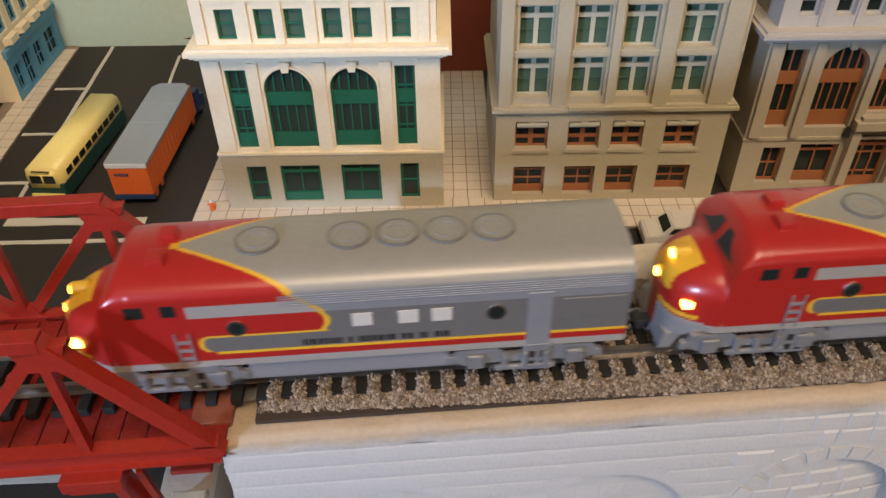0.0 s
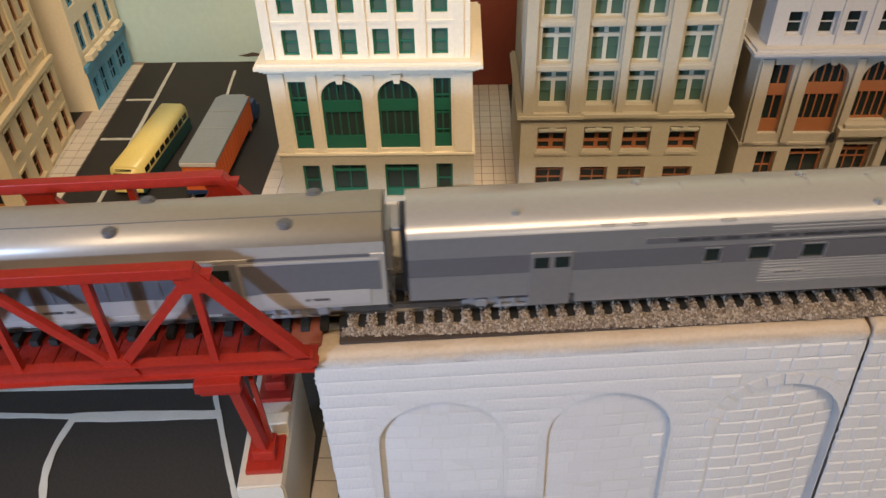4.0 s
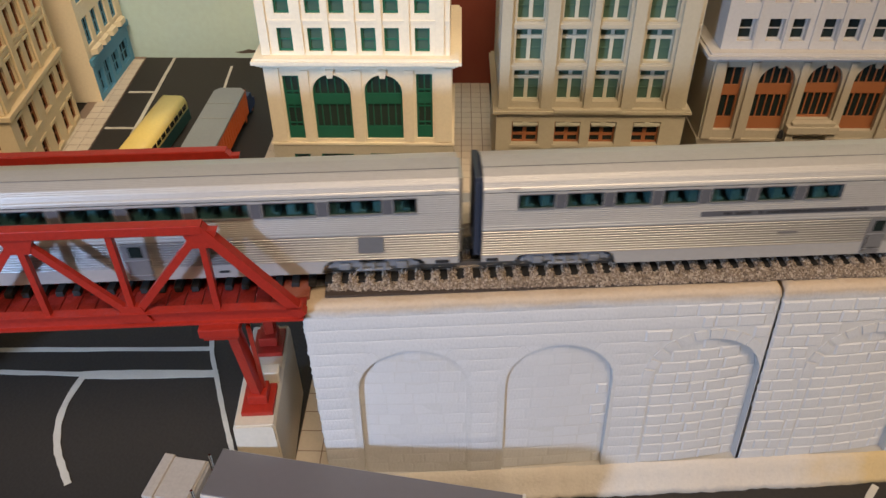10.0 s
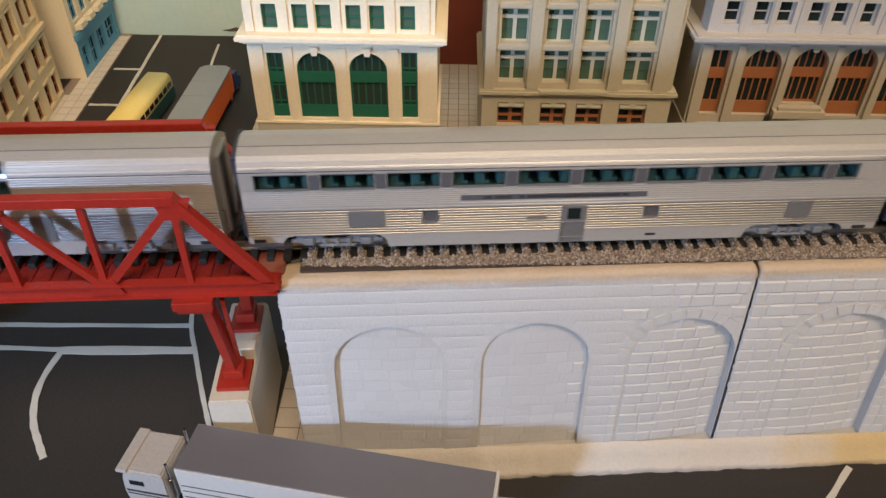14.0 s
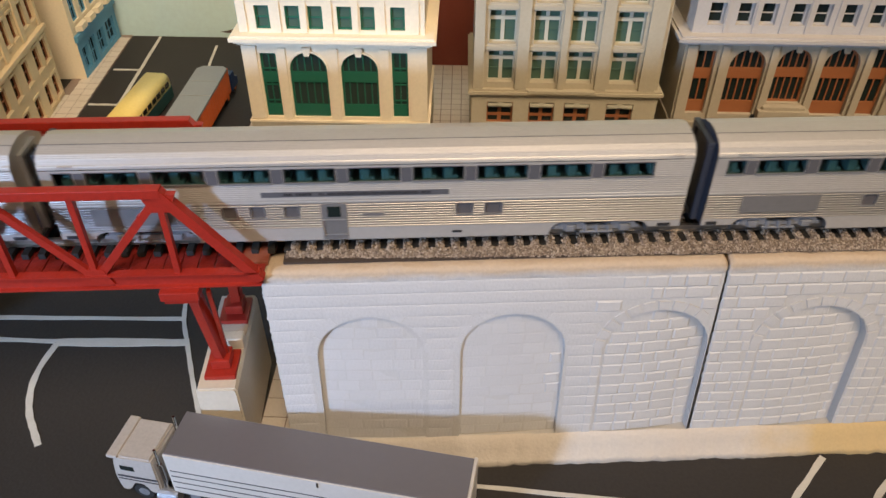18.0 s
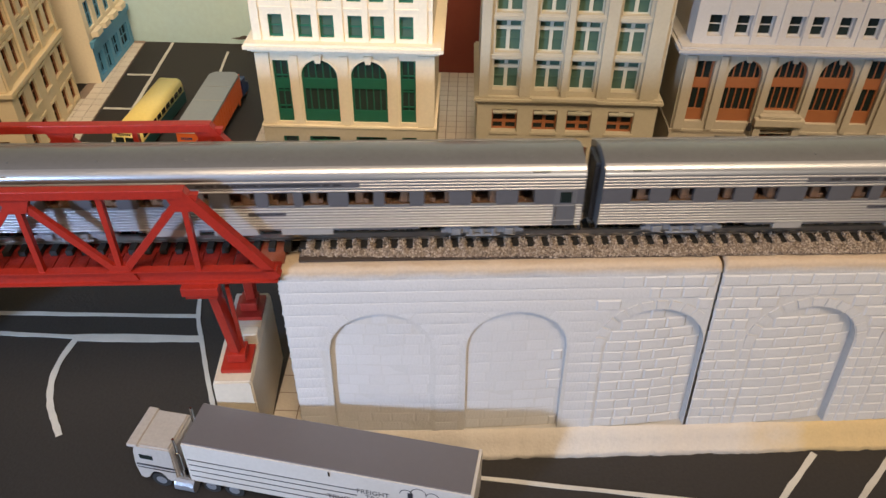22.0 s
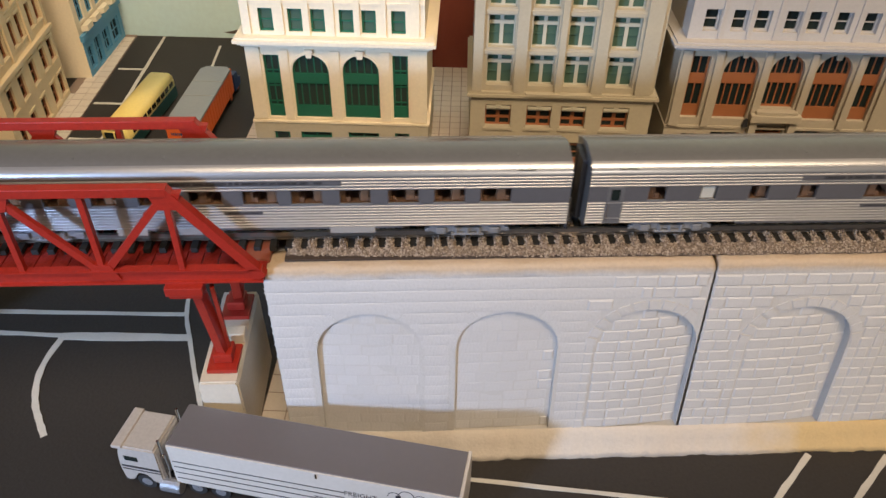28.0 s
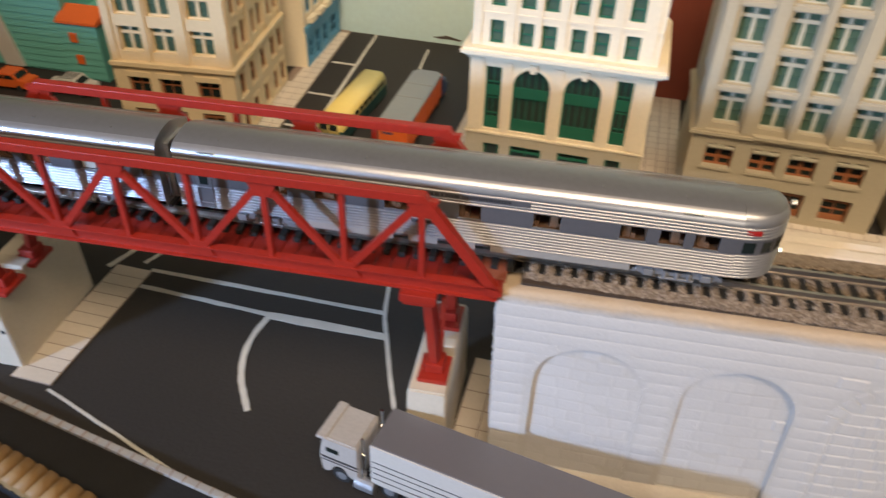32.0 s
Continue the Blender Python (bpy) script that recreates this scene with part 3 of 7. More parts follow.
rows = [(0, 72.5), (0.35, 73.0), (1.2, 73.5), (2.6, 73.7), (4.2, 73.8), (8, 73.2), (15.4, 72.9), (21, 73.0), (24.5, 73.6), (26.5, 73.2), (28.5, 72.0), (33.8, 71.9)]
grid = []
for i in range(n + 1):
    u = 5 + 257 * i / n
    near = ballast_edge(u)
    line = []
    for j, (v, z) in enumerate(rows):
        vv = near + v * (6.9 - near) / 4.2 if j < 5 else v
        fill = 0.75 * in_bay(u) if 3 <= j < 8 else 0.0
        line.append(bm.verts.new((u, vv + 0.3 * noise.noise((u * 1.1, v, 1)), z - (0.35 if 3 <= j < 8 else 0) + fill + 0.28 * noise.noise((u * 1.3, v * 1.2, 4)))))
    grid.append(line)
for i in range(n):
    for j in range(len(rows) - 1):
        bm.faces.new((grid[i][j], grid[i + 1][j], grid[i + 1][j + 1], grid[i][j + 1]))
for f in bm.faces:
    f.smooth = True
tagged(part("ballast_bed", bm, BALLAST, None, "grey-tan glued ballast shoulder", TRACK), category="ballast", kind="stuff")


def pebbles(name, count, spots, lo, hi, seed, mat, m, label):
    """Loose grains in one mesh: irregular octahedra of lo to hi millimetres."""
    rnd = random.Random(seed)
    verts, faces = [], []
    for _ in range(count):
        x, y, z = spots(rnd)
        r, o = rnd.uniform(lo, hi) / 2, len(verts)
        c = rnd.uniform(0, 6.28)
        for k in range(4):
            s = rnd.uniform(0.7, 1.25)
            verts.append(((x + r * s * math.cos(c + k * 1.57)) * MM, (y + r * s * math.sin(c + k * 1.57)) * MM, (z + rnd.uniform(-0.3, 0.3) * r) * MM))
        verts.append((x * MM, y * MM, (z + r * rnd.uniform(0.6, 1.1)) * MM))
        verts.append((x * MM, y * MM, (z - r) * MM))
        for k in range(4):
            faces += [(o + k, o + (k + 1) % 4, o + 4), (o + (k + 1) % 4, o + k, o + 5)]
    me = bpy.data.meshes.new(name)
    me.from_pydata(verts, [], faces)
    me.materials.append(mat)
    return tagged(place(name, me, None, m, label), category="ballast", kind="stuff")


def shoulder(rnd):
    """A grain on the shoulder or heaped in the bays between the sleepers, never on a sleeper or rail."""
    while True:
        u, v = 4.8 + 252 * rnd.random(), 2.4 + 22.8 * rnd.random() ** 1.5
        near = ballast_edge(u)
        if v < near - 0.3:
            continue
        if not (in_bay(u) < 0.5 and 6.2 < v < 24) and abs(v - 10.9) > 0.9 and abs(v - 19.9) > 0.9:
            break
    rise = min(1, max(0, (v - near + 0.3) / 1.6)) ** 0.6
    heap = 0.85 * in_bay(u) * min(1, max(0, (v - 4.6) / 1.4)) * (1 if v < 10 else 0.5)
    return u, v, 72.45 + 1.0 * rise + heap + rnd.uniform(-0.15, 0.3)


# a dark strip that paints the shadow line between ballast and coping
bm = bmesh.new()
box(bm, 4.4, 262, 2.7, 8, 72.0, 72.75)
setting("roadbed_edge", bm, SHADOW_GAP, TRACK, "dark strip drawn as the shadow line under the ballast")


GRIT_MIX = bpy.data.materials.new("mixed_ballast_grit")
GRIT_MIX.use_nodes = True
_n, _l = GRIT_MIX.node_tree.nodes, GRIT_MIX.node_tree.links
_g, _r = _n.new("ShaderNodeNewGeometry"), _n.new("ShaderNodeValToRGB")
_r.color_ramp.elements[0].color, _r.color_ramp.elements[1].color = (0.1, 0.072, 0.05, 1), (0.42, 0.345, 0.265, 1)
_e = _r.color_ramp.elements.new(0.5)
_e.color = (0.22, 0.16, 0.11, 1)
_l.new(_g.outputs["Random Per Island"], _r.inputs["Fac"])
_l.new(_r.outputs["Color"], _n["Principled BSDF"].inputs["Base Color"])
_n["Principled BSDF"].inputs["Roughness"].default_value = 0.85
pebbles("ballast_grains", 30000, shoulder, 0.45, 1.0, 11, GRIT_MIX, TRACK, "loose grey and tan ballast grains between the sleepers")

# the line goes on, plain, to either side of the town
for u0, u1 in ((-3350, -192), (262.5, 3350)):
    bm = bmesh.new()
    box(bm, u0, u1, -6.0, 34, 0.02, 72.3)
    setting("embankment", bm, PLASTER, TRACK, "plain white plaster embankment that carries the track on")
for u0, u1 in ((-3350, -425), (425, 3350)):
    bm = bmesh.new()
    box(bm, u0, u1, -60, 75, -36, 0)
    setting("layout_board_side", bm, ASPHALT, TRACK)
bm = bmesh.new()
for i in list(range(-788, -58)) + list(range(61, 788)):
    box(bm, 4.2 + 4.25 * i, 6.1 + 4.25 * i, 6.0, 24.0, 72.2, 73.95)
tagged(part("sleepers_beyond", bm, TIE, None, "black plastic sleepers further along the line", TRACK), category="track", kind="stuff")

# ---- red truss bridge over the street ----
BR_V = (-1.0, 32.0)
BR_L = -166.0
bridge = thing("truss_bridge", "red painted steel through-truss railway bridge on bents", "bridge", TRACK)
nodes = [-1.0 - 20.6 * i for i in range(9)]
for v in BR_V:
    out = -1 if v < 10 else 1
    bm = bmesh.new()
    prism(bm, [(v - 1.3, 69.0), (v + 1.3, 69.0), (v + 1.3, 69.6), (v + 0.4, 69.7), (v + 0.4, 72.9), (v + 1.3, 73.0), (v + 1.3, 73.5),
               (v - 1.3, 73.5), (v - 1.3, 73.0), (v - 0.4, 72.9), (v - 0.4, 69.7), (v - 1.3, 69.6)], BR_L, -1.0, axis="x")
    part("bottom_chord", bm, RED, bridge)
    bm = bmesh.new()
    box(bm, nodes[7] - 1, nodes[1] + 1, v - 1.4, v + 1.4, 96.9, 99.5, 0.25)
    part("top_chord", bm, RED, bridge)
    for a, b in ((nodes[1], nodes[0]), (nodes[7], nodes[8])):
        bm = bmesh.new()
        bar(bm, (a, v, 98.2), (b, v, 70.6), 2.6, 2.6)
        part("end_post", bm, RED, bridge)
    for i in range(1, 8):
        bm = bmesh.new()
        bar(bm, (nodes[i], v, 97.0), (nodes[i], v, 72.5), 1.5, 1.7)
        part("vertical", bm, RED, bridge)
        if i % 2 == 1 and i < 7:
            for j in (i + 1,):
                bm = bmesh.new()
                bar(bm, (nodes[i], v, 97.0), (nodes[j], v, 72.0), 1.5, 1.9)
                part("diagonal", bm, RED, bridge)
        if i % 2 == 0 and i < 7:
            bm = bmesh.new()
            bar(bm, (nodes[i], v, 72.0), (nodes[i + 1], v, 97.0), 1.5, 1.9)
            part("diagonal", bm, RED, bridge)
    for i in range(0, 9):
        low = i % 2 == 0
        if i in (0, 8):
            continue
        bm = bmesh.new()
        z = 72.2 if low else 96.0
        d = 1 if low else -1
        prism(bm, [(nodes[i] - 4.2, z - 1.8 * d), (nodes[i] + 4.2, z - 1.8 * d), (nodes[i] + 2.2, z + 3.2 * d), (nodes[i] - 2.2, z + 3.2 * d)], v - 0.95, v + 0.95)
        part("gusset", bm, RED, bridge)
    for u in (-21, -163):
        bm = bmesh.new()
        box(bm, u - 6.0, u + 4.0, v - 3.4, v + 2.6, 66.2, 69.0, 0.3)
        box(bm, u - 5.2, u + 3.4, v - 2.8, v + 2.0, 65.0, 66.2)
        part("bearing_plate", bm, RED, bridge)
        bm = bmesh.new()
        s = 1 if u > -80 else -1
        v_foot = v + (6.0 if v < 10 else -4.0) if u > -80 else (12.4 if v < 10 else 28.0)
        bar(bm, (u + 1.5 * s, v + 0.5, 66.0), (u + 3.0 * s, v_foot, 34.0), 2.7, 3.4)
        bar(bm, (u + 5.5 * s, v + 0.5, 66.5), (u + 4.2 * s, v_foot + 1.2, 35.0), 1.1, 1.6)
        part("bent_leg", bm, RED, bridge)
        bm = bmesh.new()
        box(bm, u - 1.6 * 1 + 3.0 * s - 3.2, u + 3.0 * s + 4.2, v_foot - 6.0, v_foot + 5.0, 32.0, 33.6, 0.4)
        box(bm, u + 3.0 * s - 3.0, u + 3.0 * s + 2.6, v_foot - 3.2, v_foot + 3.0, 33.6, 37.0, 0.5)
        part("foot_plate", bm, RED, bridge)
for i, v in [(i, v) for i in (1, 3, 5, 7) for v in BR_V]:
    bm = bmesh.new()
    inn = 1 if v < 10 else -1
    bar(bm, (nodes[i], v, 95.5), (nodes[i] - 6, v + 0.3 * inn, 90.5), 1.0, 1.4)
    part("knee_brace", bm, RED, bridge)
for i in range(9):
    bm = bmesh.new()
    box(bm, nodes[i] - 1.2 + (1.0 if i == 8 else -0.5), nodes[i] + 1.2 - (1.0 if i == 0 else 0), -0.6, 31.6, 68.4, 71.6)
    part("floor_beam", bm, RED_DECK, bridge)
for v in (9, 22):
    bm = bmesh.new()
    box(bm, BR_L + 1, -2, v - 1, v + 1, 70.2, 72.2)
    part("stringer", bm, RED_DECK, bridge)
bm = bmesh.new()
box(bm, -6.4, 0.4, 3.0, 33, 68.0, 72.8, 0.3)
setting("abutment_block", bm, material("glued_red_block", (0.2, 0.04, 0.025), 0.4, other=(0.3, 0.12, 0.07), mix=1, size=90, grain=900, bump=0.4), TRACK)

# concrete piers under the bents
for x0, x1, y0, y1, s in ((-25.5, -12.5, -4.5, 36, 1), (-181.0, -165.0, 4.5, 50, -1)):
    bm = bmesh.new()
    prism(bm, [(x0, 0), (x1, 0), (x1 - 0.6, 30.6), (x1 - 1.2, 32), (x0 + 1.2, 32), (x0 + 0.6, 30.6)], y0, y1)
    bmesh.ops.bevel(bm, geom=[e for e in bm.edges if e.calc_length() < 34], offset=0.5, segments=2, affect="EDGES")
    pier = thing("bridge_pier", "cream painted concrete pier standing on the street", "pier", TRACK, "bridge piers")
    part("pier_block", bm, CONCRETE, pier)
    bm = bmesh.new()
    box(bm, x0 + 5.0, x1 - 0.8, 11.5, 15.5, 31.8, 36.0, 0.5) if s > 0 else box(bm, x0 - 0.3, x1 + 0.3, 20, 25, 31.8, 34, 0.5)
    part("pier_ledge", bm, CONCRETE, pier)
    bm = bmesh.new()
    rod(bm, (x1 - 2.2, y0 - 0.2, 17.2), (x1 - 2.2, y0 + 0.1, 17.2), 0.8, 12)
    part("drain_hole", bm, DARK, pier)

# ---- front edge: white kerb, black channel and the next track with a log load ----
EDGE = mm(-119, -28.6, 0, 0, 0, -9.2)
bm = bmesh.new()
box(bm, -150, 75, -1.2, 1.2, -0.2, 1.6, 0.4)
kerb = setting("kerb_front", bm, material("grey_kerb_paint", (0.4, 0.375, 0.34), 0.8, other=(0.3, 0.27, 0.23), size=40, grain=900, bump=0.3), EDGE, "pale segmented kerb along the street edge")
for i in range(44):
    bm = bmesh.new()
    box(bm, -148 + i * 5.0, -147.5 + i * 5.0, -1.3, 1.3, 0.9, 1.64)
    part("kerb_joint", bm, JOINT, kerb)
bm = bmesh.new()
box(bm, -160, 75, -60, -1.3, -13.9, 0.25)
setting("channel_front", bm, TIE, EDGE, "black strip below the kerb")


# ---- town buildings ----
def window_set(parent, holes, deep, frame_mat, pane_mat, kinds, t=0.9, y=0.0):
    """A window in each opening: a frame with its bars, and a pane behind. kinds: a function of the index giving (columns, rows, style)."""
    cache = {}
    for i, (xa, xb, za, zb, rise) in enumerate(holes):
        cols, rows, style = kinds(i)
        w, h = round(xb - xa, 1), round(zb - za, 1)
        key = (w, h, round(rise, 1), cols, rows, style)
        if key not in cache:
            y0, y1 = 0, 0.7
            if rise:
                n, mid, half = 12, w / 2, w / 2
                rim = [(0, 0)] + [(mid - half * math.cos(math.pi * k / n), h - rise + rise * math.sin(math.pi * k / n)) for k in range(n + 1)] + [(w, 0)]
                inner = [(t, t)] + [(mid - (half - t) * math.cos(math.pi * k / n), h - rise + (rise - t) * math.sin(math.pi * k / n)) for k in range(n + 1)] + [(w - t, t)]
            else:
                rim = [(0, 0), (0, h), (w, h), (w, 0)]
                inner = [(t, t), (t, h - t), (w - t, h - t), (w - t, t)]
            bm = bmesh.new()
            ring(bm, rim, inner, y0, y1)
            rest = []

            def piece(name, xa, xb, ya, yb, za, zb, mat=frame_mat):
                b2 = bmesh.new()
                box(b2, xa, xb, ya, yb, za, zb)
                rest.append((name, mesh_of(name, b2, mat)))

            for c in range(1, cols):
                x = w * c / cols
                thick = w * 0.07 if style in ("sash", "cross") else t * 0.32
                piece("mullion", x - thick, x + thick, y0 + 0.12, y1 - 0.1, t, h - (rise * 0.12 + t if rise else t))
            for r in range(1, rows):
                z = (h - rise * 0.4) * r / rows
                piece("glazing_bar", t, w - t, y0 + 0.05, y1 - 0.15, z - t * 0.32, z + t * 0.32)
            if style == "arch_short":
                piece("spandrel_panel", t, w - t, y0 - 0.1, y1 - 0.02, h * 0.46, h * 0.63)
            if style in ("arch", "panel"):
                piece("spandrel_panel", t, w - t, y0 - 0.1, y1 - 0.02, h * 0.54, h * 0.70)
                piece("sill_panel", t, w - t, y0 - 0.1, y1 - 0.02, t * 0.5, h * 0.19)
            if style == "shop":
                piece("sill_panel", t, w - t, y0 - 0.1, y1 - 0.02, t * 0.5, h * 0.24)
                piece("transom", t, w - t, y0 - 0.1, y1 - 0.02, h * 0.78, h * 0.84)
            if style == "sash":
                piece("transom", t, w - t, y0 - 0.15, y1 - 0.02, h * 0.67, h * 0.775)
                piece("meeting_rail", t, w - t, y0 + 0.3, y1 - 0.02, h * 0.36, h * 0.40, GLASS_GREEN)
            if style == "cross":
                piece("transom", t, w - t, y0 - 0.1, y1 - 0.02, h * 0.3, h * 0.4)
                piece("head_panel", t, w - t, y0 - 0.05, y1 - 0.02, h * 0.66, h * 0.8, TAN_TRIM)
            if style == "transom":
                piece("transom", t, w - t, y0 - 0.25, y1 - 0.02, h * 0.78, h * 0.9)
            me = mesh_of("window_frame", bm, frame_mat)
            bm = bmesh.new()
            prism(bm, rim, 0.75, 0.95)
            cache[key] = (me, mesh_of("pane", bm, pane_mat), rest)
        frame_ob = place("window", cache[key][0], parent, mm(xa, y + deep - 0.9, za))
        place("pane", cache[key][1], frame_ob)
        for name, me in cache[key][2]:
            place(name, me, frame_ob)


def block_sides(bm, x0, x1, y0, y1, z0, z1, k=0):
    """Side, back and roof of a building whose front is a facade."""
    quad(bm, (x0, y0, z0), (x0, y0, z1), (x0, y1, z1), (x0, y1, z0), k)
    quad(bm, (x1, y0, z0), (x1, y1, z0), (x1, y1, z1), (x1, y0, z1), k)
    quad(bm, (x0, y1, z0), (x0, y1, z1), (x1, y1, z1), (x1, y1, z0), k)
    quad(bm, (x0, y0, z1), (x1, y0, z1), (x1, y1, z1), (x0, y1, z1), k)


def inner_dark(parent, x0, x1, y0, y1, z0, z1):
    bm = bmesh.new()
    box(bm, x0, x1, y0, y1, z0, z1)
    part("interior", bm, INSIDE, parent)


def ledge(parent, name, x0, x1, y0, y1, z, steps, mat):
    """A moulded ledge round the front: steps of (height, how far it stands out)."""
    bm, loops = bmesh.new(), []
    for h, out in steps:
        for zz in (z, z + h):
            loops.append([bm.verts.new(p) for p in ((x0 - out, y1, zz), (x0 - out, y0 - out, zz), (x1 + out, y0 - out, zz), (x1 + out, y1, zz))])
        z += h
    for a, b in zip(loops, loops[1:]):
        for k in range(4):
            bm.faces.new((a[k], a[(k + 1) % 4], b[(k + 1) % 4], b[k]))
    bm.faces.new(loops[0])
    bm.faces.new(loops[-1])
    bmesh.ops.recalc_face_normals(bm, faces=bm.faces)
    return part(name, bm, mat, parent)


# cream hotel with green windows
hotel = thing("hotel_building", "cream painted tall building with green window frames", "building", mm(0, 0, 0))
X0, X1, Y0, Y1 = -46.6, 35.6, 161.0, 222.0
low = [(-37.6, -30.2, 4.5, 20.0, 0), (-25.0, -10.2, 4.0, 20.2, 0), (-2.4, 12.2, 4.0, 20.4, 0), (19.6, 26.6, 5.0, 20.6, 0)]
mid = [(-38.6, -31.4, 27.4, 58.4, 0), (-26.0, -9.4, 27.4, 58.8, 8.4), (-3.2, 13.2, 27.6, 59.2, 8.4), (19.4, 26.4, 28.0, 59.4, 0)]
top = [(x, x + 6.2, z, z + 10.4, 0) for z in (69.0, 85.4, 101.8) for x in (-38.2, -25.4, -15.6, -3.2, 6.6, 19.4)]
bm = bmesh.new()
facade(bm, X0, X1, 0.6, 25.0, low, 1.8, Y0)
block_sides(bm, X0, X1, Y0, Y1, 0.6, 25.0)
part("base_storey", bm, STONE_BASE, hotel, "tan stone-coloured ground storey")
bm = bmesh.new()
facade(bm, X0 + 0.8, X1 - 0.8, 25.0, 64.0, mid, 2.0, Y0 + 0.8)
block_sides(bm, X0 + 0.8, X1 - 0.8, Y0 + 0.8, Y1, 25.0, 64.0)
part("middle_storey", bm, CREAM, hotel)
bm = bmesh.new()
facade(bm, X0 + 1.6, X1 - 1.6, 64.0, 120.0, top, 1.8, Y0 + 1.6)
block_sides(bm, X0 + 1.6, X1 - 1.6, Y0 + 1.6, Y1, 64.0, 120.0)
part("upper_wall", bm, CREAM, hotel)
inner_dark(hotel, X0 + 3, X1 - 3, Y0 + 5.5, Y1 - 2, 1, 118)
ledge(hotel, "base_ledge", X0, X1, Y0, Y1, 25.0, [(1.0, 0.5)], CREAM)
ledge(hotel, "cornice", X0, X1, Y0, Y1, 62.6, [(1.0, 0.6), (1.2, 1.8), (1.6, 3.4), (1.0, 2.4)], CREAM)
for a, b, z0, z1 in ((-46.0, -39.6, 26.4, 62), (-30.4, -27.0, 26.4, 61), (-8.4, -4.2, 26.4, 61), (14.2, 18.4, 26.4, 61), (27.4, 35.0, 26.4, 62)):
    bm = bmesh.new()
    box(bm, a, b, Y0 + 0.1, Y0 + 0.79, z0, z1, 0.12)
    part("pilaster", bm, CREAM, hotel)
for x in (-17.7, 5.0):
    bm = bmesh.new()
    prism(bm, [(x - 1.1, 57.6), (x + 1.1, 57.6), (x + 1.9, 61.4), (x - 1.9, 61.4)], Y0 - 0.3, Y0 + 0.78)
    part("keystone", bm, CREAM, hotel)
    bm = bmesh.new()
    arc_strip(bm, x, 50.6, 8.4, 9.2, Y0 + 0.35, Y0 + 0.79)
    part("arch_moulding", bm, CREAM, hotel)
for i in range(7):
    x = (-43.8, -28.4, -17.2, -6.3, 4.8, 16.2, 29.8)[i]
    bm = bmesh.new()
    box(bm, x - (1.9 if i in (0, 6) else 1.1), x + (1.9 if i in (0, 6) else 1.1), Y0 + 0.9, Y0 + 1.59, 67.6, 119, 0.1)
    part("shaft_pilaster", bm, CREAM, hotel)
for z in (81.6, 98.0):
    bm = bmesh.new()
    box(bm, X0 + 1.7, X1 - 1.7, Y0 + 1.2, Y0 + 1.59, z, z + 1.2)
    part("sill_band", bm, CREAM, hotel)
window_set(hotel, low, 1.8, GREEN, GLASS_MID, lambda i: ((1, 2, "plain"), (2, 1, "shop"), (2, 1, "shop"), (1, 2, "plain"))[i], 0.9, Y0)
window_set(hotel, mid, 2.0, GREEN, GLASS_MID, lambda i: ((2, 4, "panel"), (5, 1, "arch"), (5, 1, "arch"), (2, 4, "panel"))[i], 0.9, Y0 + 0.8)
window_set(hotel, top, 1.8, GREEN, GLASS_GREEN, lambda i: (1, 2, "plain"), 0.8, Y0 + 1.6)

# tan office block with paired sash windows
office = thing("office_building", "tan stone-coloured office block with paired sash windows", "building", mm(0, 0, 0))
X0, X1, Y0, Y1 = 55.0, 139.0, 164.0, 226.0
cols = [(62.0, 74.0), (81.2, 92.8), (97.2, 108.8), (116.4, 128.6)]
low = [(a, b, 3.6 if n < 3 else 4.6, 16.4, 0) for n, (a, b) in enumerate(cols)]
low2 = [(a, b, 24.2, 35.6, 0) for a, b in cols]
upp = [(a - 0.4, b - 0.8, z - 1.5, z + 13.3, 0) for z in (46.6, 64.8, 83.0, 101.2) for a, b in cols]
bm = bmesh.new()
facade(bm, X0, X1, 0.6, 40.0, [(*h, 3.4, 3.4) for h in low + low2], 3.4, Y0)
block_sides(bm, X0, X1, Y0, Y1, 0.6, 40.0)
part("base_wall", bm, TAN, office)
bm = bmesh.new()
facade(bm, X0 + 0.8, X1 - 0.8, 40.0, 122.0, upp, 3.6, Y0 + 0.8)
block_sides(bm, X0 + 0.8, X1 - 0.8, Y0 + 0.8, Y1, 40.0, 122.0)
part("upper_wall", bm, TAN, office)
inner_dark(office, X0 + 3, X1 - 3, Y0 + 6, Y1 - 2, 1, 120)
ledge(office, "ledge", X0, X1, Y0, Y1, 39.2, [(0.9, 0.5), (1.3, 1.8), (0.9, 1.0)], TAN)
bm = bmesh.new()
for x0, x1 in ((80, 110),):
    box(bm, x0, x1, Y0 - 2.4, Y0, 41.0, 42.6, 0.2)
part("ledge_block", bm, TAN, office)
for x, w in ((57.6, 2.2), (76.6, 2.6), (94.4, 1.5), (112.0, 2.6), (132.8, 3.6)):
    bm = bmesh.new()
    box(bm, x - w, x + w, Y0 - 0.9, Y0 + 0.79, 42.4, 121, 0.15)
    part("pier", bm, TAN, office)
for z in (61.0, 79.2, 97.4):
    bm = bmesh.new()
    box(bm, X0 + 1, X1 - 1, Y0 + 0.3, Y0 + 0.79, z - 0.6, z + 1.4, 0.1)
    part("spandrel", bm, TAN, office)
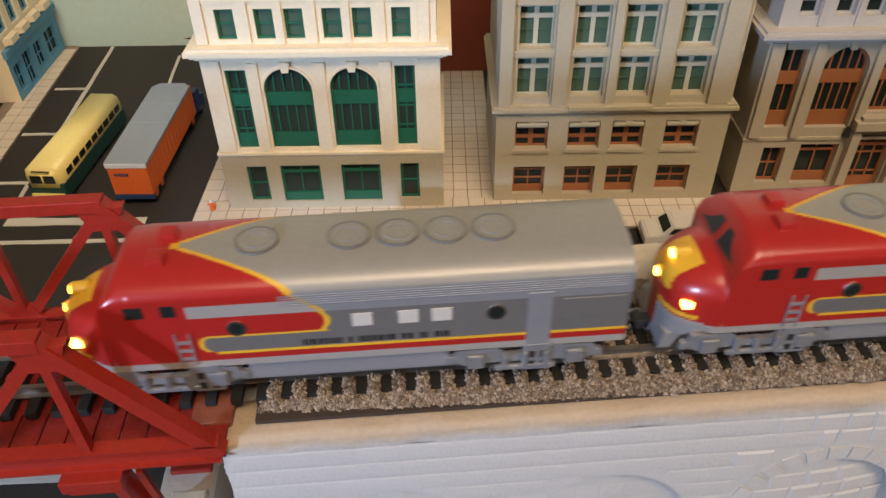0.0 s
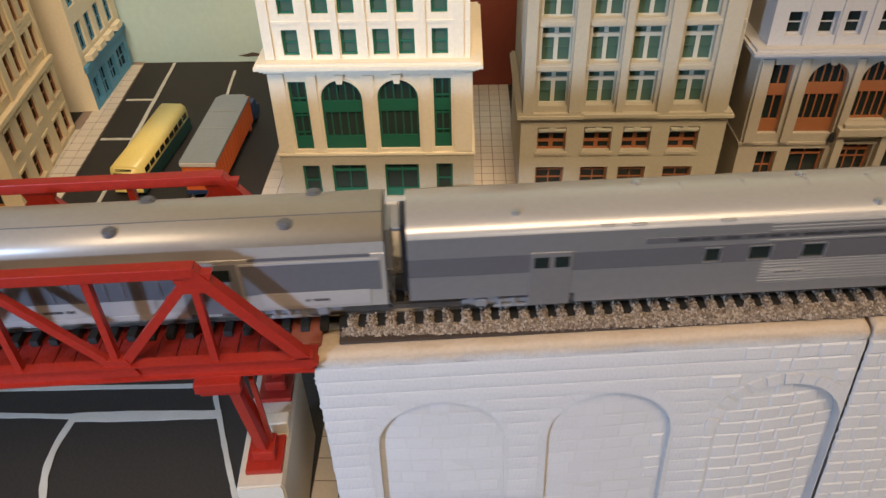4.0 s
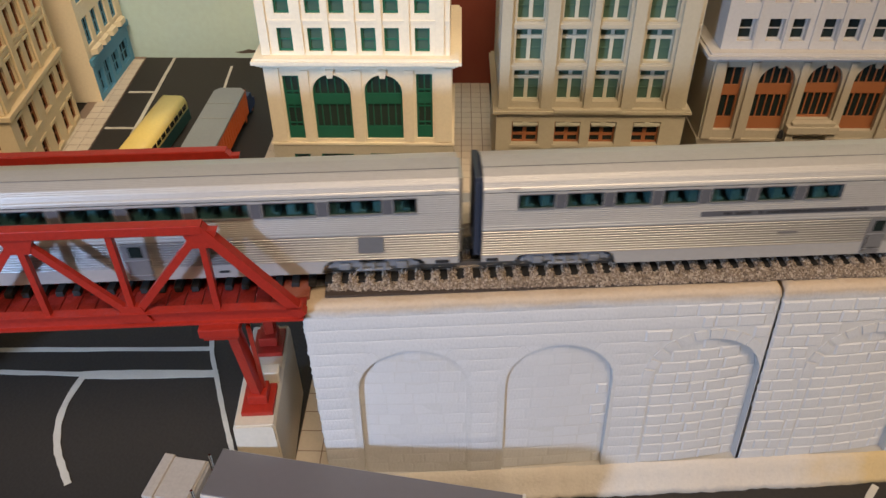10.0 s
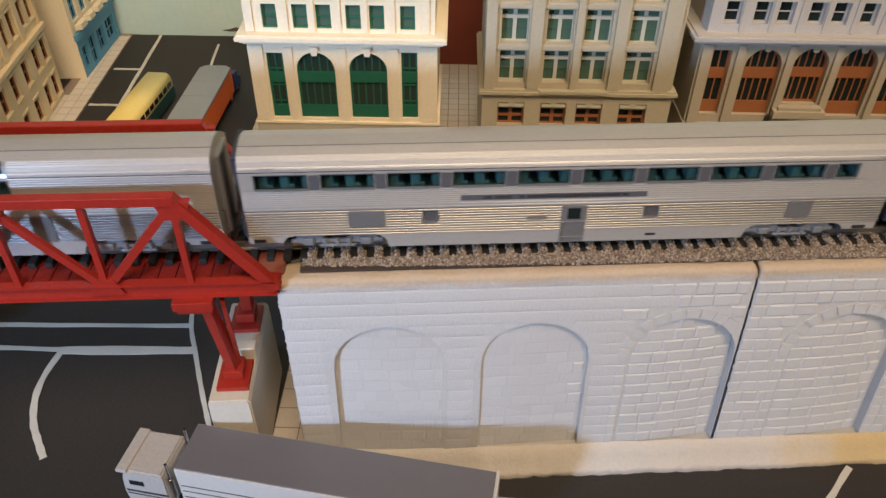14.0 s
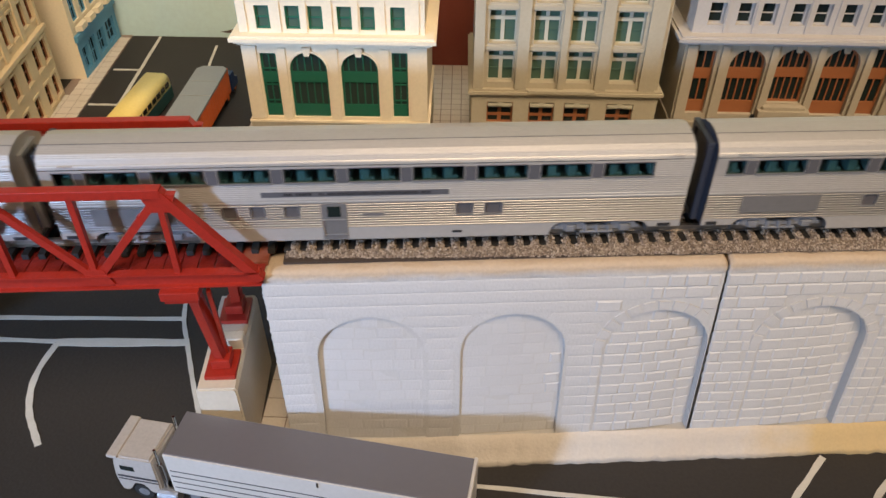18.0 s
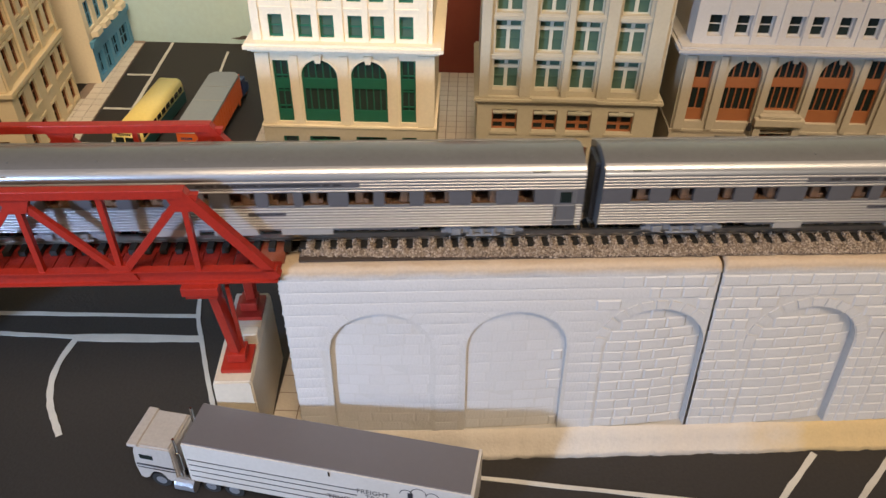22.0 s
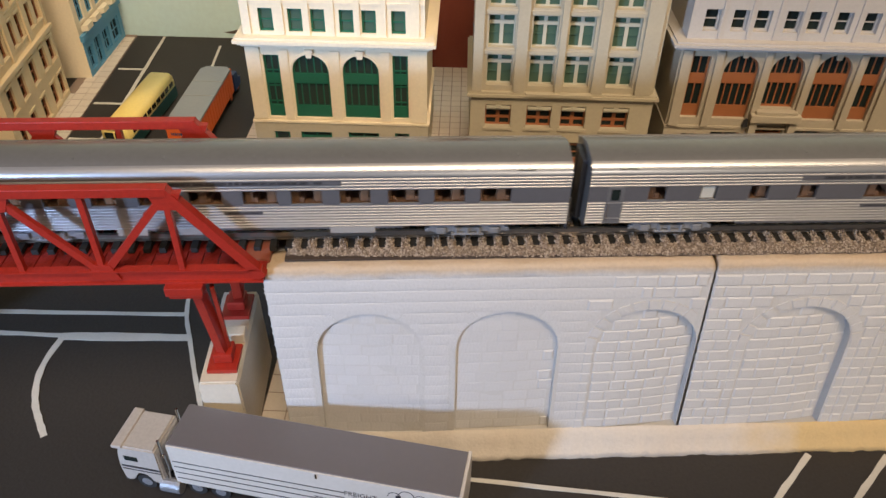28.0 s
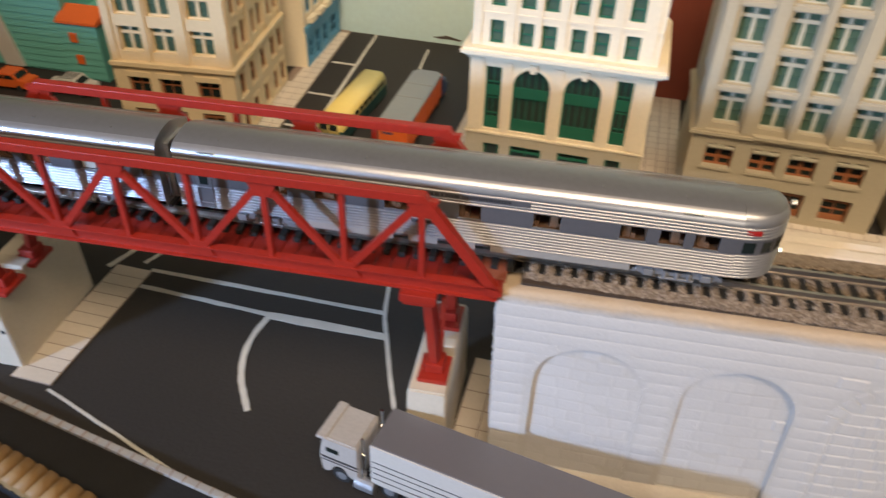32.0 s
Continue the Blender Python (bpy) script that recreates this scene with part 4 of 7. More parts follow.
for a, b in cols:
    bm = bmesh.new()
    box(bm, a - 0.8, b + 0.8, Y0 - 0.7, Y0 - 0.01, 22.6, 24.0, 0.1)
    part("sill", bm, TAN, office)
    bm = bmesh.new()
    box(bm, a + 0.4, b - 0.4, Y0 - 0.3, Y0 + 1.2, 33.6, 34.8, 0.1)
    box(bm, (a + b) / 2 - 1.2, (a + b) / 2 + 1.2, Y0 - 0.5, Y0 + 1.2, 33.9, 35.4, 0.1)
    part("lintel", bm, TAN_TRIM, office)
window_set(office, low, 3.4, BROWN, GLASS_DARK, lambda i: (2, 2, "shop"), 0.8, Y0)
window_set(office, low2, 3.4, BROWN, GLASS_DARK, lambda i: (2, 1, "cross"), 0.7, Y0)
window_set(office, upp, 3.6, TAN_TRIM, GLASS_GREEN, lambda i: (2, 1, "sash"), 0.5, Y0 + 0.8)

# grey building with brown arched windows
arcade = thing("arcade_building", "grey and tan building with brown arched windows", "building", mm(0, 0, 0))
X0, X1, Y0, Y1 = 147.0, 262.0, 166.0, 226.0
low = [(155.4, 163.6, 6.6, 22.2, 0), (169.0, 183.2, 6.0, 23.4, 0), (189.2, 202.6, 1.6, 27.0, 0), (207.2, 221.0, 6.6, 25.0, 0), (226.4, 234.6, 6.8, 25.0, 0)]
mid = [(153.0, 161.2, 30.8, 61.2, 0), (167.8, 183.6, 30.6, 62.0, 8.0), (188.6, 203.6, 36.6, 62.6, 7.6), (208.8, 224.4, 30.8, 63.2, 8.0), (230.0, 238.4, 31, 63.0, 0)]
upp = [(x, x + 6.6, z, z + 9.6, 0) for z in (72.4, 88.8, 105.2) for x in (154.4, 166.4, 176.2, 189.0, 198.8, 210.6, 222.4, 236)]
bm = bmesh.new()
facade(bm, X0, X1, 0.6, 66.0, low + mid, 3.0, Y0)
block_sides(bm, X0, X1, Y0, Y1, 0.6, 66.0)
part("lower_wall", bm, GREYSTONE, arcade, "tan stone-coloured lower storeys")
bm = bmesh.new()
facade(bm, X0 + 1.6, X1 - 1.6, 66.0, 122.0, upp, 3.2, Y0 + 1.2)
block_sides(bm, X0 + 1.6, X1 - 1.6, Y0 + 1.2, Y1, 66.0, 122.0)
part("upper_wall", bm, GREYWALL, arcade, "pale grey upper storeys")
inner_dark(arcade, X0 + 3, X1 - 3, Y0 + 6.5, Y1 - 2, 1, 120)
ledge(arcade, "cornice", X0, X1, Y0, Y1, 64.2, [(1.0, 1.2), (1.4, 3.0), (1.4, 4.6), (0.8, 3.2)], GREYWALL)
ledge(arcade, "base_ledge", X0, X1, Y0, Y1, 25.6, [(1.2, 0.7)], GREYSTONE)
for x, w in ((150.0, 2.2), (164.6, 1.7), (186.0, 1.5), (206.2, 1.5), (227.4, 1.5), (242, 2)):
    bm = bmesh.new()
    box(bm, x - w, x + w, Y0 - 1.5, Y0 - 0.01, 27.0, 64.0, 0.2)
    part("pilaster", bm, GREYSTONE, arcade)
for x in (175.7, 196.1, 216.6):
    bm = bmesh.new()
    prism(bm, [(x - 1.0, 61.2), (x + 1.0, 61.2), (x + 1.7, 64.4), (x - 1.7, 64.4)], Y0 - 1.0, Y0 - 0.01)
    part("keystone", bm, GREYSTONE, arcade)
bm = bmesh.new()
box(bm, 184.5, 207.5, Y0 - 4.5, Y0 - 0.02, 31.0, 34.6, 0.4)
box(bm, 186.5, 205.5, Y0 - 3.6, Y0 - 0.02, 34.6, 36.2, 0.3)
box(bm, 185.2, 188.6, Y0 - 3.0, Y0 - 0.02, 1.0, 31.0, 0.2)
box(bm, 203.4, 206.8, Y0 - 3.0, Y0 - 0.02, 1.0, 31.0, 0.2)
part("entrance_surround", bm, GREYSTONE, arcade)
bm = bmesh.new()
rod(bm, (183.6, Y0 - 1.2, 27.6), (183.6, Y0 - 1.2, 31.2), 1.3, 10, r2=0.8)
part("wall_lamp", bm, DARK, arcade)
for x in (161.0, 173.2, 184.8, 195.6, 207.4, 219.2, 231):
    bm = bmesh.new()
    box(bm, x + 0.4, x + 1.8, Y0 + 0.5, Y0 + 1.19, 69, 121, 0.1)
    part("shaft_pilaster", bm, GREYWALL, arcade)
window_set(arcade, low, 3.0, BROWN, GLASS_DARK, lambda i: ((2, 2, "plain"), (2, 1, "shop"), (3, 3, "shop"), (2, 1, "shop"), (2, 2, "plain"))[i], 0.9, Y0)
window_set(arcade, mid, 3.0, BROWN, GLASS_DARK, lambda i: ((2, 1, "panel"), (5, 1, "arch"), (5, 1, "arch_short"), (5, 1, "arch"), (2, 1, "panel"))[i], 0.9, Y0)
window_set(arcade, upp, 3.2, GREYWALL, GLASS_DARK, lambda i: (1, 2, "plain"), 0.7, Y0 + 1.2)

# red brick building at the end of the alley
back = thing("brick_building", "dark red brick building at the end of the alley", "building", mm(0, 0, 0))
bm = bmesh.new()
box(bm, 26, 74, 276, 310, 0.6, 150)
part("brick_wall", bm, BRICKRED, back)

# ochre block across the side street: its front looks at the track, its long side at the side street
ochre = thing("ochre_building", "ochre yellow stone-coloured corner block", "building",
              mm(-161, 155, 0, 0, 0, 7.0) @ mm(181, -170, 0))
X0, X1, Y0, Y1 = -243.0, -181.0, 170.0, 246.0
cols = [(-236, -225), (-220, -208.5), (-200.5, -189)]
low = [(a, b, 4.0, 16.4, 0) for a, b in cols]
low2 = [(a, b, 24.2, 35.6, 0) for a, b in cols]
upp = [(a, b, z, z + 12.6, 0) for z in (46.6, 64.8, 83.0, 101.2) for a, b in cols]
bm = bmesh.new()
facade(bm, X0, X1, 0.6, 40.0, low + low2, 2.4, Y0)
facade(bm, X0 + 0.8, X1 - 0.8, 40.0, 122.0, upp, 2.6, Y0 + 0.8)
part("front_wall", bm, YELLOWWALL, ochre)
inner_dark(ochre, X0 + 4, X1 - 4, Y0 + 6, Y1 - 4, 1, 118)
window_set(ochre, low + low2, 2.4, BROWN, GLASS_DARK, lambda i: (2, 2, "transom"), 0.9, Y0)
window_set(ochre, upp, 2.6, YELLOWWALL, GLASS_GREEN, lambda i: (2, 1, "sash"), 0.75, Y0 + 0.8)
# the side wall, drawn along the street and turned a quarter
SIDE = mm(X1, Y0, 0, 0, 0, 90)
lowS = [(y, y + 7.0, z, z + 12.0, 0) for z in (4.0, 24.0) for y in (7.0, 22.0, 38.0, 54.0, 66.0)]
uppS = [(y, y + 5.6, z, z + 12.6, 0) for z in (46.6, 64.8, 83.0, 101.2) for y in (8.0, 18.0, 32.0, 42.0, 56.0, 66.0)]
bm = bmesh.new()
facade(bm, 0, 76, 0.6, 40.0, lowS, 2.0)
facade(bm, 0.8, 75.2, 40.0, 122.0, uppS, 2.0, 0.8)
side_wall = part("side_wall", bm, YELLOWWALL, ochre, m=SIDE)
bm = bmesh.new()
box(bm, 2.4, 74, 2.8, 4, 1, 118)
part("side_interior", bm, INSIDE, side_wall)
for holes, dep, yy in ((lowS, 2.0, 0.0), (uppS, 2.0, 0.8)):
    window_set(side_wall, holes, dep, BROWN, GLASS_DARK, lambda i: (1, 2, "plain"), 0.7, yy)
bm = bmesh.new()
block_sides(bm, X0 + 0.9, X1 - 6, Y0 + 7, Y1, 0.6, 122.0)
part("rear_wall", bm, YELLOWWALL, ochre)
bm = bmesh.new()
box(bm, X0, X1 + 1.8, Y0 - 1.8, Y0 + 3, 39.4, 41.8, 0.3)
box(bm, X1 - 3, X1 + 1.8, Y0 + 3, Y1, 39.4, 41.8, 0.3)
part("ledge", bm, YELLOWWALL, ochre)
for x, w in ((-240.2, 2.0), (-222.5, 1.3), (-204.5, 2.6), (-184.5, 3)):
    bm = bmesh.new()
    box(bm, x - w, x + w, Y0 - 0.2, Y0 + 0.79, 42.0, 121, 0.15)
    part("pier", bm, YELLOWWALL, ochre)
for y, w in ((3.6, 2.4), (27.8, 2.6), (51.6, 2.4), (73.4, 1.4)):
    bm = bmesh.new()
    box(bm, y - w, y + w, -0.2, 0.79, 42.0, 121, 0.15)
    part("side_pier", bm, YELLOWWALL, ochre, m=SIDE)
for holes, yy in ((lowS, 0.0), (uppS, 0.8)):
    for a, b, z0, z1, _ in holes:
        bm = bmesh.new()
        box(bm, a - 0.7, b + 0.7, yy - 0.75, yy - 0.01, z0 - 1.3, z0 - 0.1, 0.1)
        part("side_sill", bm, YELLOWWALL, side_wall)
        bm = bmesh.new()
        box(bm, a - 0.7, b + 0.7, yy - 0.6, yy - 0.01, z1 + 0.1, z1 + 1.5, 0.1)
        part("side_lintel", bm, YELLOWWALL, side_wall)
for z in (60.6, 78.8, 97.0, 115.2):
    bm = bmesh.new()
    box(bm, 1.0, 75.0, 0.35, 0.79, z + 0.9, z + 2.4, 0.1)
    part("side_band", bm, YELLOWWALL, side_wall)
for a, b in cols:
    bm = bmesh.new()
    box(bm, a - 0.6, b + 0.6, Y0 - 0.8, Y0 - 0.01, 33.8, 36.6, 0.15)
    box(bm, a - 0.6, b + 0.6, Y0 - 0.6, Y0 - 0.01, 22.6, 24.0, 0.1)
    part("lintel", bm, YELLOWWALL, ochre)

# shop with a blue front, further up the side street
shop = thing("blue_shop", "cream building with a blue storefront and bay windows", "building", mm(-165, 249, 0, 0, 0, 92))
low = [(4, 12, 4, 17, 0), (15, 24, 1.5, 18, 0), (28, 38, 4, 17, 0), (42, 55, 4, 17, 0)]
upp = [(x, x + 8, z, z + 15, 0) for z in (32, 55, 78) for x in (5, 18, 31, 45)]
bm = bmesh.new()
facade(bm, 0, 60, 0.6, 24, low, 2)
part("storefront", bm, BLUEWALL, shop)
bm = bmesh.new()
facade(bm, 0, 60, 24, 110, upp, 2, 0.6)
block_sides(bm, 0, 60, 0.6, 60, 24, 110)
quad(bm, (0, 0, 0.6), (0, 0, 24), (0, 60, 24), (0, 60, 0.6))
part("upper_wall", bm, CREAM, shop)
bm = bmesh.new()
box(bm, 2, 58, 4.2, 20, 1, 108)
part("interior", bm, INSIDE, shop)
window_set(shop, low, 2, BLUEWALL, GLASS_DARK, lambda i: (2, 2, "plain"), 0.9)
window_set(shop, upp, 2, BLUEWALL, GLASS_DARK, lambda i: (2, 2, "plain"), 0.9, 0.6)
for x in (3.5, 16.5, 29.5, 43.5):
    bm = bmesh.new()
    prism(bm, [(x - 0.4, -0.2), (x + 11.4, -0.2), (x + 9.4, -3.4), (x + 1.6, -3.4)], 27.5, 30.6, axis="z")
    part("bay_sill", bm, CREAM, shop)
bm = bmesh.new()
box(bm, -0.6, 60.6, -1.6, 0.5, 22.6, 26.2, 0.3)
part("sign_band", bm, BLUEWALL, shop)

# teal clapboard house with an orange bay roof
teal = thing("teal_house", "teal clapboard house with an orange-roofed bay and orange shutters", "house", mm(-266, 201, 0, 0, 0, 2.0))
bm = bmesh.new()
box(bm, -90, -24, 0.5, 60, 0.6, 66)
box(bm, -23.99, 0, 5, 60, 0.6, 34)
part("house_wall", bm, TEALWALL, teal)
for k in range(15):
    bm = bmesh.new()
    prism(bm, [(0.49, 2 + k * 4.1), (0.49, 6.0 + k * 4.1), (0.3, 6.0 + k * 4.1), (-0.25, 2 + k * 4.1)], -90, -24, axis="x")
    part("clapboard", bm, TEALWALL, teal)
bm = bmesh.new()
box(bm, -24, -0.5, -5, 5, 0.6, 34.5)
part("bay_wall", bm, TEALWALL, teal)
for k in range(8):
    bm = bmesh.new()
    prism(bm, [(-5.01, 2 + k * 4.1), (-5.01, 6.0 + k * 4.1), (-5.2, 6.0 + k * 4.1), (-5.7, 2 + k * 4.1)], -24.2, -0.3, axis="x")
    part("bay_clapboard", bm, TEALWALL, teal)
bm = bmesh.new()
prism(bm, [(-6.4, 34.2), (-6.4, 35.6), (6, 41.4), (6, 34.2)], -25, 0.6, axis="x")
part("bay_roof", bm, ORANGE, teal)
for x, z in ((-16, 23.5), (-15, 10.5)):
    bm = bmesh.new()
    box(bm, x - 2.3, x + 2.3, -6.3, -5.4, z, z + 5.6, 0.3)
    part("shutter", bm, ORANGE, teal)
bm = bmesh.new()
prism(bm, [(-70, 2), (-58, 2), (-66, 36), (-78, 36)], -2.4, -0.3)
part("porch_post", bm, WHITE, teal)

# cars parked before the teal house and on the street behind the track
def parked_car(x, y, turn, paint, label, striped=False):
    auto = thing("parked_car", label, "car", mm(x, y, 0, 0, 0, turn), "parked cars")
    bm = bmesh.new()
    prism(bm, [(-14, 2), (-14, 5.6), (-13, 6.2), (-8, 6.8), (-5, 9.8), (-4, 10.2), (5, 10.2), (6, 9.8), (9, 6.8), (13.4, 6.2), (14, 5.4), (14, 2), (10.4, 2), (9.6, 3.8), (7.0, 3.8), (6.2, 2), (-6.2, 2), (-7.0, 3.8), (-9.6, 3.8), (-10.4, 2)], -5.4, 5.4)
    bmesh.ops.bevel(bm, geom=[e for e in bm.edges if e.calc_length() > 4], offset=0.4, segments=2, affect="EDGES")
    part("car_body", bm, paint, auto)
    if striped:
        for k in range(4):
            bm = bmesh.new()
            box(bm, -4.2 + k * 2.4, -3.2 + k * 2.4, -4.4, 4.4, 10.1, 10.35)
            part("roof_stripe", bm, INK, auto)
    for s in (-1, 1):
        for a, b in ((-6.0, -0.3), (0.3, 6.8)):
            bm = bmesh.new()
            prism(bm, [(a, 7.2), (max(a, -4.4), 9.5), (min(b, 5.2), 9.5), (b, 7.2)], s * 5.4 - 0.12, s * 5.4 + 0.08)
            part("side_window", bm, GLASS_DARK, auto)
    for a, b in ((-7.7, -5.2), (8.7, 6.2)):
        bm = bmesh.new()
        quad(bm, (a, -4.4, 7.2), (a, 4.4, 7.2), (b, 4.0, 9.7), (b, -4.0, 9.7))
        part("windscreen", bm, GLASS_DARK, auto)
    for e in (-14.3, 13.5):
        bm = bmesh.new()
        box(bm, e, e + 0.8, -5.0, 5.0, 2.4, 3.6, 0.2)
        part("bumper", bm, CHROME, auto)
    bm = bmesh.new()
    rod(bm, (0, 0, 0), (0, 1.6, 0), 1.9, 14)
    me = mesh_of("wheel", bm, TYRE)
    for u in (-8.3, 8.3):
        for v in (-5.3, 3.7):
            place("wheel", me, auto, mm(u, v, 1.9))
    return auto


parked_car(-279, 180, 4, WHITE, "white model car with dark stripes parked on the street", True)
parked_car(-316, 176, 4, ORANGE, "orange model car parked on the street")
parked_car(-20, 119, 4, BUS_YEL, "yellow model car parked on the street behind the track")
parked_car(121, 139, 0, WHITE, "white model car parked beside the pavement")

# long silver trailer standing before the hotel
van = thing("silver_trailer", "silver-roofed dark sided trailer standing along the pavement", "trailer", mm(-3.2, 118, 0, 0, 0, -3.0))
bm = bmesh.new()
box(bm, 0, 60, 0, 15, 4.4, 18.6, 0.4)
part("trailer_box", bm, DARKWALL, van, "dark grey trailer sides")
bm = bmesh.new()
box(bm, -0.2, 60.2, -0.2, 15.2, 18.4, 19.2, 0.3)
part("trailer_roof", bm, PALE_ROOF, van, "dull silver trailer roof")
for x in (16, 36):
    bm = bmesh.new()
    box(bm, x, x + 0.35, -0.25, 15.25, 19.1, 19.3)
    part("roof_seam", bm, DARKWALL, van)
bm = bmesh.new()
box(bm, 0.5, 59.5, -0.2, 0.05, 11.4, 12.0)
part("side_moulding", bm, CHROME, van)
bm = bmesh.new()
box(bm, 4, 56, 4, 11, 2.8, 4.4)
part("chassis", bm, DARK, van)
bm = bmesh.new()
rod(bm, (0, 0, 0), (0, 2, 0), 2.9, 16)
me = mesh_of("wheel", bm, TYRE)
for x in (8, 46, 53):
    for y in (0.2, 12.8):
        place("wheel", me, van, mm(x, y, 2.9))


# ---- road vehicles ----
def wheel_mesh(r, w, hub, n=16):
    bm = bmesh.new()
    rod(bm, (0, 0, 0), (0, w, 0), r, n)
    tyre = mesh_of("tyre", bm, TYRE)
    bm = bmesh.new()
    rod(bm, (0, -0.12, 0), (0, w * 0.5, 0), r * 0.55, 12, r2=r * 0.45)
    rod(bm, (0, -0.25, 0), (0, 0, 0), r * 0.2, 8)
    return tyre, mesh_of("rim", bm, hub)


def add_wheels(parent, spots, r, w, hub):
    tyre, rim = wheel_mesh(r, w, hub)
    for x, y, side in spots:
        ob = place("wheel", tyre, parent, mm(x, y, r, 0, 0, 0 if side < 0 else 180))
        place("rim", rim, ob)


# white cab-over lorry with a white box trailer, parked along the wall
LORRY = mm(-46.2, -13.4, 0, 0, 0, -9.3)
CAB = Matrix.Diagonal((0.97, 0.92, 1.11, 1))
BOX = mm(-0.8, 1.4, 0.2) @ Matrix.Diagonal((1, 0.97, 1.115, 1))
lorry = thing("articulated_lorry", "white model lorry with cab-over tractor and grey-roofed box trailer", "lorry", LORRY)
bm = bmesh.new()
prism(bm, [(0.0, 4.6), (-0.4, 9.5), (0.4, 15.4), (1.6, 17.8), (12.6, 18.0), (13.2, 17.0), (13.2, 4.2), (9.6, 4.2), (8.6, 6.6), (6.4, 7.6), (4.2, 6.6), (3.2, 4.2), (0.6, 3.2)], -7.6, 7.6)
bmesh.ops.bevel(bm, geom=[e for e in bm.edges if e.calc_length() > 10], offset=0.5, segments=2, affect="EDGES")
part("cab", bm, CAB_WHITE, lorry, m=CAB)
bm = bmesh.new()
box(bm, -1.0, 2.4, -7.9, 7.9, 17.0, 18.1, 0.4)
part("sun_visor", bm, CAB_WHITE, lorry, m=CAB)
bm = bmesh.new()
box(bm, 2.0, 6.4, -7.72, -7.61, 12.4, 14.2)
box(bm, 2.0, 6.4, 7.61, 7.72, 12.4, 14.2)
box(bm, -0.5, -0.1, -6.0, 6.0, 11.2, 15.6)
part("cab_window", bm, GLASS_DARK, lorry, m=CAB)
for z, h in ((9.4, 0.7), (8.3, 0.35)):
    bm = bmesh.new()
    box(bm, 0.2, 13.0, -7.72, -7.61, z, z + h)
    box(bm, -0.55, -0.32, -7.2, 7.2, z, z + h)
    part("stripe", bm, INK, lorry, m=CAB)
for y in (-6.4, 6.4):
    bm = bmesh.new()
    rod(bm, (14.6, y, 6), (14.6, y, 16), 0.75, 10)
    rod(bm, (14.6, y, 16), (14.6, y, 22.0), 0.42, 8)
    part("exhaust_pipe", bm, CHROME, lorry, m=CAB)
bm = bmesh.new()
rod(bm, (12.0, -7.0, 3.6), (18.4, -7.0, 3.6), 2.3, 14)
part("fuel_tank", bm, TRUCK, lorry, "dull metal fuel tank", m=CAB)
bm = bmesh.new()
box(bm, 2, 30, -3.4, 3.4, 3.4, 5.4)
box(bm, 32, 100, -1.2, 4.0, 4.0, 6.1)
part("chassis", bm, DARK, lorry)
bm = bmesh.new()
box(bm, 17.4, 103.2, -8.1, 8.1, 5.2, 20.9, 0.25)
box(bm, 102.5, 103.6, -8.3, 8.3, 5.0, 21.2, 0.3)
part("trailer_box", bm, WHITE, lorry, m=BOX)
bm = bmesh.new()
box(bm, 17.6, 102.6, -7.7, 7.7, 20.8, 21.3, 0.2)
part("trailer_roof", bm, TRAILER_ROOF, lorry, "dull grey-brown trailer roof", m=BOX)
for z in (14.6, 12.4, 10.0, 7.6):
    bm = bmesh.new()
    box(bm, 18.2, 70 if z > 9 else 102, -8.2, -8.11, z, z + 0.28)
    part("trailer_stripe", bm, INK, lorry, m=BOX)
bm = bmesh.new()
box(bm, 62.0, 62.5, -8.45, -8.11, 19.0, 20.7)
part("marker", bm, CHROME, lorry, m=BOX)
# lettering and the little engine sign on the trailer side
for k, (word, x, z) in enumerate((("FREIGHT", 76.6, 13.9), ("TRAIN", 76.6, 11.6), ("TRUCKING, INC.", 76.6, 9.3))):
    cu = bpy.data.curves.new("lettering", "FONT")
    cu.body, cu.size, cu.align_x, cu.extrude = word, 2.5 * MM, "RIGHT", 0.00003
    tx = bpy.data.objects.new("lettering", cu)
    scene.collection.objects.link(tx)
    bpy.context.view_layer.update()
    me = bpy.data.meshes.new_from_object(tx.evaluated_get(bpy.context.evaluated_depsgraph_get()))
    bpy.data.objects.remove(tx)
    me.materials.clear()
    me.materials.append(INK)
    place("lettering", me, lorry, BOX @ mm(x + 3, -8.16, z, 90, 0, 0))
bm = bmesh.new()
for x, z, r in ((84.5, 16.8, 2.0), (88, 17.8, 2.3), (92, 17.2, 2.0), (95, 15.4, 1.8)):
    n = 14
    for i in range(n):
        a0, a1 = 6.28318 * i / n, 6.28318 * (i + 1) / n
        if math.sin((a0 + a1) / 2) < -0.2:
            continue
        prism(bm, [(x + r * math.cos(a0), z + r * math.sin(a0)), (x + r * math.cos(a1), z + r * math.sin(a1)),
                   (x + (r - 0.22) * math.cos(a1), z + (r - 0.22) * math.sin(a1)), (x + (r - 0.22) * math.cos(a0), z + (r - 0.22) * math.sin(a0))], -8.18, -8.11)
part("smoke_outline", bm, INK, lorry, m=BOX)
bm = bmesh.new()
rod(bm, (85.8, -8.2, 12.4), (85.8, -8.11, 12.4), 2.6, 14)
box(bm, 84.9, 86.4, -8.2, -8.11, 15.2, 17.6)
prism(bm, [(83.2, 7.6), (90.4, 7.6), (88.2, 11.0), (83.4, 10.4)], -8.2, -8.11)
box(bm, 87, 91.4, -8.2, -8.11, 10.6, 13.6)
part("engine_sign", bm, INK, lorry, m=BOX)
bm = bmesh.new()
bars_of_text(bm, 99.5, 104.0, 16.6, 17.4, -8.11, 5)
part("small_print", bm, INK, lorry, m=BOX)
